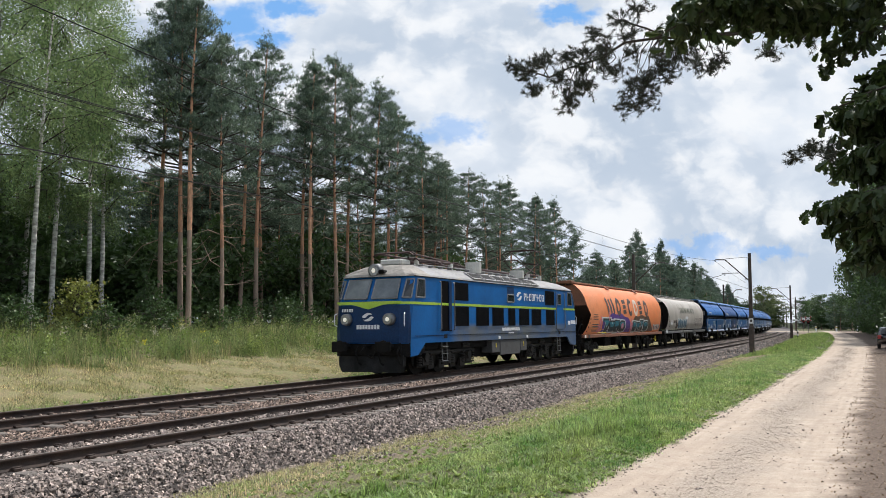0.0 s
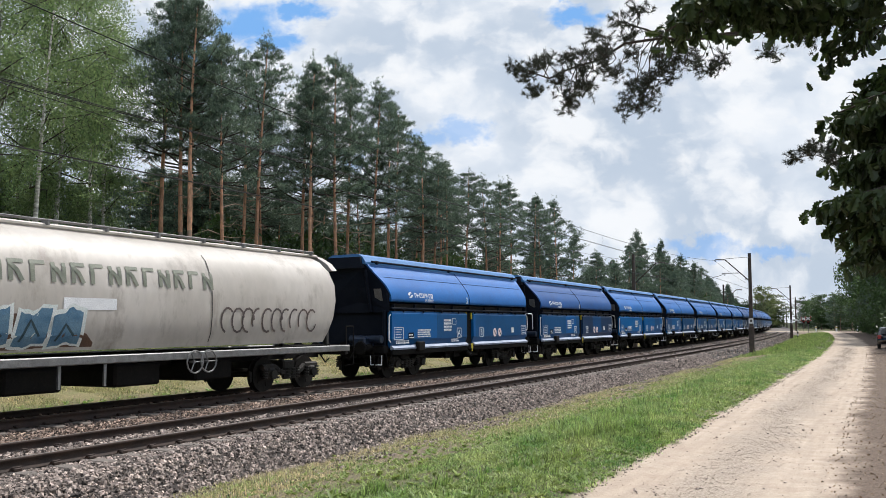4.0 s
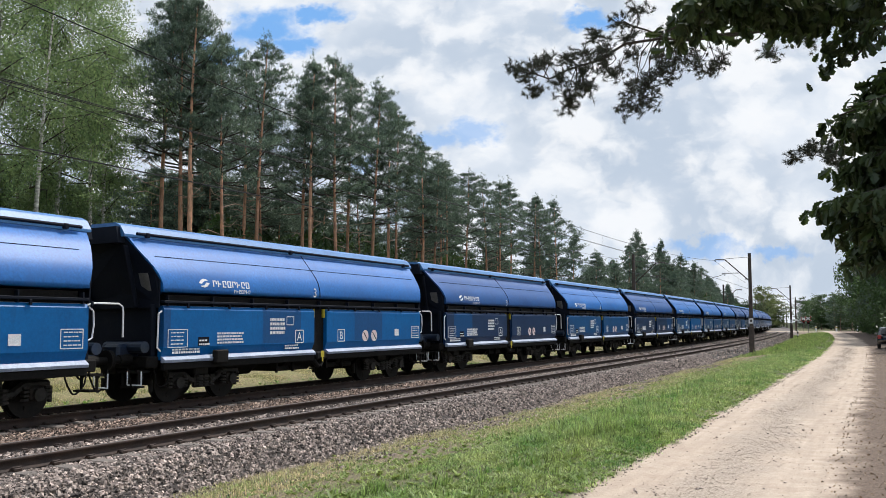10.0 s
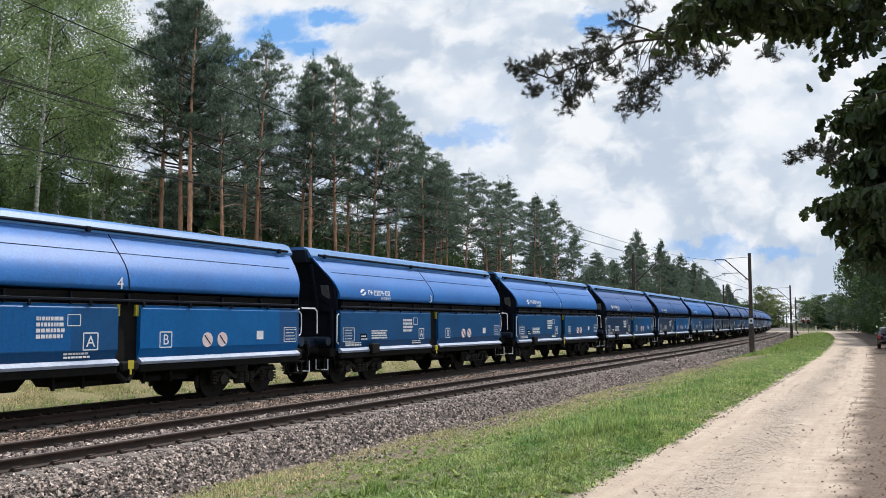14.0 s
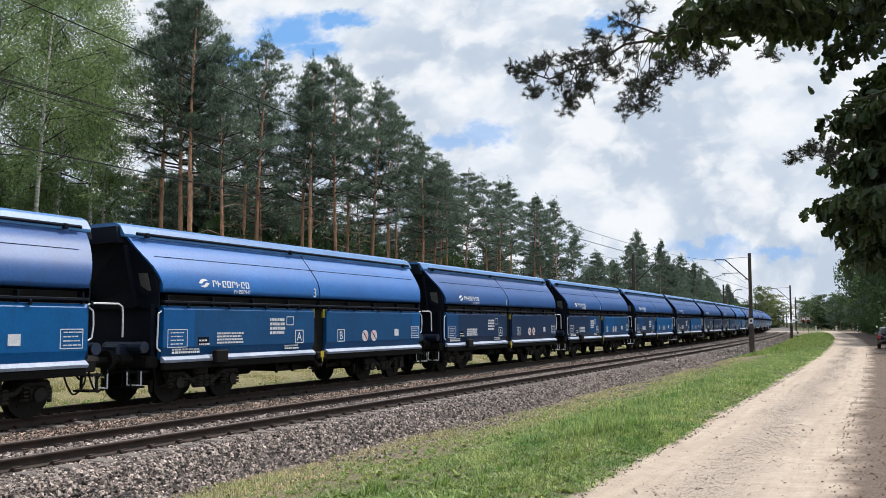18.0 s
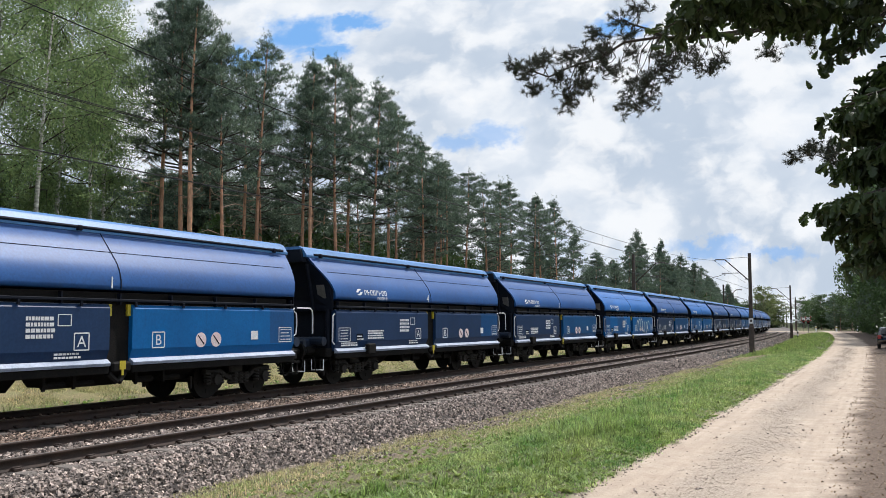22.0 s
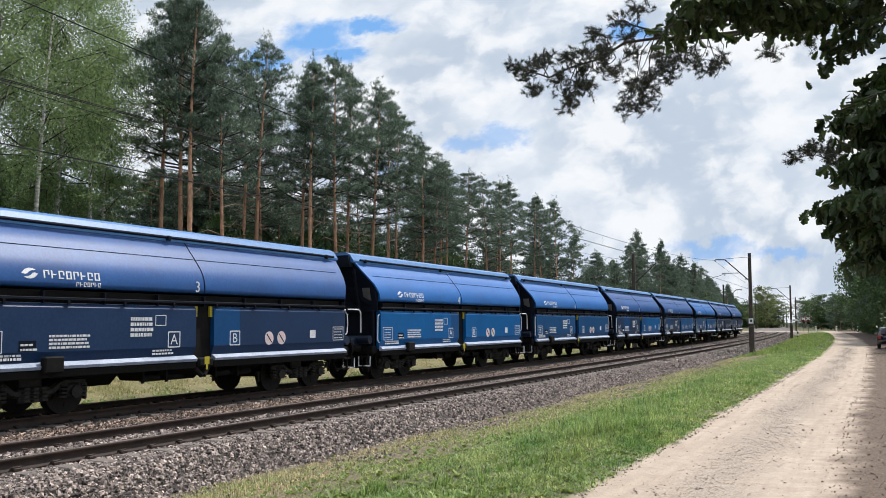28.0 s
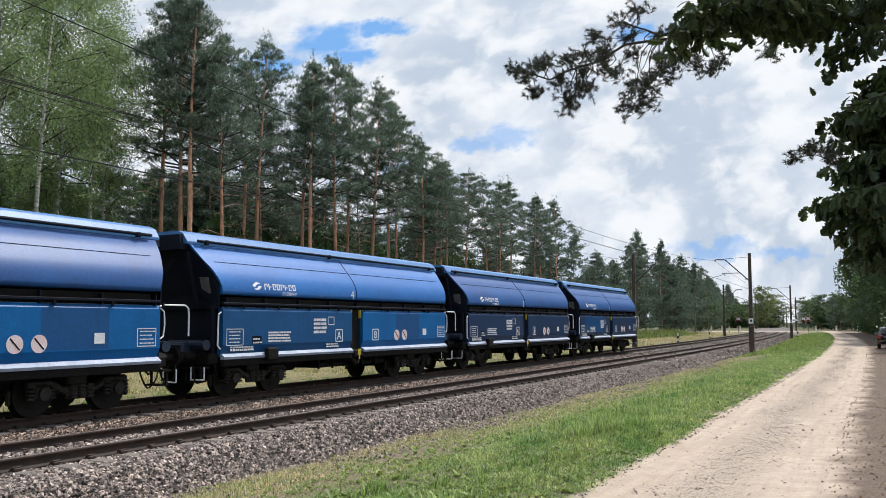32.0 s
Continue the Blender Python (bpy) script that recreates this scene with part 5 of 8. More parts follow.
            tube(q, [(1.46, 5.95, 2.18), (1.46, 6.06, 2.1), (1.46, 6.08, 1.8), (1.46, 6.04, 1.55), (1.46, 5.95, 1.5)], 0.018, 6)
        else:
            tube(q, [(1.44, -5.97, 2.12), (1.44, -6.06, 2.06), (1.44, -6.08, 1.3), (1.44, -5.98, 1.22)], 0.02, 6)
        part("handrail", q, M_WHITE, w, "white bent handrail")
        q = B()
        tube(q, [(1.42, d * 6.5, 0.8), (1.42, d * 6.5, 0.5), (1.0, d * 6.5, 0.5), (1.0, d * 6.5, 0.8)], 0.016, 5)
        part("step_bar", q, M_WHITE, w)
        for yc, x, rr_ in ((6.45, 1.2, 0.22), (5.8, 1.3, 0.24)):
            arc_ = [(x + 0.03 * math.sin(k), d * (yc + rr_ * math.cos(k * 0.2856)), 0.88 - 0.46 * math.sin(k * 0.2856)) for k in range(12)]
            mesh_obj("brake_hose", *sweep(arc_, 0.02, 6), M_BLACK, w, "black rubber hose hanging in a loop")
        q = B()
        box(q, (0.62, d * 6.35, 1.22), (0.5, 0.62, 0.34), 0.06)
        cyl(q, (0.1, d * 6.3, 1.32), (1.3, d * 6.3, 1.32), 0.13, 12)
        part("brake_cylinder", q, M_CYL, w, "dark blue brake cylinder on the platform")
        buffers(w, d * L_H / 2)
    # ledge with brackets between the upper body and the doors
    for sx in (-1, 1):
        q = B()
        box(q, (sx * 1.42, 0, 2.33), (0.14, 11.86, 0.06), 0.01)
        for k in range(9):
            box(q, (sx * 1.43, -5.8 + k * 1.45, 2.36), (0.1, 0.035, 0.24))
            box(q, (sx * 1.49, -5.2 + k * 1.4, 2.25), (0.04, 0.06, 0.1), 0.008)
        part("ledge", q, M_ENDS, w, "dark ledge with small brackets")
        for y0, y1 in ((-5.93, -0.27), (0.33, 5.93)):
            q = extrude(B(), [(sx * 1.3, 1.02), (sx * 1.40, 1.02), (sx * 1.40, 1.13), (sx * 1.475, 1.3), (sx * 1.475, 2.16), (sx * 1.42, 2.24), (sx * 1.3, 2.24)], y0, y1)
            door = part("discharge_door", q, M_BLUE[1], w, "blue steel side door")
            q = extrude(B(), [(sx * 1.40, 0.96), (sx * 1.52, 0.96), (sx * 1.54, 1.02), (sx * 1.43, 1.1), (sx * 1.39, 1.1)], y0, y1)
            part("door_lip", q, M_SOLE, door, "pale lower lip")
            # thin pale strip stands in for the bright glint on the door's top
            q = extrude(B(), [(sx * 1.38, 2.2), (sx * 1.425, 2.245), (sx * 1.38, 2.25)], y0 + 0.02, y1 - 0.02)
            part("door_top_edge", q, M_SOLE, door)
            q = B()
            box(q, (sx * 1.44, (y0 + y1) / 2, 0.875), (0.1, y1 - y0, 0.16), 0.015)
            part("sole_bar", q, M_BLACK, door)
        q = B()
        box(q, (sx * 1.44, 0.03, 0.93), (0.2, 0.5, 0.22), 0.04)
        cyl(q, (sx * 1.42, -0.25, 0.8), (sx * 1.46, -0.05, 0.62), 0.07, 8)
        cyl(q, (sx * 1.42, 0.17, 0.8), (sx * 1.46, 0.0, 0.62), 0.07, 8)
        part("door_lock", q, M_BLACK, w)
        q = B()
        for y in (-0.22, 0.28):
            extrude(q, [(sx * 1.36, 2.0), (sx * 1.42, 2.0), (sx * 1.42, 2.25), (sx * 1.36, 2.25)], y - 0.04, y + 0.04)
        part("door_strut", q, M_YELLOW_P, w, "yellow strut in the gap between doors")
    q = B()
    extrude(q, [(1.545, 0.88), (1.55, 0.88), (1.55, 1.06), (1.545, 1.06)], -0.05, 0.11)
    box(q, (1.547, 0.03, 0.82), (0.006, 0.06, 0.12))
    part("lock_marker", q, M_YELLOW_P, w, "yellow arrow mark on the door lock")
    # markings on the road side
    x = 1.476
    outline(w, "panel_mark", x, -5.5, 1.5, 0.6, 0.4, M_WHITE)
    bars(w, "small_lettering", x, -5.5, 1.63, 0.42, 4, M_WHITE, 0.025, 0.085, 1)
    outline(w, "panel_mark", x, 5.55, 1.54, 0.52, 0.38, M_WHITE)
    bars(w, "small_lettering", x, 5.55, 1.67, 0.38, 4, M_WHITE, 0.025, 0.085, 2)
    plate(w, "load_sign", x, -4.67, 1.42, 0.36, 0.2, M_ENDS)
    bars(w, "load_sign_marks", x + 0.007, -4.67, 1.44, 0.3, 2, M_WHITE, 0.04, 0.09, 12)
    bars(w, "load_table", x, -3.75, 1.6, 0.92, 4, M_WHITE, 0.045, 0.075, 3)
    bars(w, "wagon_number", x, -1.92, 1.94, 0.6, 4, M_WHITE, 0.075, 0.115, 4, "wagon number as plain bars")
    outline(w, "panel_mark", x, -1.37, 1.91, 0.3, 0.22, M_WHITE)
    bars(w, "small_lettering", 1.455, -5.2, 1.25, 0.9, 2, M_WHITE, 0.05, 0.07, 5)
    bars(w, "small_lettering", 1.455, -1.28, 1.24, 0.6, 2, M_WHITE, 0.04, 0.07, 6)
    for y, ch in ((-0.96, "A"), (1.07, "B")):
        outline(w, "letter_frame", x, y, 1.48, 0.35, 0.34, M_WHITE, 0.025)
        letters(ch, 0.33, "letter", M_WHITE, w, side(x + 0.003, y, 1.37))
    for y in (2.39, 2.9):
        q = B()
        cyl(q, (x, y, 1.455), (x + 0.006, y, 1.455), 0.175, 24)
        ds = part("round_sign", q, M_PINK, w, "faded round warning sign")
        q = B()
        box(q, (x + 0.008, y, 1.455), (0.004, 0.03, 0.3), rot=Matrix.Rotation(0.75, 4, "X"))
        part("sign_stroke", q, M_ENDS, ds)
    plate(w, "white_square", x, 4.3, 1.54, 0.26, 0.22, M_WHITE)
    q = B()
    box(q, (1.56, -4.18, 1.05), (0.16, 0.44, 0.32), 0.03)
    part("valve_box", q, M_BLACK, w)
    swirl(w, 1.474, -4.66, 2.8, 0.16, M_WHITE, curved=True)
    wordmark(w, "brand_lettering", 1.474, -3.7, 2.8, 1.36, 0.16, 8, M_WHITE, curved=True)
    wordmark(w, "brand_lettering", 1.474, -3.32, 2.63, 0.62, 0.09, 7, M_WHITE, curved=True)
    letters("3", 0.36, "wagon_digit", M_WHITE, w, side(1.476, -0.24, 2.58))
    bogie(w, -4.2)
    bogie(w, 4.2)
    return w


HOPPER = make_hopper()


def car_pose(s, half=4.2):
    """Pose of a vehicle on the far track, its pivots half metres before and behind s."""
    a, b = Vector(line(s - half, FAR_C)), Vector(line(s + half, FAR_C))
    d = b - a
    m = (a + b) / 2
    return pose(m.x, m.y, -0.009, 0, math.degrees(-CANT), -math.degrees(math.atan2(d.x, d.y)))


def travelled(t):
    """Metres run since the start: about 15.6 a second, with a slight surge now and then."""
    u = t - 16
    surge = np.interp(t, [0, 5, 7, 10, 13, 17, 19, 22, 25, 28.5, 30, 32], [0, 0, -0.05, 0.04, 0.10, 0.0, -0.09, -0.16, 0.2, 0.09, 0.04, -0.11])
    return 249.114 + 15.6805 * u + 0.005669 * u * u - 0.00007884 * u ** 3 + float(surge)


# colours of the two road-side doors, first to last: b bright, n navy, m mid
DOORS = "mm mn bb bm mm bb bb nn mm nn mb mm mm nm nb mm nn nm nb nb nn nm bb nm bb nn nn bb mm nb nb mb nn nn".split()
DIGITS = "3 4 3 3 1 3 3 3 4 3 4 3 1 4 1 3 1 3 4 1 4 3 4 1 3 1 3 4 4 1 3 4 3 1".split()
hoppers = []
digit_mesh = {}
for ch in "134":
    if ch == "3":
        continue
    o = letters(ch, 0.36, "wagon_digit", M_WHITE, None, Matrix.Identity(4))
    digit_mesh[ch] = o.data
    bpy.data.objects.remove(o)
for i in range(34):
    w = HOPPER if i == 0 else copy_thing(HOPPER, Matrix.Identity(4))
    hoppers.append(w)
    tagged(w, "blue covered hopper wagon with " + {"b": "bright blue", "n": "dark navy", "m": "mid blue"}[DOORS[i][0]] + " side doors", "wagon", "blue hopper wagons")
    k = 0
    for o in w.children:
        if o.name.startswith("discharge_door"):
            o.material_slots[0].link = "OBJECT"
            o.material_slots[0].material = M_BLUE["bnm".index(DOORS[i][0 if o.bound_box[0][1] < -1 else 1])]
        if o.name.startswith("upper_body") and "n" in DOORS[i]:
            o.material_slots[0].link = "OBJECT"
            o.material_slots[0].material = M_UPPER_NAVY
        if o.name.startswith("wagon_digit") and DIGITS[i] != "3":
            o.data = digit_mesh[DIGITS[i]]
HOPPER_S = [91.66 + L_H * i for i in range(34)]

# ---- locomotive ----
def paint_blue_grey():
    """Blue body paint, worn grey band along the bottom with blue showing through."""
    m, n, l, b = node_mat("loco_paint")
    co = n.new("ShaderNodeTexCoord").outputs["Object"]
    sp = n.new("ShaderNodeSeparateXYZ")
    l.new(co, sp.inputs[0])
    f, _ = noise_fac(n, l, co, 0.9, 0.35, 0.65, 4)
    r = n.new("ShaderNodeMapRange")
    r.inputs["From Min"].default_value, r.inputs["From Max"].default_value = 1.86, 1.68
    l.new(sp.outputs["Z"], r.inputs["Value"])
    e = n.new("ShaderNodeMapRange")
    e.inputs["From Min"].default_value, e.inputs["From Max"].default_value = -5.6, -4.6
    l.new(sp.outputs["Y"], e.inputs["Value"])
    k = n.new("ShaderNodeMath")
    k.operation = "MULTIPLY"
    l.new(r.outputs["Result"], k.inputs[0])
    l.new(e.outputs["Result"], k.inputs[1])
    k2 = n.new("ShaderNodeMath")
    k2.operation = "MULTIPLY"
    l.new(k.outputs[0], k2.inputs[0])
    l.new(mix(n, l, 1.0, 0.45, f), k2.inputs[1])
    blue = mix(n, l, (0.004, 0.12, 0.37), (0.006, 0.09, 0.27), f)
    f2, raw = noise_fac(n, l, co, 14, 0.3, 0.7)
    col = mix(n, l, blue, (0.135, 0.15, 0.165), k2.outputs[0])
    col = mix(n, l, col, mix(n, l, 0.8, 1.15, f2), 0.6, "MULTIPLY")
    l.new(col, b.inputs["Base Color"])
    b.inputs["Roughness"].default_value = 0.45
    b.inputs["Specular IOR Level"].default_value = 0.22
    return m


M_LOCO = paint_blue_grey()
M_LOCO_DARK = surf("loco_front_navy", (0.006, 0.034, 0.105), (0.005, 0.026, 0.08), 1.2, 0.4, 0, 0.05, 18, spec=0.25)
M_LIME = surf("lime_stripe", (0.42, 0.62, 0.05), (0.36, 0.52, 0.05), 2, 0.45, 0, 0.05)
M_ROOF = surf("pale_roof_paint", (0.31, 0.31, 0.32), (0.22, 0.215, 0.21), 0.8, 0.6, 0, 0.15, 15, dirt=(0.32, 0.28, 0.23))
M_DOME = surf("sooty_cab_roof", (0.34, 0.31, 0.27), (0.22, 0.20, 0.175), 1.0, 0.7, 0, 0.15, 12)
M_GRILLE = surf("black_grille", (0.010, 0.010, 0.011), (0.014, 0.014, 0.015), 4, 0.7, 0, 0.1, spec=0.2)
M_VOID = surf("unlit_interior", (0.003, 0.003, 0.004), (0.005, 0.005, 0.006), 3, 0.9, 0, 0, spec=0.05)
M_CREAM = surf("cream_insulator", (0.62, 0.61, 0.55), (0.5, 0.49, 0.45), 3, 0.5, 0, 0.05)
M_PANTO = surf("red_oxide_frame", (0.06, 0.026, 0.022), (0.035, 0.02, 0.018), 3, 0.6, 0.1)
M_GUARD = surf("dusty_rail_guard", (0.035, 0.035, 0.036), (0.014, 0.014, 0.014), 1.6, 0.8, 0, 0.2, 20, spec=0.2)
M_BOXGREY = surf("grey_equipment_box", (0.085, 0.085, 0.085), (0.06, 0.058, 0.055), 2, 0.7, 0, 0.15, 20)


def lamp_glass():
    m, n, l, b = node_mat("headlamp_lens")
    b.inputs["Base Color"].default_value = (0.75, 0.74, 0.68, 1)
    b.inputs["Roughness"].default_value = 0.15
    b.inputs["Emission Color"].default_value = (1.0, 0.93, 0.75, 1)
    b.inputs["Emission Strength"].default_value = 0.35
    return m


M_LAMP = lamp_glass()
M_REFLECTOR = surf("lamp_reflector", (0.42, 0.42, 0.40), (0.25, 0.25, 0.25), 9, 0.25, 0.6, 0, mottle=0.5)
# paler base colour stands in for the sky reflected in the windscreen
M_SCREEN = surf("dusty_windscreen", (0.10, 0.115, 0.125), (0.17, 0.19, 0.20), 1.5, 0.1, 0, 0.0, mottle=0.2)


def plan_ring(bm, z, hw, yc, yf):
    """One level of the body: straight sides to yc, faceted noses to yf."""
    half = [(hw, yc), (hw * 0.965, yc + 0.35 * (yf - yc)), (hw * 0.8, yc + 0.82 * (yf - yc)), (hw * 0.42, yf)]
    pts = half + [(-x, y) for x, y in half[::-1]]
    pts = pts + [(-x, -y) for x, y in pts]
    return [bm.verts.new((x, y, z)) for x, y in pts]


def stack(levels):
    bm = B()
    rings = [plan_ring(bm, *lv) for lv in levels]
    k = len(rings[0])
    for a, b in zip(rings[:-1], rings[1:]):
        for i in range(k):
            bm.faces.new((a[i], a[(i + 1) % k], b[(i + 1) % k], b[i]))
    bm.faces.new(rings[0][::-1])
    bm.faces.new(rings[-1])
    return bm


def quad_plate(parent, name, pts, material, label="", t=0.012):
    """A thin plate over four corner points."""
    p = [Vector(q) for q in pts]
    nrm = (p[1] - p[0]).cross(p[3] - p[0]).normalized() * t
    bm = B()
    a = [bm.verts.new(q - nrm) for q in p]
    b = [bm.verts.new(q + nrm) for q in p]
    bm.faces.new(a[::-1])
    bm.faces.new(b)
    for i in range(4):
        bm.faces.new((a[i], a[(i + 1) % 4], b[(i + 1) % 4], b[i]))
    return part(name, bm, material, parent, label)


def window_on(parent, pts, t=0.02, glass=None):
    """Glass with a pale rubber frame round it."""
    p = [Vector(q) for q in pts]
    c = sum(p, Vector()) / 4
    g = quad_plate(parent, "cab_window", [c + (q - c) * 0.94 for q in p], glass or M_GLASS, "cab window", t)
    bm = B()
    for a, b in zip(p, p[1:] + p[:1]):
        cyl(bm, a, b, 0.03, 6)
    part("window_frame", bm, M_STEEL, g, "grey window frame")
    return g


def grille(parent, y0, y1, z0, z1, x=1.5, name="side_grille", n=14):
    bm = B()
    box(bm, (x + 0.004, (y0 + y1) / 2, (z0 + z1) / 2), (0.012, y1 - y0, z1 - z0))
    g = part(name, bm, M_GRILLE, parent, "black louvred side grille")
    bm = B()
    for i in range(n):
        yy = y0 + (y1 - y0) * (i + 0.5) / n
        box(bm, (x + 0.018, yy, (z0 + z1) / 2), (0.03, (y1 - y0) / n * 0.35, z1 - z0 - 0.02), rot=Matrix.Rotation(0.5, 4, "Z"))
    tagged(part("louvre", bm, M_GRILLE, g), kind="stuff")
    return g


def make_loco():
    w = tagged(new("electric_locomotive"), "blue six-axle electric locomotive with lime stripe and pale roof", "locomotive")
    body = part("body", stack([(1.15, 1.48, 8.75, 9.1), (1.7, 1.5, 8.7, 9.12), (2.5, 1.5, 8.55, 9.08), (2.62, 1.5, 8.5, 9.05), (3.42, 1.5, 7.98, 8.62), (3.48, 1.5, 7.95, 8.6)]), M_LOCO, w, "blue body, greyed along the bottom")
    roof = stack([(3.47, 1.52, 8.05, 8.72), (3.56, 1.47, 8.0, 8.64), (3.72, 1.22, 7.7, 8.35), (3.86, 0.95, 7.2, 7.9), (3.97, 0.6, 6.6, 7.2), (4.02, 0.3, 6.2, 6.6)])
    part("roof", roof, M_ROOF, w, "pale dirty roof", flat=True)
    # low aprons at both ends, with the cut-away over the bogies
    for d in (-1, 1):
        for sx in (-1, 1):
            bm = B()
            extr = [(7.35, 1.16), (7.9, 0.74), (8.72, 0.70), (8.74, 1.16)]
            a = [bm.verts.new((sx * 1.48, d * y, z)) for y, z in extr]
            b = [bm.verts.new((sx * 1.42, d * y, z)) for y, z in extr]
            bm.faces.new(a)
            bm.faces.new(b[::-1])
            for i in range(4):
                bm.faces.new((a[i], a[(i + 1) % 4], b[(i + 1) % 4], b[i]))
            part("apron", bm, M_LOCO, w, "blue apron below the cab")
        bm = B()
        box(bm, (0, d * 8.98, 0.95), (2.5, 0.12, 0.45), 0.03)
        for x_ in (-0.45, 0.45, 1.2):
            tube(bm, [(x_, d * 9.04, 1.05), (x_, d * 9.2, 0.85), (x_ + 0.08, d * 9.18, 0.5), (x_ + 0.12, d * 9.06, 0.42)], 0.03, 6)
        for sx in (-1, 1):
            box(bm, (sx * 1.34, d * 8.84, 0.93), (0.34, 0.06, 0.46), rot=Matrix.Rotation(-sx * d * 0.55, 4, "Z"))
        part("buffer_beam", bm, M_BLACK, w, "black buffer beam with hanging hoses")
        bm = B()
        extrude(bm, [(-1.18, 0.16), (-1.3, 0.4), (-1.3, 0.76), (1.3, 0.76), (1.3, 0.4), (1.18, 0.16)], d * 8.75, d * 8.97)
        part("rail_guard", bm, M_GUARD, w, "dark grey rail guard")
        buffers(w, d * 9.62)
        for sx in (-1, 1):
            bm = B()
            box(bm, (sx * 0.875, d * 9.6, 1.05), (0.62, 0.05, 0.36), 0.03)
            part("buffer_plate", bm, M_BLACK, w)
            bm = B()
            cyl(bm, (sx * 0.86, d * 9.05, 1.98), (sx * 0.86, d * 9.26, 1.98), 0.22, 20, 0.2)
            hl = part("headlamp", bm, M_STEEL, w, "round grey headlamp housing", flat=False)
            bm = B()
            cyl(bm, (sx * 0.86, d * 9.262, 1.98), (sx * 0.86, d * 9.272, 1.98), 0.165, 20)
            part("lens", bm, M_REFLECTOR, hl, "silvered reflector behind glass")
            bm = B()
            cyl(bm, (sx * 0.86, d * 9.272, 1.98), (sx * 0.86, d * 9.282, 1.98), 0.075, 14)
            part("bulb", bm, M_LAMP, hl, "pale bulb")
            bm = B()
            tube(bm, [(sx * 1.38, d * 8.98, 1.75), (sx * 1.42, d * 9.08, 1.8), (sx * 1.42, d * 9.08, 2.15), (sx * 1.38, d * 8.98, 2.2)], 0.018, 6)
            part("grab_rail", bm, M_WHITE, w)
        bm = B()
        cyl(bm, (0, d * 8.32, 3.72), (0, d * 8.72, 3.7), 0.24, 20, 0.23)
        hl = part("roof_headlamp", bm, M_STEEL, w, "large round lamp on the roof front", flat=False)
        bm = B()
        cyl(bm, (0, d * 8.722, 3.7), (0, d * 8.735, 3.7), 0.18, 20)
        part("lens", bm, M_REFLECTOR, hl, "silvered reflector behind glass")
        bm = B()
        cyl(bm, (0, d * 8.735, 3.7), (0, d * 8.745, 3.7), 0.08, 14)
        part("bulb", bm, M_LAMP, hl, "pale bulb")
        bm = B()
        for sx in (0.3, 0.38):
            cyl(bm, (sx, d * 8.5, 3.66), (sx, d * 8.78, 3.64), 0.05, 8, 0.08)
        part("horn", bm, M_BLACK, w)
        f = lambda x, v: (x, d * (9.10 - 0.43 * v - 0.05 * abs(x)), 2.62 + 0.8 * v)
        for x0, x1 in ((-1.08, -0.1), (0.1, 1.08)):
            window_on(w, [f(x0, 0.1), f(x1, 0.1), f(x1 * 0.97, 0.94), f(x0 * 0.97, 0.94)], glass=M_SCREEN)
        for sx in (-1, 1):
            window_on(w, [(sx * 1.475, d * 8.64, 2.72), (sx * 1.25, d * 8.91, 2.72), (sx * 1.25, d * 8.54, 3.36), (sx * 1.475, d * 8.25, 3.36)], 0.012)
            window_on(w, [(sx * 1.503, d * 8.1, 2.74), (sx * 1.503, d * 7.45, 2.74), (sx * 1.503, d * 7.45, 3.38), (sx * 1.503, d * 7.95, 3.38)], 0.012)
        bm = B()
        tube(bm, [(0.25, d * 8.66, 3.42), (0.42, d * 8.86, 3.05), (0.4, d * 8.95, 2.85)], 0.014, 5)
        part("wiper", bm, M_BLACK, w)
        # lime band round the nose, dipping to a point in the middle
        bm = B()
        vs = [(-1.3, 2.6), (1.3, 2.6), (1.3, 2.53), (0.6, 2.48), (0.0, 2.33), (-0.6, 2.48), (-1.3, 2.53)]
        a = [bm.verts.new((x, d * (9.095 - 0.02 * abs(x)), z)) for x, z in vs]
        b = [bm.verts.new((x, d * (9.115 - 0.02 * abs(x)), z)) for x, z in vs]
        bm.faces.new(a)
        bm.faces.new(b)
        for i in range(7):
            bm.faces.new((a[i], a[(i + 1) % 7], b[(i + 1) % 7], b[i]))
        part("nose_stripe", bm, M_LIME, w, "lime green stripe with a point")
        bm = B()
        rg = random.Random(3)
        for i in range(8):
            box(bm, (-0.42 * d + i * 0.12 * d, d * 9.135, 1.72), (0.085, 0.01, 0.15))
        part("brand_lettering", bm, M_WHITE, w, "white brand lettering as plain blocks")
        bm = B()
        swirl(w, 0, d * 9.14, 2.06, 0.22, M_WHITE, d)
        for i in range(5):
            box(bm, (-d * (-1.05 + i * 0.1), d * 9.125, 2.3), (0.06, 0.01, 0.11))
        part("number_mark", bm, M_WHITE, w, "running number as plain bars")
    for d in (-1, 1):
        bm = stack([(2.49, 1.509, 8.565, 9.098), (2.58, 1.509, 8.53, 9.075)])
        bmesh.ops.bisect_plane(bm, geom=bm.verts[:] + bm.edges[:] + bm.faces[:], plane_co=(0, d * 8.45, 1.5), plane_no=(0, -d, 0), clear_outer=True)
        part("end_stripe", bm, M_LIME, w, "lime green stripe round the cab corner")
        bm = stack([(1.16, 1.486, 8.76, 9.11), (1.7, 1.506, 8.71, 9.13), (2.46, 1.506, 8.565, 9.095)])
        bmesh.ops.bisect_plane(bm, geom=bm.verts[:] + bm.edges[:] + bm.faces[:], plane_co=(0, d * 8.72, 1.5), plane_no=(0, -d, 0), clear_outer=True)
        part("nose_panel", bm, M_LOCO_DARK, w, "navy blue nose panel")
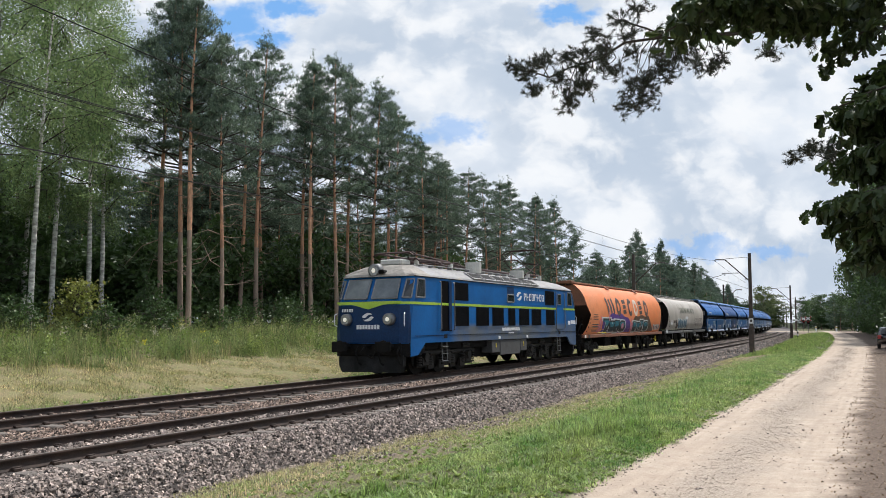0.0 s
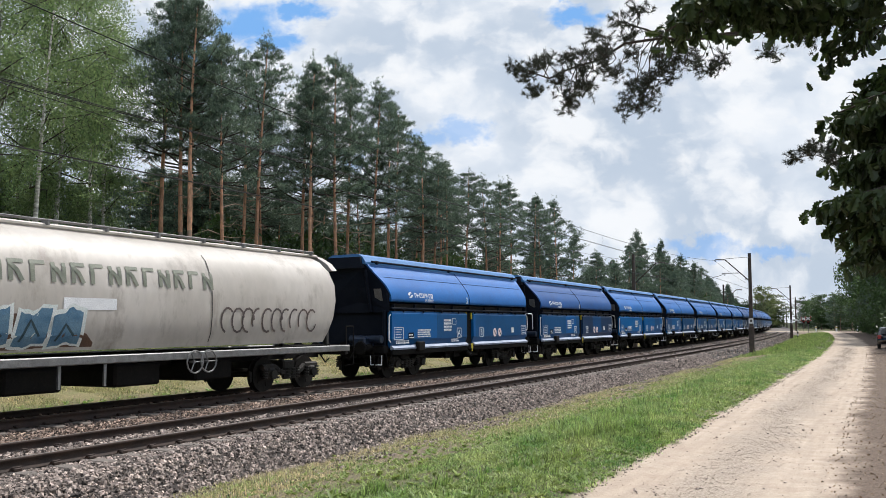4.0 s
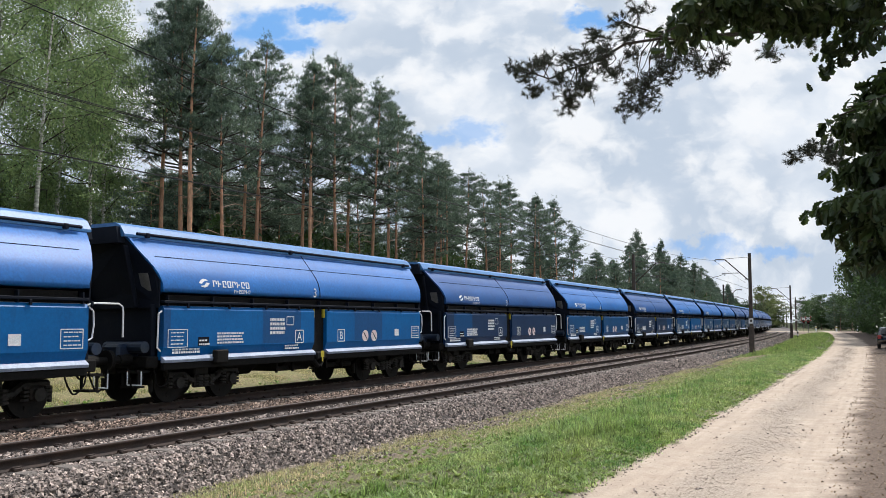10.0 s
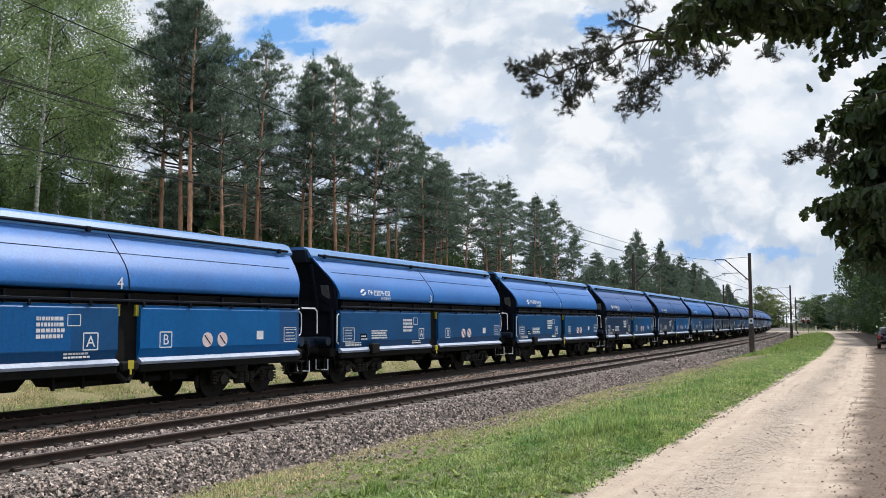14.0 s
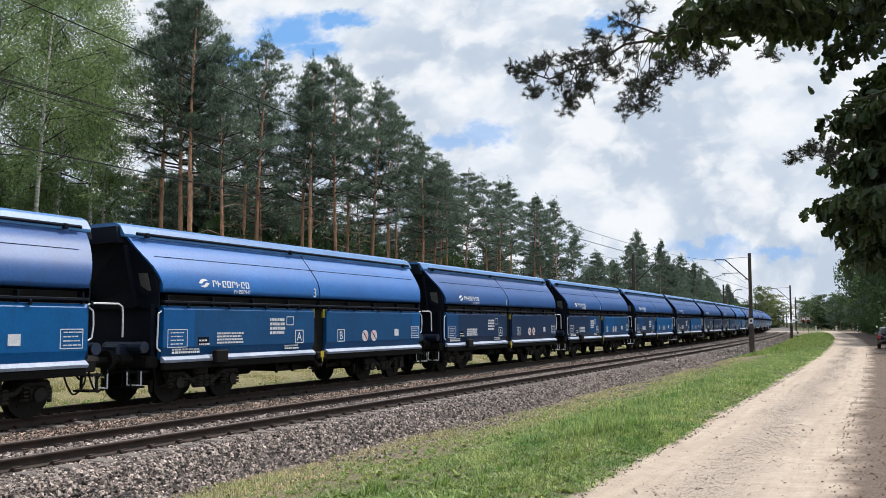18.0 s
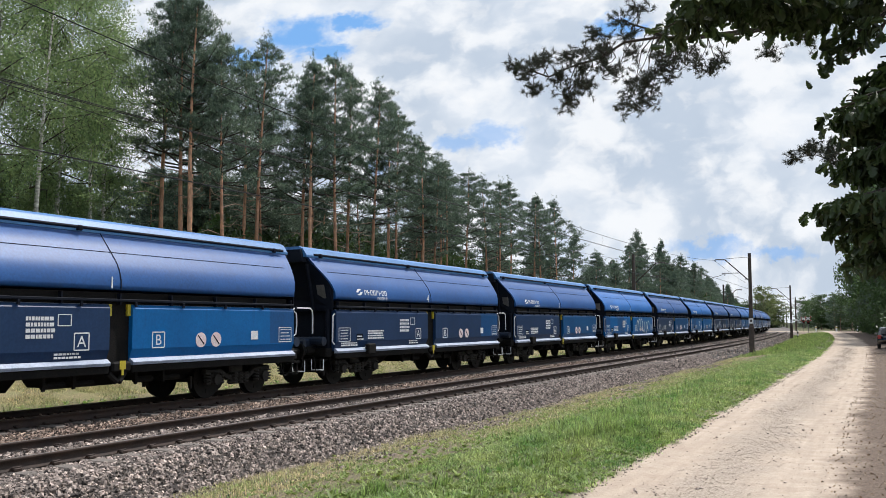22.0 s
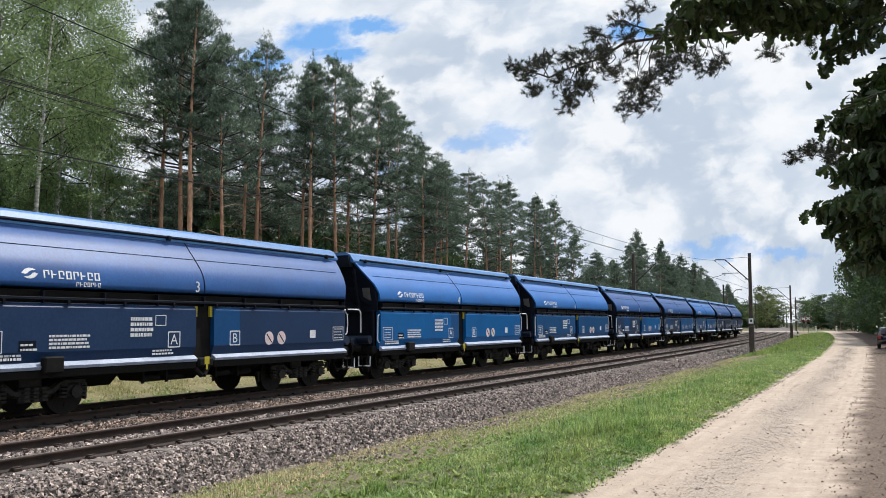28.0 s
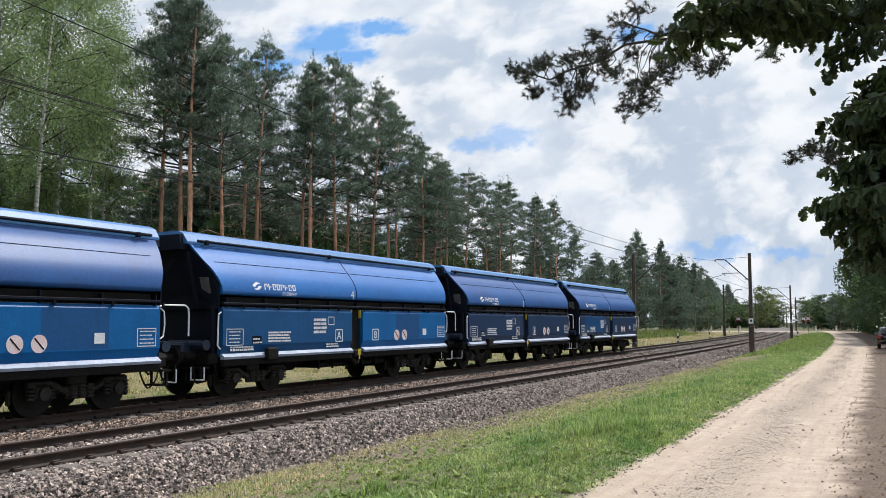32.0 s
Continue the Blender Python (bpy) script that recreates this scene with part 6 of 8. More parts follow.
    bm = stack([(3.476, 1.526, 8.06, 8.73), (3.565, 1.476, 8.01, 8.65), (3.725, 1.226, 7.71, 8.36), (3.865, 0.956, 7.21, 7.91), (3.978, 0.605, 6.61, 7.21)])
    bmesh.ops.bisect_plane(bm, geom=bm.verts[:] + bm.edges[:] + bm.faces[:], plane_co=(0, -7.0, 3.5), plane_no=(0, 1, 0.35), clear_outer=True)
    part("cab_roof", bm, M_DOME, w, "sooty beige cab roof")
    for sx in (-1, 1):
        bm = B()
        box(bm, (sx * 1.505, 0, 2.535), (0.014, 17.0, 0.09))
        part("side_stripe", bm, M_LIME, w, "lime green side stripe")
        bm = B()
        box(bm, (sx * 1.5, 0, 3.475), (0.06, 16.3, 0.03))
        part("gutter", bm, M_BLACK, w)
        bm = B()
        box(bm, (sx * 1.49, 0.3, 1.4), (0.03, 17.4, 0.014))
        part("body_seam", bm, M_BLACK, w)
    # road side: grilles, windows, doors
    for y0, y1 in ((-5.06, -3.87), (-3.18, -1.98), (-1.61, -0.45), (0.09, 0.83), (1.32, 2.5), (2.85, 4.04), (4.74, 5.88)):
        grille(w, y0, y1, 1.73, 2.47)
    for y0, y1 in ((-5.1, -3.9), (4.64, 5.86)):
        grille(w, y0, y1, 2.7, 3.38)
    for y0, y1 in ((-4.4, 4.4),):
        grille(w, y0, y1, 1.8, 2.4, x=-1.53, n=40)
    window_on(w, [(1.503, 0.0, 2.74), (1.503, 0.74, 2.74), (1.503, 0.74, 3.06), (1.503, 0.0, 3.06)], 0.012)
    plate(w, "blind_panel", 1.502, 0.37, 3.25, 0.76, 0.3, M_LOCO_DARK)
    bm = B()
    box(bm, (1.5, -5.76, 2.47), (0.02, 0.84, 1.84))
    d1 = part("doorway", bm, M_VOID, w, "open cab doorway, dark inside")
    bm = B()
    box(bm, (1.52, -5.5, 2.47), (0.04, 0.22, 1.8), 0.01)
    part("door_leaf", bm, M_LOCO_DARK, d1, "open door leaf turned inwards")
    for y in (-6.3, -5.22):
        bm = B()
        tube(bm, [(1.5, y, 1.58), (1.57, y, 1.62), (1.57, y, 3.32), (1.5, y, 3.36)], 0.022, 7)
        part("door_rail", bm, M_STEEL, w, "pale vertical handrail")
    bm = B()
    box(bm, (1.51, 6.6, 2.46), (0.03, 0.9, 1.84), 0.01)
    d2 = part("cab_door", bm, M_LOCO, w, "closed blue cab door")
    window_on(d2, [(1.53, 6.35, 2.75), (1.53, 6.8, 2.75), (1.53, 6.8, 3.25), (1.53, 6.35, 3.25)], 0.012)
    for y in (6.08, 7.12):
        bm = B()
        tube(bm, [(1.5, y, 1.58), (1.55, y, 1.62), (1.55, y, 3.3), (1.5, y, 3.34)], 0.018, 7)
        part("door_rail", bm, M_STEEL, w)
    for y in (-5.85, 6.6):
        bm = B()
        for dy in (-0.2, 0.2):
            tube(bm, [(1.44, y + dy, 1.2), (1.46, y + dy, 0.45)], 0.016, 5)
        for z in (0.46, 0.72, 0.98):
            box(bm, (1.46, y, z), (0.08, 0.42, 0.02))
        part("step_ladder", bm, M_STEEL, w)
        plate(w, "step_hole", 1.5, y, 1.36, 0.26, 0.14, M_GRILLE)
    swirl(w, 1.503, 1.36, 3.03, 0.3, M_WHITE)
    wordmark(w, "brand_lettering", 1.504, 3.18, 3.01, 2.6, 0.32, 8, M_WHITE)
    bars(w, "number_mark", 1.504, 0.4, 1.58, 2.0, 1, M_WHITE, 0.13, 0.2, 8, "vehicle number as plain bars")
    bars(w, "small_lettering", 1.504, 0.35, 1.42, 0.5, 1, M_WHITE, 0.05, 0.2, 9)
    bars(w, "number_mark", 1.504, 8.3, 1.88, 0.8, 1, M_WHITE, 0.19, 0.2, 10, "running number as plain bars")
    plate(w, "white_label", 1.502, 7.65, 1.85, 0.34, 0.2, M_WHITE)
    for y in (-0.9, 2.25):
        plate(w, "white_label", 1.502, y, 1.24, 0.2, 0.12, M_WHITE)
    # roof vents along the shoulder
    for y0, y1 in ((-3.39, -2.27), (-2.17, -1.14), (-1.06, -0.06), (0.02, 0.92), (1.02, 1.92), (2.0, 2.86), (2.94, 3.82)):
        a, b = Vector((1.505, 0, 3.585)), Vector((1.06, 0, 3.86))
        g = quad_plate(w, "roof_vent", [(a.x, y0, a.z), (a.x, y1, a.z), (b.x, y1, b.z), (b.x, y0, b.z)], M_ROOF, "roof vent in a white frame", 0.02)
        a, b, y0, y1 = a.lerp(b, 0.14), a.lerp(b, 0.88), y0 + 0.07, y1 - 0.07
        quad_plate(g, "vent_recess", [(a.x, y0, a.z), (a.x, y1, a.z), (b.x, y1, b.z), (b.x, y0, b.z)], M_GRILLE, "dark slatted opening", 0.026)
        bm = B()
        for k in range(7):
            c = a.lerp(b, (k + 0.5) / 7)
            box(bm, (c.x + 0.015, (y0 + y1) / 2, c.z + 0.02), (0.02, y1 - y0, 0.014))
        tagged(part("slat", bm, M_STEEL, g), kind="stuff")
    for y, h in ((-2.0, 0.36), (2.7, 0.28)):
        bm = B()
        cyl(bm, (0.85, y, 3.9), (0.85, y, 3.98 + h), 0.33, 20)
        part("roof_pot", bm, M_CREAM, w, "cream cylindrical roof unit", flat=True)
    bm = B()
    box(bm, (0.1, -7.1, 4.05), (0.9, 0.7, 0.22), 0.05)
    part("roof_box", bm, M_CREAM, w)
    bm = B()
    for x in (0.75, 0.9):
        tube(bm, [(x, -6.9, 3.96), (x, -3, 4.02), (x, 5.5, 4.0)], 0.016, 5)
    for i in range(16):
        box(bm, (0.83, -6.5 + i * 0.78, 3.97), (0.2, 0.06, 0.09), 0.01)
    part("roof_walk_rail", bm, M_STEEL, w)
    for y in (-6.4, -3.6, 4.7, 6.3):
        for x in (-0.55, 0.6):
            bm = B()
            cyl(bm, (x, y, 3.9), (x, y, 4.2), 0.1, 10)
            part("insulator", bm, M_CREAM, w)
    # folded front collector
    bm = B()
    for x in (-0.6, 0.6):
        tube(bm, [(x, -7.0, 4.22), (x * 0.6, -3.2, 4.3), (x, -7.1, 4.4)], 0.035, 6)
        tube(bm, [(x, -6.6, 4.2), (x, -3.0, 4.2)], 0.04, 6)
    for y, z in ((-7.1, 4.4), (-6.9, 4.44), (-6.6, 4.22), (-3.2, 4.26), (-4.9, 4.2)):
        tube(bm, [(-0.85, y, z - 0.1), (-0.7, y, z), (0.7, y, z), (0.85, y, z - 0.1)], 0.03, 6)
    part("front_pantograph", bm, M_PANTO, w, "folded dark red current collector")
    bm = B()
    box(bm, (0, 5.5, 4.2), (1.2, 0.09, 0.09), 0.02)
    for x in (-0.55, 0.55):
        box(bm, (x, 5.5, 4.2), (0.08, 2.0, 0.08), 0.02)
    rear = part("rear_pantograph", bm, M_PANTO, w, "raised current collector on the wire")
    for x in (-0.55, 0.55):
        for ends in ([(x, 6.2, 4.22), (x * 0.6, 4.0, 4.85), (x, 5.6, 5.4)], [(x, 4.7, 4.22), (x * 0.6, 6.9, 4.85), (x, 5.3, 5.4)]):
            mesh_obj("arm", *sweep(ends, 0.03, 6), M_PANTO, rear)
    for y in (5.25, 5.65):
        mesh_obj("contact_strip", *sweep([(-0.95, y, 5.28), (-0.7, y, 5.44), (0.7, y, 5.44), (0.95, y, 5.28)], 0.025, 6), M_PANTO, rear)
    for y in (4.0, 6.9):
        mesh_obj("cross_bar", *sweep([(-0.4, y, 4.85), (0.4, y, 4.85)], 0.025, 6), M_PANTO, rear)
    bm = B()
    tube(bm, [(0.25, -3.0, 4.22), (0.25, 4.4, 4.16)], 0.05, 8)
    tube(bm, [(-0.35, -3.0, 4.26), (-0.35, 4.4, 4.2)], 0.04, 8)
    part("roof_cable", bm, M_PANTO, w, "red oxide roof busbar")
    # under the floor
    for y0, y1, z0, col, lab in ((-1.55, -0.75, 0.62, M_BOXGREY, ""), (-0.7, 1.5, 0.5, M_BOXGREY, "large grey equipment box"), (1.55, 2.3, 0.62, M_BOXGREY, "")):
        bm = B()
        box(bm, (1.2, (y0 + y1) / 2, (1.12 + z0) / 2), (0.5, y1 - y0, 1.12 - z0), 0.02)
        bx = part("equipment_box", bm, col, w, lab)
        if not lab:
            plate(bx, "warning_label", 1.451, (y0 + y1) / 2, 0.92, 0.1, 0.18, M_YELLOW_P)
    bm = B()
    box(bm, (0, 0, 1.02), (2.4, 17.4, 0.26))
    box(bm, (0, 0.3, 0.72), (1.8, 5.0, 0.5))
    part("underframe", bm, M_BLACK, w)
    for yb in (-5.15, 5.15):
        bg = B()
        for sx in (-1, 1):
            box(bg, (sx * 1.08, 0, 0.78), (0.14, 5.1, 0.2), 0.04)
            box(bg, (sx * 0.98, 0, 0.6), (0.05, 4.7, 0.5), 0.02)
            for k in (-1.3, -0.45, 0.45, 1.3):
                extrude(bg, [(sx * 1.12, 0.2), (sx * 1.2, 0.2), (sx * 1.2, 0.5), (sx * 1.12, 0.5)], k - 0.2, k + 0.2)
            for k in (-1, 0, 1):
                y = k * 1.75
                extrude(bg, [(sx * 1.02, 0.34), (sx * 1.24, 0.34), (sx * 1.24, 0.6), (sx * 1.02, 0.6)], y - 0.25, y + 0.25)
                box(bg, (sx * 1.1, y, 0.3), (0.12, 1.05, 0.06), 0.02)
                cyl(bg, (sx * 1.1, y, 0.62), (sx * 1.3, y, 0.62), 0.17, 12)
                for dy in (-0.42, 0.42):
                    for q in range(4):
                        cyl(bg, (sx * 1.16, y + dy, 0.34 + q * 0.09), (sx * 1.16, y + dy, 0.39 + q * 0.09), 0.12, 9)
                    box(bg, (sx * 1.16, y + dy, 0.74), (0.2, 0.2, 0.07), 0.02)
            cyl(bg, (sx * 1.2, -0.7, 0.98), (sx * 1.2, -0.1, 0.98), 0.1, 8)
            cyl(bg, (sx * 1.2, 1.2, 0.98), (sx * 1.2, 1.8, 0.98), 0.1, 8)
            cyl(bg, (sx * 1.2, -2.5, 0.95), (sx * 1.2, -1.9, 0.95), 0.1, 8)
        bo = part("bogie", bg, M_BOGIE, w, "three-axle bogie with coil springs", at=(0, yb, 0))
        for k in (-1, 0, 1):
            bw = B()
            for sx in (-1, 1):
                cyl(bw, (sx * 0.69, 0, 0), (sx * 0.83, 0, 0), 0.62, 26)
                cyl(bw, (sx * 0.83, 0, 0), (sx * 0.92, 0, 0), 0.2, 10)
                for q in range(6):
                    a = q * 1.047
                    cyl(bw, (sx * 0.825, 0.4 * math.cos(a), 0.4 * math.sin(a)), (sx * 0.845, 0.4 * math.cos(a), 0.4 * math.sin(a)), 0.08, 6)
            cyl(bw, (-0.9, 0, 0), (0.9, 0, 0), 0.1, 8)
            part("wheelset", bw, M_WHEEL, bo, at=(0, k * 1.75, 0.625))
    return w


LOCO = make_loco()
# the front end is a little shorter than the rear one
for o in LOCO.children_recursive:
    if o.type == "MESH" and o.parent.name.split(".")[0] != "bogie" and o.name.split(".")[0] not in ("bogie", "side_grille", "roof_vent", "vent_recess", "slat"):
        for v in o.data.vertices:
            v.co.y += float(np.interp(v.co.y, [-9.0, -8.35, -8.15, 6.9, 7.3], [0.32, 0.24, 0.0, 0.0, 0.45]))

# ---- two tall grain hoppers behind the locomotive ----
M_ORANGE = surf("faded_orange_paint", (0.80, 0.215, 0.055), (0.76, 0.265, 0.11), 0.35, 0.5, 0, 0.04, 12, dirt=(0.58, 0.20, 0.08), mottle=0.25, spec=0.6)
M_ORANGE_D = surf("rusty_orange_steel", (0.26, 0.10, 0.05), (0.17, 0.075, 0.045), 1.6, 0.75, 0, 0.3, 20)
M_BROWN = surf("brown_dark_interior", (0.05, 0.026, 0.018), (0.035, 0.02, 0.016), 2, 0.8)
M_GREIGE = surf("weathered_cream_paint", (0.56, 0.52, 0.475), (0.42, 0.385, 0.34), 0.5, 0.5, 0, 0.04, 6, dirt=(0.25, 0.215, 0.18), stretch=(1, 0.8, 0.35), mottle=0.25, spec=0.6)
M_GREY_D = surf("dark_soot_grey", (0.03, 0.03, 0.03), (0.05, 0.047, 0.043), 2, 0.75)
M_CHAR = surf("charcoal_lettering", (0.075, 0.06, 0.06), (0.12, 0.085, 0.075), 1.5, 0.6)
M_PALE = surf("pale_lettering", (0.75, 0.66, 0.58), (0.68, 0.55, 0.46), 2, 0.5)
M_PURPLE = surf("purple_spray", (0.085, 0.03, 0.21), (0.11, 0.05, 0.26), 2, 0.5)
M_TEAL = surf("teal_spray", (0.012, 0.13, 0.17), (0.03, 0.24, 0.31), 3, 0.5)
M_INK = surf("black_spray", (0.010, 0.012, 0.014), (0.012, 0.035, 0.045), 1.3, 0.5)
M_TEAL_D = surf("dark_teal_spray", (0.012, 0.03, 0.045), (0.02, 0.06, 0.075), 3, 0.5)
M_ROSE = surf("rose_spray", (0.62, 0.22, 0.25), (0.55, 0.17, 0.24), 3, 0.5)
M_UMBER = surf("umber_spray", (0.085, 0.045, 0.028), (0.12, 0.06, 0.035), 2, 0.5)
M_SPRAYWHITE = surf("white_spray", (0.7, 0.72, 0.7), (0.55, 0.62, 0.6), 3, 0.5)
M_SPRAYBLUE = surf("blue_spray", (0.05, 0.14, 0.24), (0.12, 0.22, 0.3), 3, 0.5)
M_GREENGREY = surf("faded_green_lettering", (0.16, 0.18, 0.14), (0.22, 0.23, 0.18), 2, 0.6)


def shell(w, prof, ys, ye, material, dark, lab):
    """Rounded hopper body. prof: (x, z) up one side; ys: ends of the side sheets, ye: ends of the end walls, per level."""
    bm = B()
    rows = {}
    for sx in (1, -1):
        for i, (x, z) in enumerate(prof):
            rows[sx, i] = [bm.verts.new((sx * x, ys[i][0] + (ys[i][1] - ys[i][0]) * k / 12, z)) for k in range(13)]
        for i in range(len(prof) - 1):
            for k in range(12):
                bm.faces.new((rows[sx, i][k], rows[sx, i][k + 1], rows[sx, i + 1][k + 1], rows[sx, i + 1][k]))
    t = len(prof) - 1
    for k in range(12):
        bm.faces.new((rows[1, t][k], rows[1, t][k + 1], rows[-1, t][k + 1], rows[-1, t][k]))
    part("body", bm, material, w, lab, flat=False)
    for e in (0, 1):
        bm = B()
        q = [(bm.verts.new((x - 0.01, ye[i][e], z)), bm.verts.new((-x + 0.01, ye[i][e], z))) for i, (x, z) in enumerate(prof)]
        for a, b in zip(q[:-1], q[1:]):
            bm.faces.new((a[0], a[1], b[1], b[0]))
        # darker material puts the recess's shade into the end wall colour
        part("end_wall", bm, dark, w, "sloping end wall, darkened for recess shade")


def on_shell(prof, z):
    return float(np.interp(z, [b for _, b in prof], [a for a, _ in prof]))


def spray(w, name, prof, y0, y1, lo, hi, material, lift=0.006, label="", n=24, skew=0.0):
    """A patch of paint on the curved side between two wavy edges lo(u) and hi(u), u from 0 to 1."""
    bm = B()
    rows = []
    for j in range(7):
        row = []
        for i in range(n + 1):
            u = i / n
            z = lo(u) + (hi(u) - lo(u)) * j / 6
            row.append(bm.verts.new((on_shell(prof, z) + lift, y0 + (y1 - y0) * u + skew * (z - lo(u)), z)))
        rows.append(row)
    for a, b in zip(rows[:-1], rows[1:]):
        for i in range(n):
            bm.faces.new((a[i], a[i + 1], b[i + 1], b[i]))
    return part(name, bm, material, w, label)


def stroke(w, name, prof, pts, width, material, lift=0.008, label=""):
    """A painted line along points (y, z) on the curved side."""
    fine = []
    for (y0, z0), (y1, z1) in zip(pts[:-1], pts[1:]):
        k = max(1, int(math.hypot(y1 - y0, z1 - z0) / 0.07))
        fine += [(y0 + (y1 - y0) * i / k, z0 + (z1 - z0) * i / k) for i in range(k)]
    fine.append(pts[-1])
    bm = B()
    rows = []
    for i, (y, z) in enumerate(fine):
        ya, za = fine[max(i - 1, 0)]
        yb, zb = fine[min(i + 1, len(fine) - 1)]
        d = Vector((yb - ya, zb - za))
        nn = Vector((-d.y, d.x)).normalized() * width / 2
        row = []
        for q in (-1, -0.5, 0, 0.5, 1):
            yy, zz = y + nn.x * q, z + nn.y * q
            row.append(bm.verts.new((on_shell(prof, zz) + lift + 0.006, yy, zz)))
        rows.append(row)
    for a, b in zip(rows[:-1], rows[1:]):
        for i in range(4):
            bm.faces.new((a[i], a[i + 1], b[i + 1], b[i]))
    return part(name, bm, material, w, label)


def blot(w, name, prof, pts, material, lift=0.01, label=""):
    """A filled outline of (y, z) corners, cut fine and laid on the curved side."""
    bm = B()
    bm.faces.new([bm.verts.new((0, y, z)) for y, z in pts])
    bmesh.ops.triangulate(bm, faces=bm.faces[:])
    bmesh.ops.subdivide_edges(bm, edges=bm.edges[:], cuts=4, use_grid_fill=True)
    for v in bm.verts:
        v.co.x = on_shell(prof, v.co.z) + lift
    bmesh.ops.recalc_face_normals(bm, faces=bm.faces[:])
    if sum(f.normal.x for f in bm.faces) < 0:
        bmesh.ops.reverse_faces(bm, faces=bm.faces[:])
    return part(name, bm, material, w, label)


def ring_pts(y, z, ry, rz, a0=0, a1=360, n=18):
    return [(y + ry * math.cos(radians(a0 + (a1 - a0) * k / n)), z + rz * math.sin(radians(a0 + (a1 - a0) * k / n))) for k in range(n + 1)]


def running_gear(w, half, beam_m, ylen):
    for sx in (-1, 1):
        bm = B()
        box(bm, (sx * 1.4, 0, 1.1), (0.16, ylen, 0.18), 0.02)
        part("sole_bar", bm, beam_m, w)
    bm = B()
    box(bm, (0, 0, 1.0), (0.6, ylen, 0.36))
    for d in (-1, 1):
        box(bm, (0, d * ylen / 2, 1.05), (2.7, 0.18, 0.3), 0.02)
        box(bm, (0, d * (half + 0.9), 1.3), (0.1, 0.1, 1.9))
        for x in (-0.9, 0.9):
            cyl(bm, (x, d * 8.9, 1.2), (x, d * 7.3, 2.7), 0.05, 6)
        cyl(bm, (-0.4, d * 7.7, 1.5), (0.5, d * 7.7, 1.5), 0.22, 12)
    for y in (-3.6, -1.2, 1.4, 3.8):
        box(bm, (0.2, y, 0.72), (1.8, 1.3, 0.5), 0.05)
    part("underframe", bm, M_BLACK, w)
    for y in (-half, half):
        bogie(w, y)
    for d in (-1, 1):
        buffers(w, d * (ylen / 2 + 0.6))
        bm = B()
        tube(bm, [(1.4, d * (ylen / 2 - 0.1), 1.2), (1.4, d * (ylen / 2 - 0.1), 1.75), (1.4, d * (ylen / 2 + 0.3), 1.75), (1.4, d * (ylen / 2 + 0.3), 0.6), (1.1, d * (ylen / 2 + 0.3), 0.55)], 0.018, 6)
        part("handrail", bm, M_BLACK, w)


def hand_wheel(w, y, z, r, material):
    bm = B()
    P = [(1.56, y + r * math.cos(k * 0.5236), z + r * math.sin(k * 0.5236)) for k in range(13)]
    tube(bm, P, 0.02, 6)
    for k in range(3):
        tube(bm, [(1.54, y, z), P[k * 4]], 0.015, 5)
    cyl(bm, (1.4, y, z), (1.56, y, z), 0.03, 8)
    part("hand_wheel", bm, material, w)


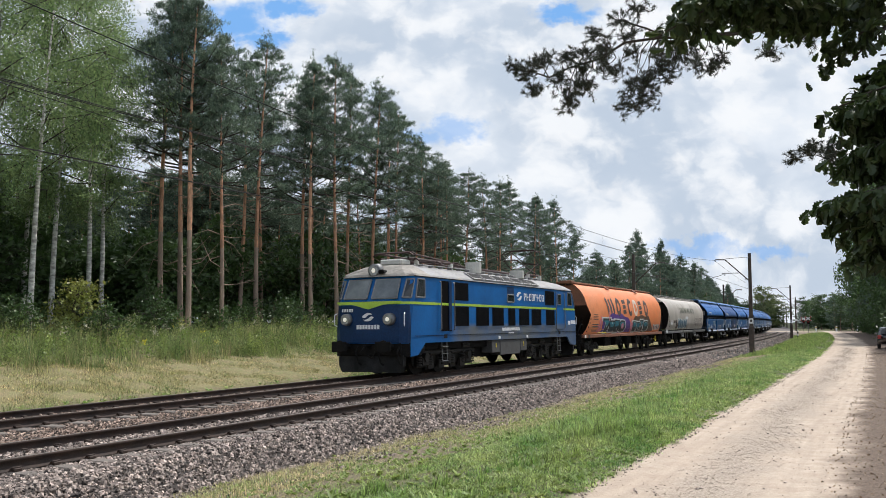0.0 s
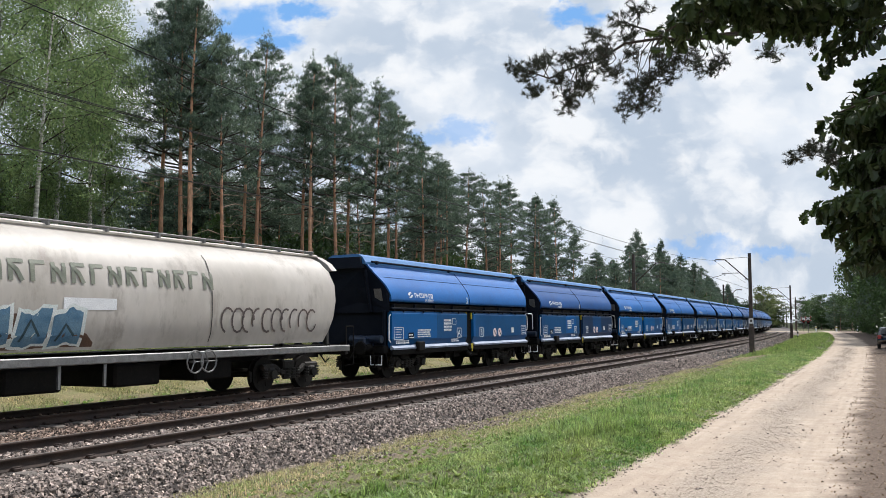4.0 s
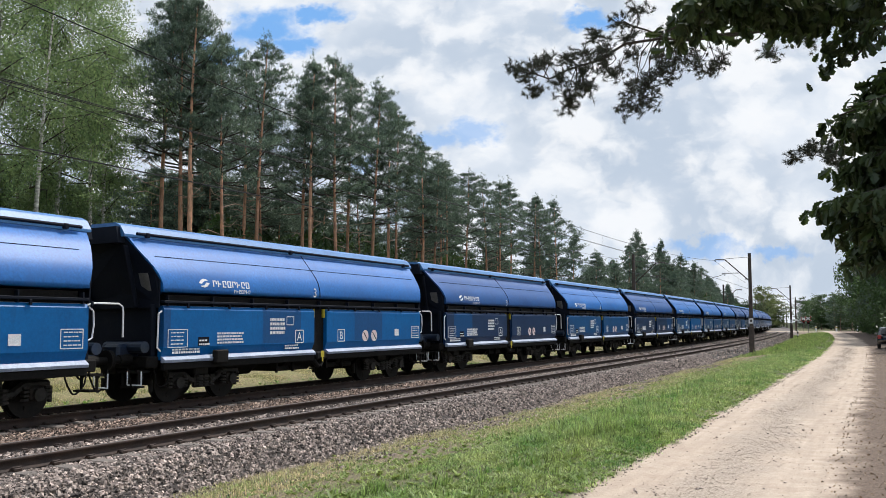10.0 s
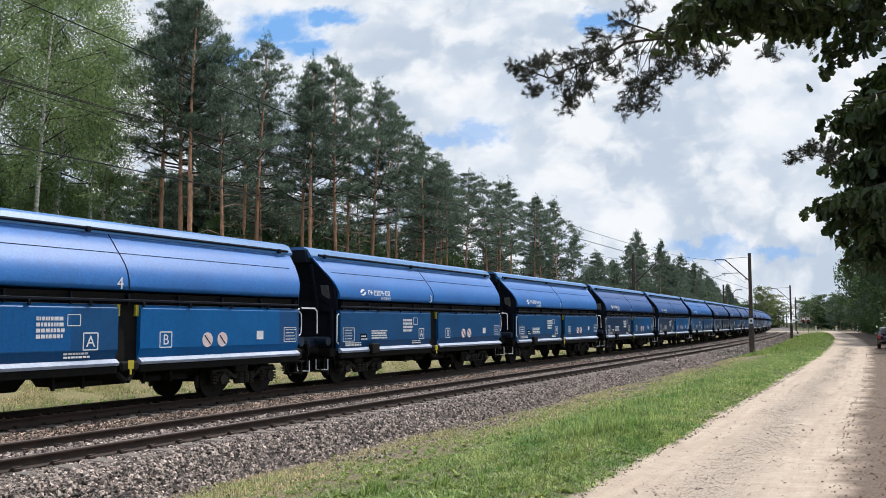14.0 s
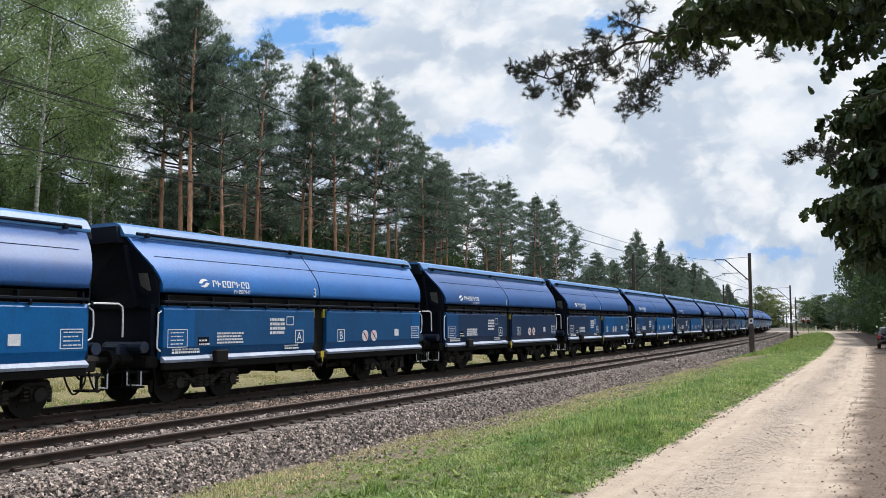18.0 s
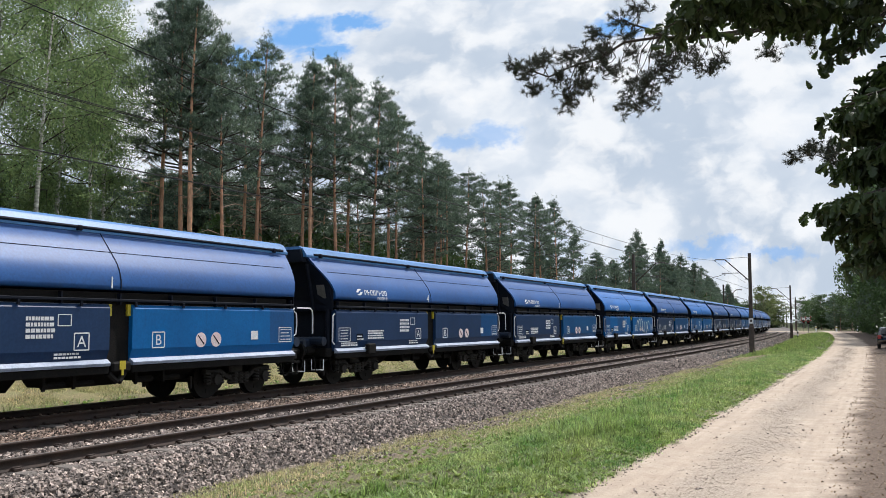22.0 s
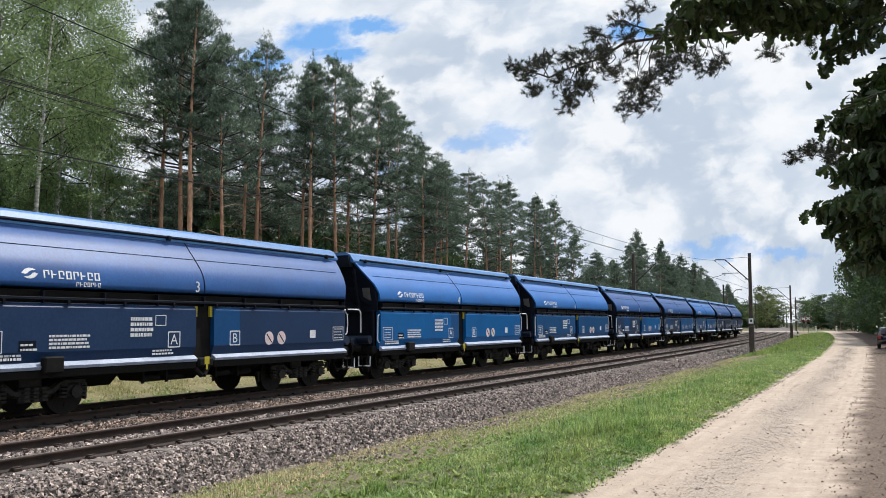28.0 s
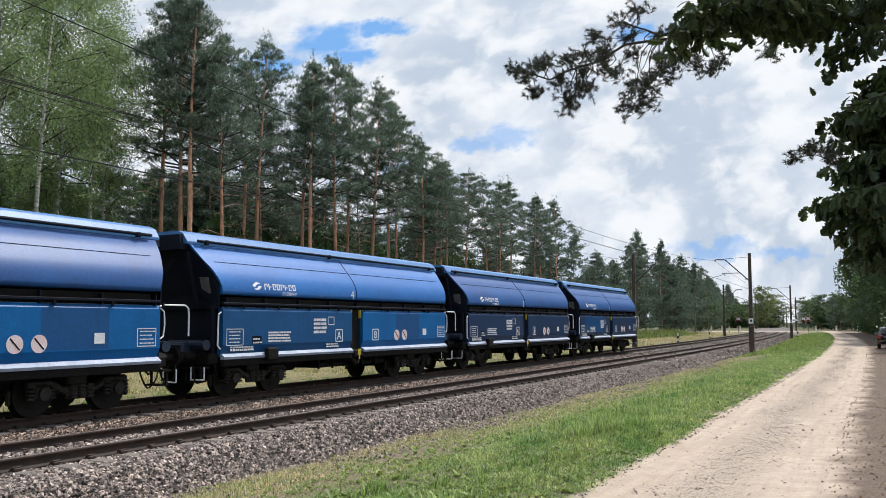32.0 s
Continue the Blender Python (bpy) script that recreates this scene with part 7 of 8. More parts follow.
def make_orange():
    w = tagged(new("grain_wagon"), "orange graffiti-covered grain hopper wagon, faded paint", "wagon", "grain hopper wagons")
    prof = [(1.30, 1.2), (1.44, 1.45), (1.51, 1.8), (1.53, 2.29), (1.50, 2.8), (1.38, 3.25), (1.15, 3.65), (0.85, 3.93), (0.6, 4.03)]
    ys = [(-9.38, 9.04), (-9.15, 9.0), (-8.8, 9.0), (-8.34, 9.2), (-8.97, 9.35), (-9.0, 9.3), (-9.03, 9.2), (-9.06, 9.1), (-9.08, 9.05)]
    ye = [(-6.6, 6.8), (-7.1, 7.4), (-7.6, 7.9), (-8.3, 8.6), (-8.95, 9.1), (-8.98, 9.15), (-9.0, 9.15), (-9.04, 9.08), (-9.06, 9.03)]
    shell(w, prof, ys, ye, M_ORANGE, M_BROWN, "faded orange rounded hopper side")
    for d in (-1, 1):
        bm = B()
        vs = [(-1.49, 2.8), (-1.37, 3.25), (-1.14, 3.65), (-0.84, 3.93), (0.84, 3.93), (1.14, 3.65), (1.37, 3.25), (1.49, 2.8)]
        extrude(bm, vs, d * 9.0, d * 9.04)
        part("end_panel", bm, M_ORANGE_D, w, "rusty orange upper end panel")
        bm = B()
        for x in (-0.35, 0.35):
            tube(bm, [(x, d * 9.12, 1.3), (x, d * 9.12, 4.1)], 0.02, 5)
        for k in range(8):
            tube(bm, [(-0.35, d * 9.12, 1.5 + k * 0.34), (0.35, d * 9.12, 1.5 + k * 0.34)], 0.015, 5)
        part("end_ladder", bm, M_ORANGE_D, w)
    bm = B()
    box(bm, (0.3, 0, 4.08), (0.9, 18.6, 0.1), 0.02)
    box(bm, (0.45, -9.1, 4.1), (0.7, 0.7, 0.16), 0.03)
    for y in (-3.0, 3.9):
        box(bm, (0.85, y, 4.0), (0.5, 0.35, 0.05), rot=Matrix.Rotation(0.6, 4, "Y"))
    part("roof_walkway", bm, M_ORANGE_D, w, "rusty brown roof walkway")
    for k, y in enumerate((-8.55, -8.72, -8.9, -9.05)):
        bm = B()
        z = 2.05 - k * 0.22
        cyl(bm, (on_shell(prof, z), y + 0.18, z), (on_shell(prof, z) + 0.008, y + 0.18, z), 0.07, 12)
        part("gusset_hole", bm, M_BROWN, w)
    running_gear(w, 7.0, M_ORANGE_D, 19.2)
    # big charcoal brand shapes
    def arc(y, a0, a1, r=0.36, z=2.82, wd=0.2, rz=0.42, m=M_CHAR):
        stroke(w, "brand_shape", prof, ring_pts(y, z, r, rz, a0, a1), wd, m, 0.007, "charcoal brand lettering as plain shapes")
    for a, b in (((-5.05, 3.3), (-4.65, 2.4)), ((-4.45, 3.25), (-4.05, 2.4)), ((-3.85, 3.3), (-3.45, 2.4))):
        stroke(w, "brand_shape", prof, [a, ((a[0] + b[0]) / 2, (a[1] + b[1]) / 2), b], 0.31, M_CHAR, 0.007)
    arc(-2.45, 0, 360, 0.37, 2.82, 0.29, 0.42)
    for y in (-1.05, 3.1):
        for z in (2.5, 2.82, 3.14):
            stroke(w, "brand_shape", prof, [(y - 0.36, z), (y + 0.38, z + 0.05)], 0.24, M_CHAR, 0.007)
    arc(0.4, 45, 315, 0.42, 2.83, 0.29, 0.42)
    arc(1.77, 0, 360, 0.42, 2.83, 0.26, 0.42, M_PALE)
    arc(4.65, 0, 360, 0.37, 2.82, 0.29, 0.42)
    # spray-paint piece along the bottom
    wave = lambda base, amp, f, ph=0.0: (lambda u: base + amp * math.sin(f * u + ph) + 0.4 * amp * math.sin(2.7 * f * u + 1 + ph))
    spray(w, "graffiti_cloud", prof, -6.3, 0.6, wave(1.24, 0.02, 9), lambda u: 1.3 + 1.1 * math.sin(math.pi * min(1, max(0, u * 1.02))) ** 0.3 + 0.06 * math.sin(23 * u), M_PURPLE, 0.010, "purple spray-painted cloud")
    spray(w, "graffiti_cloud", prof, 0.7, 6.9, wave(1.24, 0.02, 9), lambda u: 1.26 + (1.05 if u < 0.72 else 1.05 * (1 - (u - 0.72) / 0.28)) * min(1, 0.55 + 3 * u) + 0.05 * math.sin(19 * u), M_UMBER, 0.010, "brown spray-painted cloud")
    forms = [[(0, .78), (0, 1), (1, 1), (.98, .74), (.68, .76), (.62, 0), (.26, 0), (.36, .78)], [(0, 1), (.32, 1), (.34, .36), (.55, .3), (.66, 1), (1, .95), (.86, .05), (.14, 0)],
             [(.08, 0), (0, .95), (1, .92), (.95, .6), (.42, .62), (.45, .34), (.98, .3), (.9, 0)], [(.05, .1), (0, .8), (.3, 1), (.8, .95), (1, .5), (.85, .05), (.45, 0)]]
    pieces = [(-6.1, 1.75, 0, 2.12), (-4.85, 1.5, 1, 2.0), (-3.65, 1.35, 2, 2.1), (-2.5, 1.65, 3, 2.02), (0.8, 1.1, 2, 2.0), (1.85, 1.0, 1, 1.92), (2.75, 1.0, 0, 2.06), (3.65, 1.5, 3, 2.0)]
    for k, (y0, wd, f_, top) in enumerate(pieces):
        grow = lambda q: [(y0 + wd * (0.5 + (a - 0.5) * q + 0.06 * (b - 0.5)), 1.26 + (top - 1.26) * (0.5 + (b - 0.5) * q)) for a, b in forms[f_]]
        blot(w, "graffiti_letter", prof, grow(1.14), M_SPRAYWHITE, 0.012 + 0.0006 * k, "thick white graffiti outline")
        blot(w, "graffiti_letter", prof, grow(0.95), M_INK, 0.018 + 0.0006 * k, "black and teal graffiti letter shape")
        blot(w, "graffiti_fill", prof, [(y, 1.26 + (z - 1.26) * 0.55 + (top - 1.26) * 0.36) for y, z in grow(0.72)], M_TEAL, 0.025 + 0.0006 * k, "teal spray fill")
        for q in range(3):
            stroke(w, "graffiti_line", prof, ring_pts(y0 + wd * (0.25 + 0.25 * q), 1.45 + 0.2 * ((k + q) % 3), 0.05, 0.05, 0, 360, 8), 0.03, M_SPRAYWHITE if q == 1 else M_TEAL_D, 0.026)
    blot(w, "graffiti_fill", prof, [(-1.95, 1.5), (-2.0, 1.75), (-1.65, 1.86), (-1.35, 1.7), (-1.5, 1.48)], M_ROSE, 0.03, "pink spray fill")
    for k, (y, z, a) in enumerate(((-6.55, 1.75, 120), (-6.7, 1.55, 150), (-6.8, 1.38, 175), (-6.3, 1.95, 95), (0.35, 1.85, 60), (0.6, 1.65, 30), (0.55, 1.45, 10), (-4.65, 2.2, 90))):
        dy, dz = math.cos(radians(a)) * 0.3, math.sin(radians(a)) * 0.3
        stroke(w, "graffiti_petal", prof, [(y - dy, z - dz * 0.8), (y, z), (y + dy, z + dz)], 0.2, M_ROSE, 0.022, "pink spray-painted petal")
    for y in (6.9, 7.4, 7.9, 8.4):
        spray(w, "graffiti_letter", prof, y - 0.2, y + 0.2, wave(1.35, 0.04, 6, y), wave(1.72, 0.06, 6, y), M_SPRAYWHITE, 0.014, "", 6, 0.1)
        spray(w, "graffiti_letter", prof, y - 0.12, y + 0.12, wave(1.42, 0.03, 6, y), wave(1.63, 0.05, 6, y), M_UMBER, 0.017, "", 6, 0.1)
    bars(w, "small_lettering", 1.53, -7.4, 2.3, 0.9, 4, M_CHAR, 0.035, 0.09, 21)
    bars(w, "wagon_number", 1.50, -7.4, 1.75, 1.3, 2, M_CHAR, 0.07, 0.13, 22)
    bars(w, "small_lettering", 1.44, -7.5, 1.48, 1.2, 3, M_CHAR, 0.03, 0.06, 23)
    plate(w, "corner_plate", 1.48, -9.3, 1.1, 0.25, 0.18, M_PALE)
    plate(w, "corner_plate", 1.485, -8.6, 1.1, 0.3, 0.2, M_GREY_D)
    bm = B()
    tube(bm, [(1.5, -7.3, 1.2), (1.56, -7.2, 1.28), (1.56, -5.6, 1.28), (1.5, -5.5, 1.2)], 0.02, 6)
    part("grab_rail", bm, M_YELLOW_P, w)
    hand_wheel(w, 7.0, 0.72, 0.18, M_YELLOW_P)
    for y in (-2.4, 1.6):
        hand_wheel(w, y, 0.75, 0.3, M_BLACK)
    return w


def make_grey():
    w = tagged(new("grain_wagon"), "weathered cream-grey grain hopper wagon with graffiti", "wagon", "grain hopper wagons")
    prof = [(1.32, 1.3), (1.45, 1.6), (1.49, 2.0), (1.49, 2.5), (1.43, 2.95), (1.25, 3.35), (0.95, 3.65), (0.6, 3.82)]
    ys = [(-8.95, 8.0), (-8.6, 8.1), (-8.25, 8.3), (-8.06, 8.42), (-8.2, 8.45), (-8.5, 8.4), (-8.8, 8.35), (-8.97, 8.3)]
    ye = [(-6.2, 6.6), (-6.6, 7.0), (-7.0, 7.4), (-7.4, 7.8), (-7.8, 8.0), (-8.1, 8.1), (-8.4, 8.2), (-8.6, 8.25)]
    shell(w, prof, ys, ye, M_GREIGE, M_GREY_D, "stained cream-grey hopper side")
    for d in (-1, 1):
        bm = B()
        extrude(bm, [(-1.15, 3.42), (-0.95, 3.64), (-0.6, 3.84), (-0.2, 3.95), (0.2, 3.95), (0.6, 3.84), (0.95, 3.64), (1.15, 3.42)], d * 8.7, d * 8.98)
        part("end_cap", bm, M_GREIGE, w, "cream upper end cap")
        bm = B()
        for x in (-0.95, 0.95):
            box(bm, (x, d * 8.7, 2.2), (0.12, 0.14, 2.0), 0.02)
        part("end_post", bm, M_GREY_D, w)
    bm = B()
    box(bm, (0.0, 0, 3.86), (1.3, 17.4, 0.1), 0.03)
    part("roof_hatch", bm, M_GREIGE, w, "long roof hatch")
    bm = B()
    for x in (0.55, 0.7):
        tube(bm, [(x, -8.7, 3.97), (x, 8.4, 3.97)], 0.02, 5)
    for k in range(12):
        box(bm, (0.62, -8.2 + k * 1.5, 3.92), (0.2, 0.05, 0.1))
    part("roof_rail", bm, M_STEEL, w)
    for y in (-3.1, 3.25):
        stroke(w, "body_seam", prof, [(y, 1.4), (y, 2.2), (y, 3.0), (y, 3.5)], 0.03, M_GREY_D, 0.006)
    running_gear(w, 6.9, M_STEEL, 18.4)
    wordmark_z = 2.85
    for i in range(14):
        y = -2.85 + i * 0.46
        stroke(w, "brand_shape", prof, [(y - 0.11, wordmark_z - 0.2), (y - 0.11, wordmark_z + 0.2)], 0.1, M_GREENGREY, 0.008, "faded green lettering as plain shapes")
        if i % 3 != 1:
            stroke(w, "brand_shape", prof, [(y - 0.16, wordmark_z + 0.18), (y + 0.17, wordmark_z + 0.18)], 0.08, M_GREENGREY, 0.010)
        if i % 3 != 0:
            stroke(w, "brand_shape", prof, [(y - 0.12, wordmark_z + 0.12), (y + 0.02, wordmark_z), (y + 0.13, wordmark_z - 0.2)], 0.09, M_GREENGREY, 0.012)
        if i % 3 == 1:
            stroke(w, "brand_shape", prof, [(y + 0.13, wordmark_z - 0.2), (y + 0.13, wordmark_z + 0.2)], 0.09, M_GREENGREY, 0.009)
    wave = lambda base, amp, f, ph=0.0: (lambda u: base + amp * math.sin(f * u + ph) + 0.4 * amp * math.sin(2.7 * f * u + 1 + ph))
    spray(w, "graffiti_shade", prof, -5.2, -0.1, wave(1.36, 0.02, 9), lambda u: 1.45 + 0.62 * math.sin(math.pi * u) ** 0.6, M_UMBER, 0.010, "dark brown spray shade")
    for k in range(5):
        y = -3.95 + k * 0.78
        spray(w, "graffiti_letter", prof, y - 0.42, y + 0.42, wave(1.38, 0.04, 6, k), wave(2.16, 0.07, 6, k), M_SPRAYWHITE, 0.013, "", 8, 0.2 - 0.1 * (k % 3))
        spray(w, "graffiti_letter", prof, y - 0.34, y + 0.34, wave(1.43, 0.04, 6, k), wave(2.08, 0.08, 6, k), M_SPRAYBLUE, 0.016, "blue graffiti letter shape", 8, 0.2 - 0.1 * (k % 3))
        stroke(w, "graffiti_line", prof, [(y - 0.2, 1.5), (y, 1.95 - 0.08 * k % 0.2), (y + 0.2, 1.6)], 0.05, M_TEAL_D, 0.019)
    rg = random.Random(9)
    for k in range(10):
        y = 3.8 + k * 0.38
        stroke(w, "graffiti_line", prof, ring_pts(y, 1.92, 0.22, 0.3, rg.random() * 90, 200 + rg.random() * 150, 10), 0.055, M_CHAR, 0.008 + 0.001 * k, "black graffiti scrawl")
    stroke(w, "graffiti_line", prof, ring_pts(-7.75, 1.75, 0.2, 0.22, 0, 320, 12), 0.09, M_CHAR, 0.008)
    stroke(w, "graffiti_line", prof, ring_pts(-7.7, 2.15, 0.2, 0.2, 60, 300, 12), 0.09, M_CHAR, 0.009)
    spray(w, "plate", prof, -0.9, 0.4, lambda u: 2.12, lambda u: 2.36, M_WHITE, 0.008, "white blank plate", 4)
    spray(w, "plate", prof, -6.1, -5.3, lambda u: 1.8, lambda u: 2.02, M_CHAR, 0.008, "dark data plate", 4)
    spray(w, "plate", prof, -5.15, -4.75, lambda u: 1.65, lambda u: 2.05, M_GREY_D, 0.012, "", 4)
    bars(w, "wagon_number", 1.49, -6.9, 1.98, 0.9, 4, M_WHITE, 0.06, 0.1, 31)
    plate(w, "corner_plate", 1.485, -8.95, 1.2, 0.5, 0.24, M_WHITE)
    for y in (-3.2, -2.7, 2.65, 3.1):
        hand_wheel(w, y, 0.95, 0.26, M_STEEL)
    for y in (-6.4, -0.9, 0.2):
        bm = B()
        box(bm, (1.42, y, 0.8), (0.04, 0.06, 0.5))
        part("hose_post", bm, M_STEEL, w)
    return w


ORANGE, GREYW = make_orange(), make_grey()
# a silver scrawl on one hopper's door
FLAT = [(1.478, 0.9), (1.478, 2.4)]
rg_ = random.Random(4)
for k in range(7):
    y = 1.6 + k * 0.5
    stroke(hoppers[22], "graffiti_line", FLAT, ring_pts(y, 1.62 + 0.12 * math.sin(k), 0.26, 0.36, rg_.random() * 120, 230 + rg_.random() * 130, 12), 0.09, M_SPRAYWHITE, 0.008 + 0.001 * k, "silver graffiti scrawl")
others = [(LOCO, 33.48, 5.15), (ORANGE, 53.68, 7.0), (GREYW, 74.03, 6.9)]

# ---- overhead line ----
def mast(s, o, top, arm, label):
    """Square tapered mast with a raked cantilever over its track."""
    x, y = line(s, o)
    gz_ = float(ground_z(s, o))
    m = tagged(new("catenary_mast"), label, "mast", "masts of the overhead line")
    m.matrix_basis = pose(float(x), float(y), gz_, 0, 0, -math.degrees(heading(s)))
    h = top - gz_
    bm = B()
    extr = [(0.19, 0.0), (0.19, 2.1), (0.14, 2.15), (0.11, h)]
    for (a, z0), (c, z1) in zip(extr[:-1], extr[1:]):
        p0 = [bm.verts.new((sx * a, sy * a, z0)) for sx, sy in ((-1, -1), (1, -1), (1, 1), (-1, 1))]
        p1 = [bm.verts.new((sx * c, sy * c, z1)) for sx, sy in ((-1, -1), (1, -1), (1, 1), (-1, 1))]
        for i in range(4):
            bm.faces.new((p0[i], p0[(i + 1) % 4], p1[(i + 1) % 4], p1[i]))
    bm.faces.new(p1)
    part("mast_post", bm, M_POLE, m, "dark weathered square post")
    bm = B()
    box(bm, (0, 0, -0.1), (0.7, 0.7, 0.3), 0.04)
    part("footing", bm, M_CONCRETE, m, "concrete footing")
    d = arm
    zb = -gz_
    bm = B()
    tube(bm, [(0, 0, zb + 5.15), (d * 0.7, 0, zb + 6.95), (d * 0.98, 0, zb + 6.98)], 0.045, 8)
    part("cantilever", bm, M_POLE, m, "raked cantilever tube")
    bm = B()
    tube(bm, [(0, 0, zb + 7.12), (d * 0.7, 0, zb + 7.02)], 0.018, 6)
    part("tie_rod", bm, M_POLE, m)
    bm = B()
    tube(bm, [(d * 0.28, 0, zb + 5.85), (d * 0.8, 0, zb + 5.85)], 0.028, 6)
    tube(bm, [(d * 0.75, 0, zb + 5.78), (d * 0.9, 0, zb + 5.62), (d * 1.08, 0, zb + 5.54)], 0.02, 6)
    part("registration_arm", bm, M_POLE, m)
    for xx, zz in ((d * 0.98, 6.95), (d * 0.72, 5.8), (d * 0.12, 5.4)):
        bm = B()
        for k in range(3):
            cyl(bm, (xx, 0, zb + zz - k * 0.05), (xx, 0, zb + zz - k * 0.05 - 0.03), 0.06, 8)
        part("insulator", bm, M_BOXGREY, m)
    return m


for i in range(6):
    m = mast(71 + 65 * i, -1.95, 7.42, -2.7, "dark steel overhead-line mast beside the near track")
    bm = B()
    box(bm, (0.0, -0.2, 2.55), (0.36, 0.02, 0.42))
    sgn = part("mast_sign", bm, M_WHITE, m, "white plate with a dark mark")
    bm = B()
    box(bm, (0.0, -0.213, 2.56), (0.14, 0.01, 0.2))
    part("sign_mark", bm, M_BLACK, sgn)
    mast(72.5 + 65 * i, FAR_C + 2.75, 7.75, 2.75, "dark steel overhead-line mast behind the far track")


def wire(name, s0, s1, o, zf, r, label, n=40):
    s = np.linspace(s0, s1, n)
    x, y = line(s, o)
    z = zf(s)
    pts = list(zip(x, y, z))
    return tagged(mesh_obj(name, *sweep(pts, r), M_WIRE), label, "wire", "wires of the overhead line")


for cen, sp in ((NEAR_C, 71.0), (FAR_C, 72.5)):
    sag = lambda s, sp=sp: 6.92 - 3.8 * (((s - sp) / 65) % 1) * (1 - ((s - sp) / 65) % 1)
    for k in range(-2, 5):
        a = sp + 65 * k
        wire("messenger_wire", a + 0.01, a + 64.99, cen, sag, 0.010, "dark messenger wire sagging between masts")
        for dd in (-0.035, 0.035):
            wire("contact_wire", a, a + 65, cen + dd, lambda s: 5.5 + 0 * s, 0.008, "taut contact wire over the track", 14)
        for j in range(1, 8):
            q = a + 65 * j / 8
            x, y = line(q, cen)
            v, f = rods([((x, y, 5.5), (x, y, float(sag(q))), 0.003, 0.003)], 4)
            tagged(mesh_obj("dropper_wire", v, f, M_WIRE), "thin vertical dropper wire", "wire", "droppers of the overhead line")

# ---- level crossing, signs, distant house ----
def rail_post(s, o):
    x, y = line(s, o)
    p_ = tagged(new("guard_post"), "short white guard post at the level crossing", "post", "guard posts")
    p_.matrix_basis = pose(float(x), float(y), float(ground_z(s, o)))
    bm = B()
    box(bm, (0, 0, 0.5), (0.28, 0.28, 1.3), 0.03)
    part("post_body", bm, M_WHITE, p_)
    bm = B()
    box(bm, (0, 0, 0.9), (0.29, 0.29, 0.18))
    part("yellow_band", bm, M_YELLOW_P, p_)
    return p_


for i in range(7):
    rail_post(206, -6 - i * 4.2)
    rail_post(186, 11 + i * 3.6)
    rail_post(206, 10 + i * 4.0)
for s, o in ((183, -4.2), (183, 9.0), (204, -3.5)):
    x, y = line(s, o)
    g = tagged(new("crossing_sign"), "diagonal cross warning sign on a grey pole", "sign", "crossing signs")
    g.matrix_basis = pose(float(x), float(y), float(ground_z(s, o)), 0, 0, -20)
    bm = B()
    cyl(bm, (0, 0, -0.2), (0, 0, 3.1), 0.06, 8)
    part("sign_pole", bm, M_STEEL, g)
    for a in (0.6, -0.6):
        bm = B()
        box(bm, (0, -0.08 - 0.02 * (a > 0), 2.8), (1.5, 0.02, 0.2), rot=Matrix.Rotation(a, 4, "Y"))
        bl = part("cross_blade", bm, M_WHITE, g, "white blade with red ends")
        bm = B()
        for e in (-0.55, 0.55):
            box(bm, (e * math.cos(a), -0.095 - 0.02 * (a > 0), 2.8 - e * math.sin(a)), (0.3, 0.012, 0.2), rot=Matrix.Rotation(a, 4, "Y"))
        part("red_end", bm, M_RED, bl)
    bm = B()
    box(bm, (0, -0.1, 2.1), (0.5, 0.12, 0.7), 0.05)
    lb = part("signal_head", bm, M_BLACK, g, "dark signal head")
    bm = B()
    for e in (-0.12, 0.12):
        cyl(bm, (e, -0.17, 2.15), (e, -0.2, 2.15), 0.09, 10)
    part("signal_lens", bm, M_RED, lb)
for s, o in ((128, 8.9), (146, -2.6), (98, 8.6)):
    x, y = line(s, o)
    g = tagged(new("track_marker"), "short black and white striped track marker", "marker", "track markers")
    g.matrix_basis = pose(float(x), float(y), float(ground_z(s, o)))
    for k in range(4):
        bm = B()
        cyl(bm, (0, 0, 0.3 * k - 0.05), (0, 0, 0.3 * k + 0.25), 0.11, 8)
        part("band", bm, M_WHITE if k % 2 else M_BLACK, g)
hx, hy = line(1000, 9.0)
house = tagged(new("house"), "pale distant house with a grey roof beyond the line's end", "house")
house.matrix_basis = pose(float(hx), float(hy), 0)
bm = B()
box(bm, (0, 0, 2.6), (11, 9, 5.6))
part("wall", bm, surf("pale_render", (0.55, 0.52, 0.47), (0.48, 0.45, 0.41), 0.5, 0.9), house)
bm = B()
extrude(bm, [(-6, 5.3), (0, 8.4), (6, 5.3)], -5, 5)
part("roof", bm, surf("grey_roof", (0.22, 0.22, 0.23), (0.16, 0.16, 0.17), 0.5, 0.9), house)
for x in (-3.6, 0, 3.6):
    for z in (1.7, 4.1):
        bm = B()
        box(bm, (x, -4.51, z), (1.3, 0.06, 1.3))
        part("window", bm, M_GLASS, house)

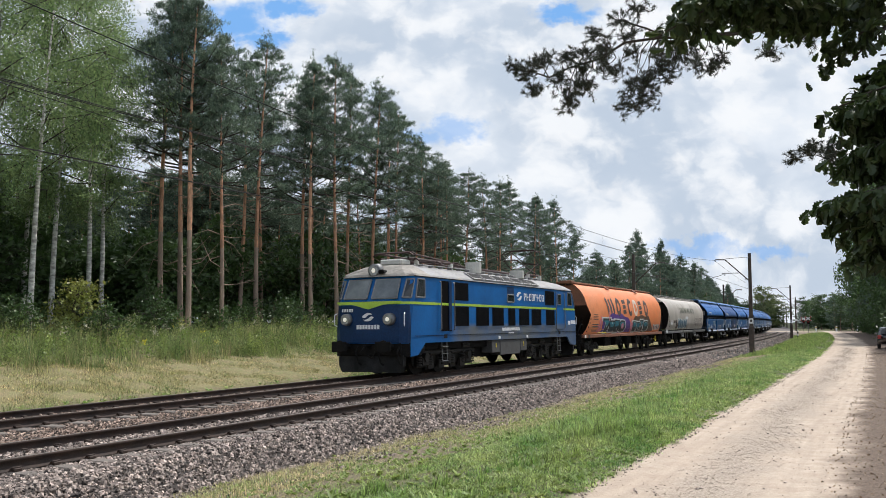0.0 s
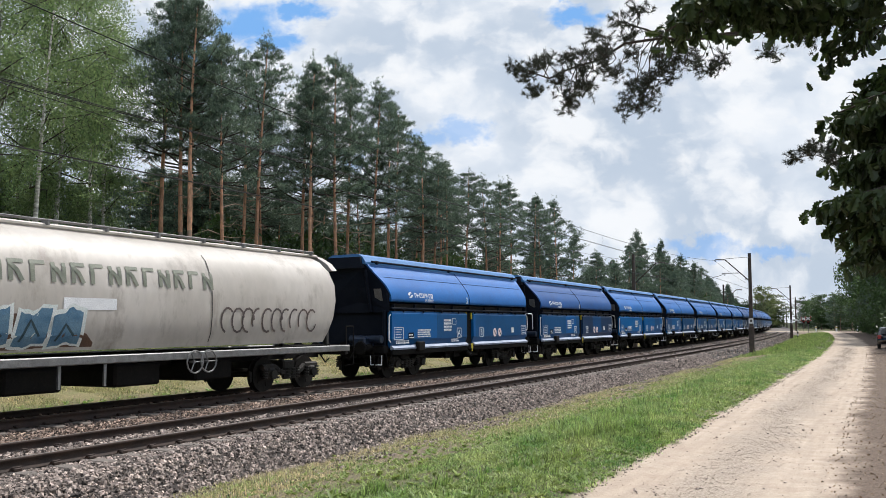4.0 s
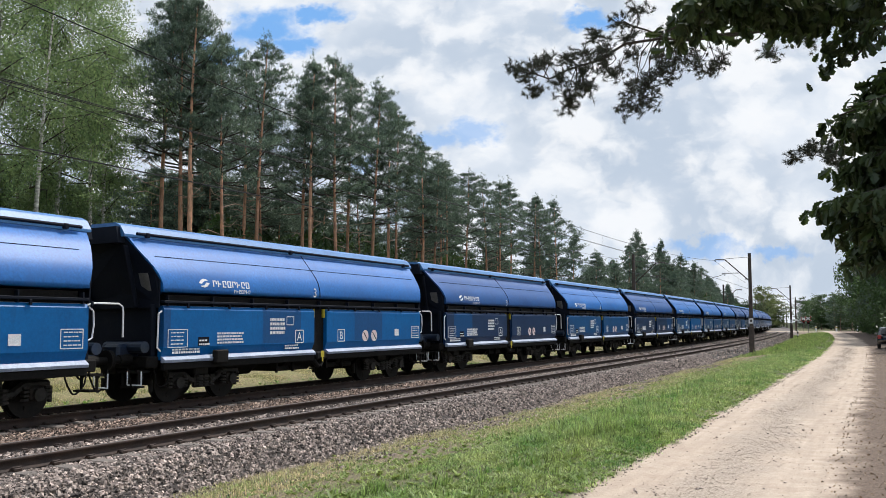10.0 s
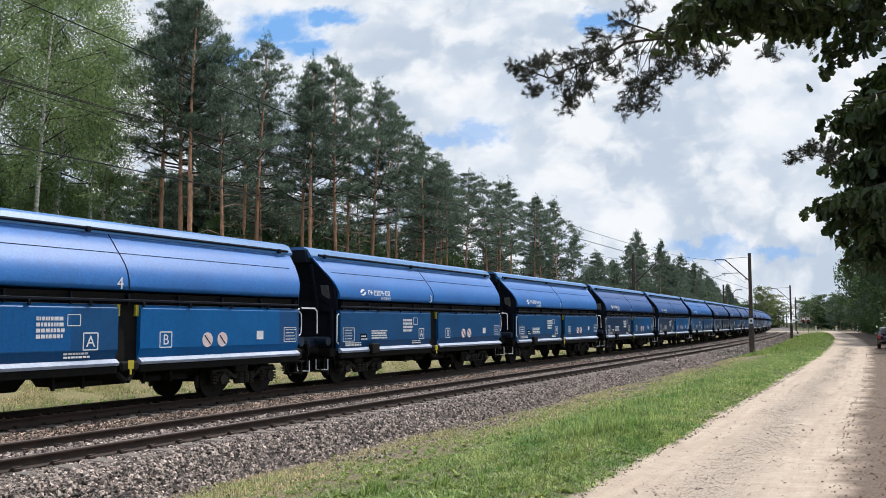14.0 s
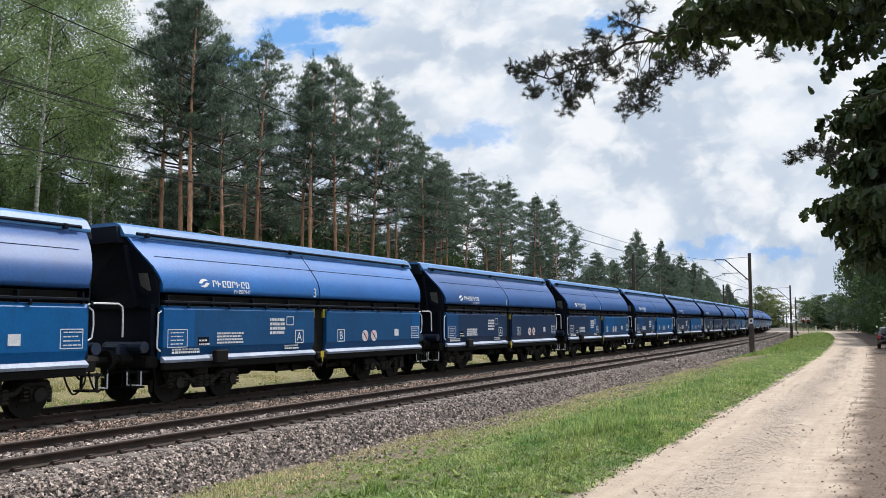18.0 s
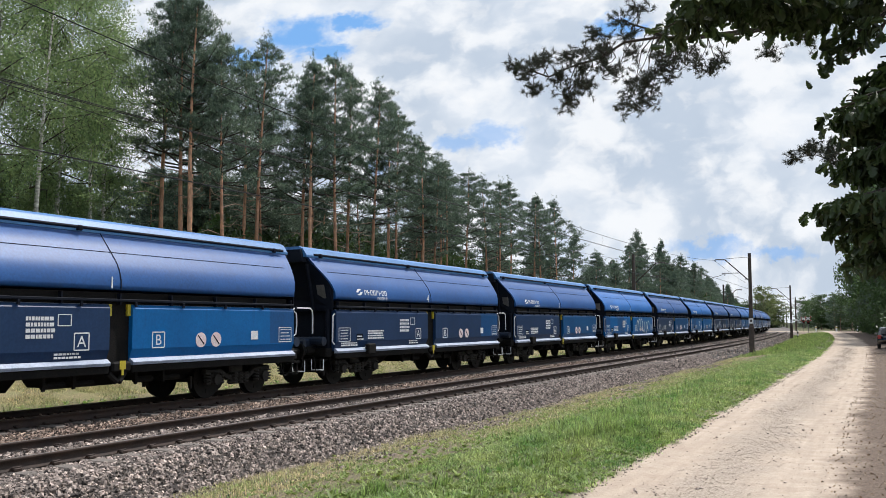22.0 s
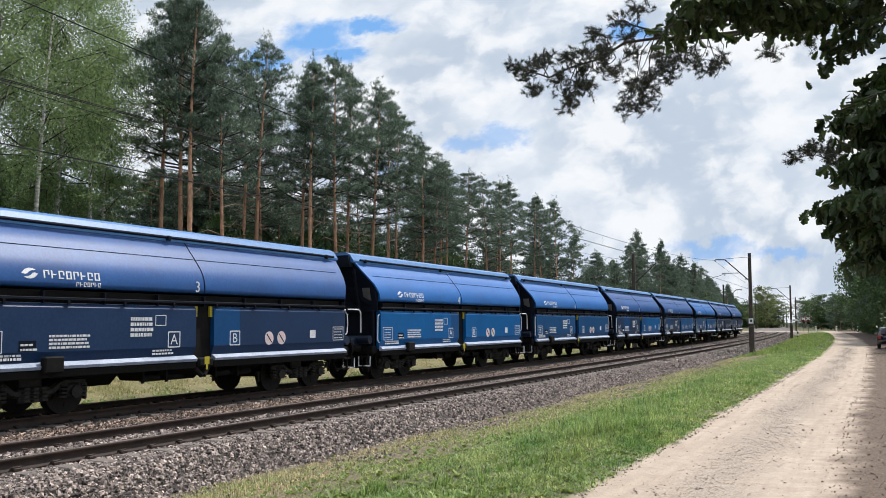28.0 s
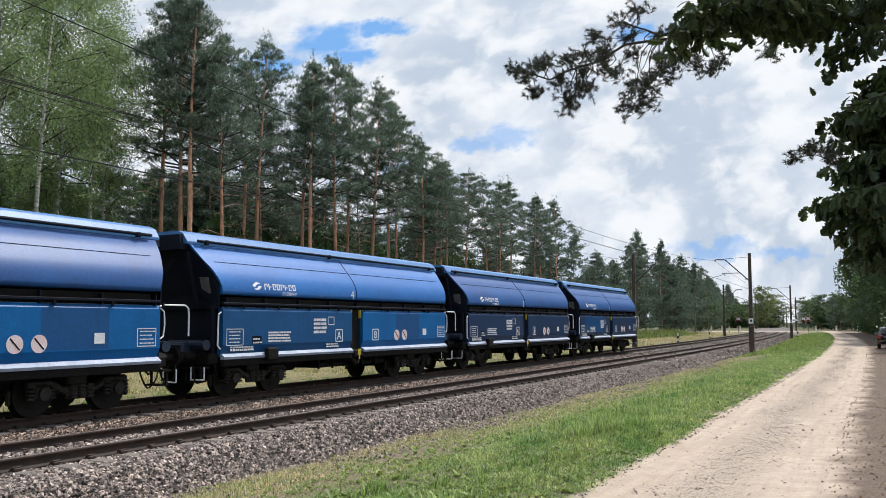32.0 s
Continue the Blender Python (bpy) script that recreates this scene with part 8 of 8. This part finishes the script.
# ---- parked car on the shaded verge ----
M_CAR = surf("black_car_paint", (0.012, 0.013, 0.017), (0.018, 0.019, 0.024), 2, 0.22, 0, 0.0, coat=0.8)
M_TYRE = surf("tyre_rubber", (0.018, 0.018, 0.018), (0.028, 0.027, 0.026), 6, 0.9)
carx, cary = line(72, -11.78)
car = tagged(new("parked_car"), "dark hatchback car parked at the wooded road edge", "car")
car.matrix_basis = pose(float(carx), float(cary), float(ground_z(72, -11.78)), 0, 0, -math.degrees(heading(72)) - 2)
bm = B()
prof = [(-2.05, 0.35), (-2.1, 0.75), (-2.02, 0.98), (-1.72, 1.5), (-1.35, 1.6), (0.1, 1.58), (0.95, 1.1), (1.95, 0.92), (2.1, 0.6), (2.05, 0.32)]
L_, R_ = [], []
for y, z in prof:
    hw = 0.9 if z < 1.0 else 0.9 - (z - 1.0) * 0.38
    L_.append(bm.verts.new((-hw, y, z)))
    R_.append(bm.verts.new((hw, y, z)))
k = len(prof)
for i in range(k):
    bm.faces.new((L_[i], L_[(i + 1) % k], R_[(i + 1) % k], R_[i]))
bm.faces.new(L_)
bm.faces.new(R_[::-1])
bmesh.ops.bevel(bm, geom=bm.edges[:], offset=0.05, segments=2, affect="EDGES")
part("body", bm, M_CAR, car, "glossy black car body", flat=False)
quad_plate(car, "rear_window", [(-0.66, -1.96, 1.1), (0.66, -1.96, 1.1), (0.56, -1.77, 1.45), (-0.56, -1.77, 1.45)], M_GLASS, "", 0.02)
for sx in (-1, 1):
    quad_plate(car, "side_window", [(sx * 0.895, -1.4, 1.06), (sx * 0.895, 0.6, 1.08), (sx * 0.72, 0.05, 1.48), (sx * 0.72, -1.3, 1.48)], M_GLASS, "", 0.02)
    bm = B()
    box(bm, (sx * 0.74, -2.06, 0.88), (0.24, 0.1, 0.3), 0.03)
    part("tail_light", bm, M_RED, car, "red tail light")
    bm = B()
    box(bm, (sx * 1.0, 0.55, 1.08), (0.2, 0.12, 0.15), 0.03)
    part("wing_mirror", bm, M_STEEL, car)
    for y in (-1.3, 1.35):
        bm = B()
        cyl(bm, (sx * 0.7, y, 0.32), (sx * 0.91, y, 0.32), 0.32, 18)
        wh = part("wheel", bm, M_TYRE, car)
        bm = B()
        cyl(bm, (sx * 0.9, y, 0.32), (sx * 0.92, y, 0.32), 0.19, 10)
        part("rim", bm, M_STEEL, wh)
bm = B()
box(bm, (0, -2.1, 0.62), (0.52, 0.02, 0.11))
part("number_plate", bm, M_WHITE, car)

# ---- branches that hang over the road beside the camera ----
def leaf_shape(seed):
    """A lobed oak leaf, bent along its midrib."""
    rg = random.Random(seed)
    half = [(0.0, 0.004), (0.012, 0.008), (0.024, 0.02), (0.034, 0.013), (0.048, 0.031), (0.058, 0.019), (0.073, 0.036), (0.083, 0.021), (0.097, 0.027), (0.108, 0.012), (0.116, 0.0)]
    bm = B()
    mid = [bm.verts.new((0, y, 0.012 * math.sin(y * 30))) for y, _ in half]
    for sx in (-1, 1):
        edge = [bm.verts.new((sx * x * (0.85 + 0.3 * rg.random()), y + 0.003 * rg.random(), 0.2 * x + 0.012 * math.sin(y * 30))) if x > 0 else None for y, x in half]
        for i in range(len(half) - 1):
            if edge[i + 1] is None:
                bm.faces.new((mid[i], mid[i + 1], edge[i]))
            else:
                bm.faces.new((mid[i], mid[i + 1], edge[i + 1], edge[i]))
    me = bpy.data.meshes.new("leaf")
    bm.to_mesh(me)
    bm.free()
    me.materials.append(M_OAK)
    return me


LEAVES = [leaf_shape(i) for i in range(4)]
oak = tagged(new("oak_tree"), "oak at the roadside with lobed leaves overhead, darkened as backlit", "tree")
oak.matrix_basis = pose(3.3, 1.3, float(ground_z(1, -12)) - 0.1)
OAK0 = Vector(oak.matrix_basis.translation)
v, f = rods([((0, 0, -0.2), (0.05, 0.1, 2.0), 0.22, 0.19), ((0.05, 0.1, 2.0), (0, 0.2, 4.6), 0.19, 0.13), ((0, 0.2, 4.6), (0.2, 0.1, 7.5), 0.13, 0.06)], 10)
mesh_obj("trunk", v, f, M_BARK_LOW, oak)
ro = random.Random(12)
oak_branches = []


def oak_branch(start, tips, n_leaf, bulk, name="branch"):
    """A limb with twigs to each tip (x, z, spread_x, spread_z, y); single leaves on the outside, a joined mass within."""
    base = Vector(start)
    segs, leaves = [], []
    for x, z, rx, rz, y in tips:
        c = Vector((x, y, z))
        m = base.lerp(c, 0.55) + Vector((0, 0.1, 0.18))
        segs += [(base, m, 0.03, 0.018), (m, c, 0.018, 0.006)]
        for k in range(5):
            e = c + Vector((ro.gauss(0, rx * 0.6), ro.gauss(0, 0.12), ro.gauss(0, rz * 0.6)))
            segs.append((m.lerp(c, 0.4 + 0.5 * ro.random()), e, 0.006, 0.003))
    v, f = rods([((a - base), (b - base), r0, r1) for a, b, r0, r1 in segs], 5)
    br = mesh_obj(name, v, f, M_TWIG, oak, "thin dark oak branch")
    br.location = base - OAK0
    tot = sum(t[2] * t[3] for t in tips)
    V, F = [], []
    for x, z, rx, rz, y in tips:
        share = rx * rz / tot
        for k in range(int(bulk * share) + 3):
            a, q = ro.random() * 6.283, 0.85 * math.sqrt(ro.random())
            V.append((x + rx * q * math.cos(a) - base.x, y + ro.gauss(0.08, 0.12) - base.y, z + rz * q * math.sin(a) - base.z))
        for k in range(int(n_leaf * share) + 4):
            a, q = ro.random() * 6.283, 0.55 + 0.5 * ro.random()
            p_ = Vector((x + rx * q * math.cos(a), y + ro.gauss(-0.03, 0.1), z + rz * q * math.sin(a)))
            lf = new("leaf", LEAVES[ro.randrange(4)])
            lf.parent = br
            s_ = 0.34 + 0.26 * ro.random()
            lf.matrix_basis = Matrix.Translation(p_ - base) @ Euler((ro.gauss(-1.3, 0.6), ro.gauss(0, 0.5), ro.random() * 6.283)).to_matrix().to_4x4() @ Matrix.Scale(s_, 4)
    tmpl = [np.array([v_.co[:] for v_ in me.vertices]) for me in LEAVES]
    tris = []
    for me in LEAVES:
        t_ = []
        for p in me.polygons:
            q = list(p.vertices)
            t_ += [(q[0], q[i], q[i + 1]) for i in range(1, len(q) - 1)]
        tris.append(np.array(t_))
    vv, ff, off = [], [], 0
    for p in V:
        i = ro.randrange(4)
        R = np.array(Euler((ro.gauss(-1.3, 0.7), ro.gauss(0, 0.6), ro.random() * 6.283)).to_matrix()) * (0.34 + 0.26 * ro.random())
        vv.append(tmpl[i] @ R.T + np.array(p))
        ff.append(tris[i] + off)
        off += len(tmpl[i])
    mass = mesh_obj("leaf_mass", np.concatenate(vv), np.concatenate(ff), M_OAK, br, "dense oak leaves, darkened as backlit")
    mass["kind"] = "stuff"
    oak_branches.append(br)
    return br


# overhead, upper side and lower side limbs: x, z, spreads, y
oak_branch((2.6, 2.2, 3.35), [(0.920, 3.000, 0.079, 0.057, 2.80), (1.060, 3.010, 0.106, 0.066, 2.70), (1.200, 3.020, 0.114, 0.066, 2.80), (1.350, 3.035, 0.106, 0.070, 2.90), (0.840, 2.965, 0.044, 0.040, 2.80), (1.480, 3.025, 0.070, 0.070, 2.75), (1.420, 2.880, 0.035, 0.053, 2.80)], 240, 1150)
oak_branch((2.6, 2.2, 2.75), [(1.535, 2.620, 0.090, 0.081, 2.80), (1.415, 2.620, 0.050, 0.032, 2.75), (1.585, 2.750, 0.063, 0.081, 2.85), (1.535, 2.460, 0.081, 0.063, 2.80), (1.425, 2.460, 0.041, 0.032, 2.75)], 210, 1250)
oak_branch((2.6, 2.2, 2.3), [(1.565, 2.320, 0.085, 0.085, 2.80), (1.325, 2.310, 0.043, 0.024, 2.70), (1.395, 2.270, 0.028, 0.033, 2.70), (1.415, 2.220, 0.033, 0.033, 2.70), (1.545, 2.190, 0.067, 0.067, 2.80), (1.485, 2.130, 0.033, 0.033, 2.80)], 190, 1000)

bough_tree = tagged(new("roadside_pine"), "pine at the roadside with a bough reaching over the road", "tree")
bough_tree.matrix_basis = pose(3.75, 4.4, float(ground_z(5, -12)) - 0.1)
BT0 = Vector(bough_tree.matrix_basis.translation)
v, f = rods([((0, 0, -0.2), (0.05, 0, 3.0), 0.2, 0.17), ((0.05, 0, 3.0), (0, 0.1, 9.0), 0.17, 0.09)], 10)
mesh_obj("trunk", v, f, M_BARK, bough_tree)
PX = 5.0 / 1488.7


def bough(stem, tips, shoots, seed, needles=60):
    """stem: (x, z) along the limb; tips: (x, z) of the twig ends, five metres ahead of the eye."""
    rg = np.random.RandomState(seed)
    S3 = [np.array([x, 5.0 + 0.1 * math.sin(i), z]) for i, (x, z) in enumerate(stem)]
    segs = [(a, b, 0.013 * (1 - 0.75 * i / len(S3)), 0.013 * (1 - 0.75 * (i + 1) / len(S3))) for i, (a, b) in enumerate(zip(S3[:-1], S3[1:]))]
    dense = [a + (b - a) * t for a, b in zip(S3[:-1], S3[1:]) for t in (0, 0.25, 0.5, 0.75)]
    C, D = [], []
    for x, z in tips:
        tip = np.array([x, 5.0 + rg.randn() * 0.12, z])
        d = [np.linalg.norm(q - tip) + 0.6 * max(0, tip[0] - q[0] + 0.05) for q in dense]
        q = dense[int(np.argmin(d))]
        m = q + (tip - q) * 0.6 + rg.randn(3) * 0.018 + np.array([0.012, 0, 0.02])
        h_ = (q + m) / 2 + rg.randn(3) * 0.016 + np.array([0, 0, 0.012])
        segs += [(q, h_, 0.0036, 0.003), (h_, m, 0.003, 0.0022), (m, tip, 0.0022, 0.0015)]
        for k in range(shoots):
            twig = tip + (m - tip) * 0.5 * rg.rand() ** 1.5
            o_ = twig + rg.randn(3) * np.array([0.028, 0.03, 0.024])
            e = o_ + (rg.randn(3) * np.array([0.6, 0.7, 0.5]) + np.array([-0.25, 0, 0.15])) * 0.03
            segs.append((twig, o_, 0.0012, 0.001))
            segs.append((o_, e, 0.0014, 0.001))
            ax = (e - o_) / (np.linalg.norm(e - o_) + 1e-6)
            t = 0.1 + 1.0 * rg.rand(needles, 1)
            C.append(o_ + (e - o_) * t)
            D.append(np.repeat(ax[None], needles, 0))
    C, D = np.concatenate(C), np.concatenate(D)
    dd = D * 0.6 + rg.randn(len(C), 3) * 0.5
    dd /= np.linalg.norm(dd, axis=1)[:, None]
    p = np.cross(dd, rg.randn(len(C), 3))
    p /= np.linalg.norm(p, axis=1)[:, None]
    ln = 0.018 + 0.015 * rg.rand(len(C), 1)
    V = np.stack([C - p * 0.0009, C + p * 0.0009, C + dd * ln], 1).reshape(-1, 3)
    root = S3[0]
    v, f = rods([(a - root, b - root, r0, r1) for a, b, r0, r1 in segs], 5)
    br = mesh_obj("bough", v, f, M_TWIG, bough_tree, "dark pine bough")
    br.location = Vector(root) - BT0
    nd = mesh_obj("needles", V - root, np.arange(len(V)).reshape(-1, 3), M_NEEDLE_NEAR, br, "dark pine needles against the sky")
    nd["kind"] = "stuff"
    return br


def reach(*pts):
    """Points sideways and above eye height, in thirds of a centimetre, as metres."""
    return [(a * PX, EYE + b * PX) for a, b in pts]


bough_a = bough(reach((900, 590), (736, 564), (529, 532), (441, 515), (385, 505), (323, 494), (282, 471), (230, 462), (195, 447), (154, 456)),
                reach((130, 460), (174, 485), (179, 456), (151, 439), (164, 418), (222, 474), (205, 425), (220, 394), (242, 411), (247, 448), (256, 492), (272, 513), (294, 498), (300, 479), (266, 427), (232, 385), (280, 455)), 34, 5)
bough_b = bough(reach((900, 585), (736, 560), (529, 528), (441, 512), (400, 506), (360, 520), (335, 536)),
                reach((316, 540), (347, 559), (332, 509), (350, 492), (320, 448), (344, 425), (354, 406), (373, 429), (390, 450), (406, 436), (329, 383), (343, 373), (368, 386), (404, 532), (416, 509), (417, 469), (444, 480), (466, 467), (482, 452), (498, 463), (590, 478), (640, 490), (735, 480)), 32, 6)
bough_c = bough(reach((900, 262), (792, 270), (724, 284), (687, 297)), reach((652, 302), (663, 312), (672, 316), (672, 288), (689, 304), (680, 293), (699, 276), (713, 262)), 26, 7)


def motions():
    """The train runs through at about 15 m/s; the clouds drift."""
    times = [i * 1.0 for i in range(33)]
    for w, s0 in zip(hoppers, HOPPER_S):
        walk(w, [(t, car_pose(s0 - travelled(t))) for t in times])
    for w, s0, half in others:
        walk(w, [(t, car_pose(s0 - travelled(t), half)) for t in times])
    # wheels roll while their car is in the near stretch
    for w, s0 in [(w, s) for w, s in zip(hoppers, HOPPER_S)] + [(w, s) for w, s, _ in others]:
        ta, tb = max(0.0, (s0 - 75) / 15.4), min(32.0, (s0 + 14) / 15.3)
        if tb <= ta:
            continue
        ts = [i / 30 for i in range(int(ta * 30), int(tb * 30) + 1)]
        ta, tb = ts[0], ts[-1]
        for o in w.children_recursive:
            if o.name.startswith("wheelset"):
                at, r = o.location.copy(), o.location.z
                f = lambda t: Matrix.Translation(at) @ pose(0, 0, 0, math.degrees(travelled(t) / r) % 360)
                walk(o, ([(0.0, f(ta))] if ta > 0.05 else []) + [(t, f(t)) for t in ts] + ([(32.0, f(tb))] if tb < 31.95 else []))
    # leaves sway in a light wind
    def sway(ob, ay, az_, ph, k):
        at = ob.location.copy()
        rows = []
        for i in range(65):
            t = i * 0.5
            g = math.sin(0.9 * t + ph) * 0.6 + math.sin(2.3 * t + 2 * ph) * 0.3 + 0.5 * math.sin(0.31 * t + ph)
            q = math.cos(1.3 * t + ph) * 0.5 + math.sin(2.9 * t + ph) * 0.3
            rows.append((t, Matrix.Translation(at) @ pose(0, 0, 0, 0, k * ay * g, k * az_ * q)))
        walk(ob, rows)
    for i, br in enumerate(oak_branches):
        sway(br, 0.7, 0.8, 1.7 * i, 1.0)
    sway(bough_a, 0.18, 0.15, 0.4, 1.0)
    sway(bough_b, 0.15, 0.12, 1.2, 1.0)
    walk(cloud_sheet, [(0.0, pose(0, 0, 0)), (32.0, pose(72, 46, 0))])


motions()
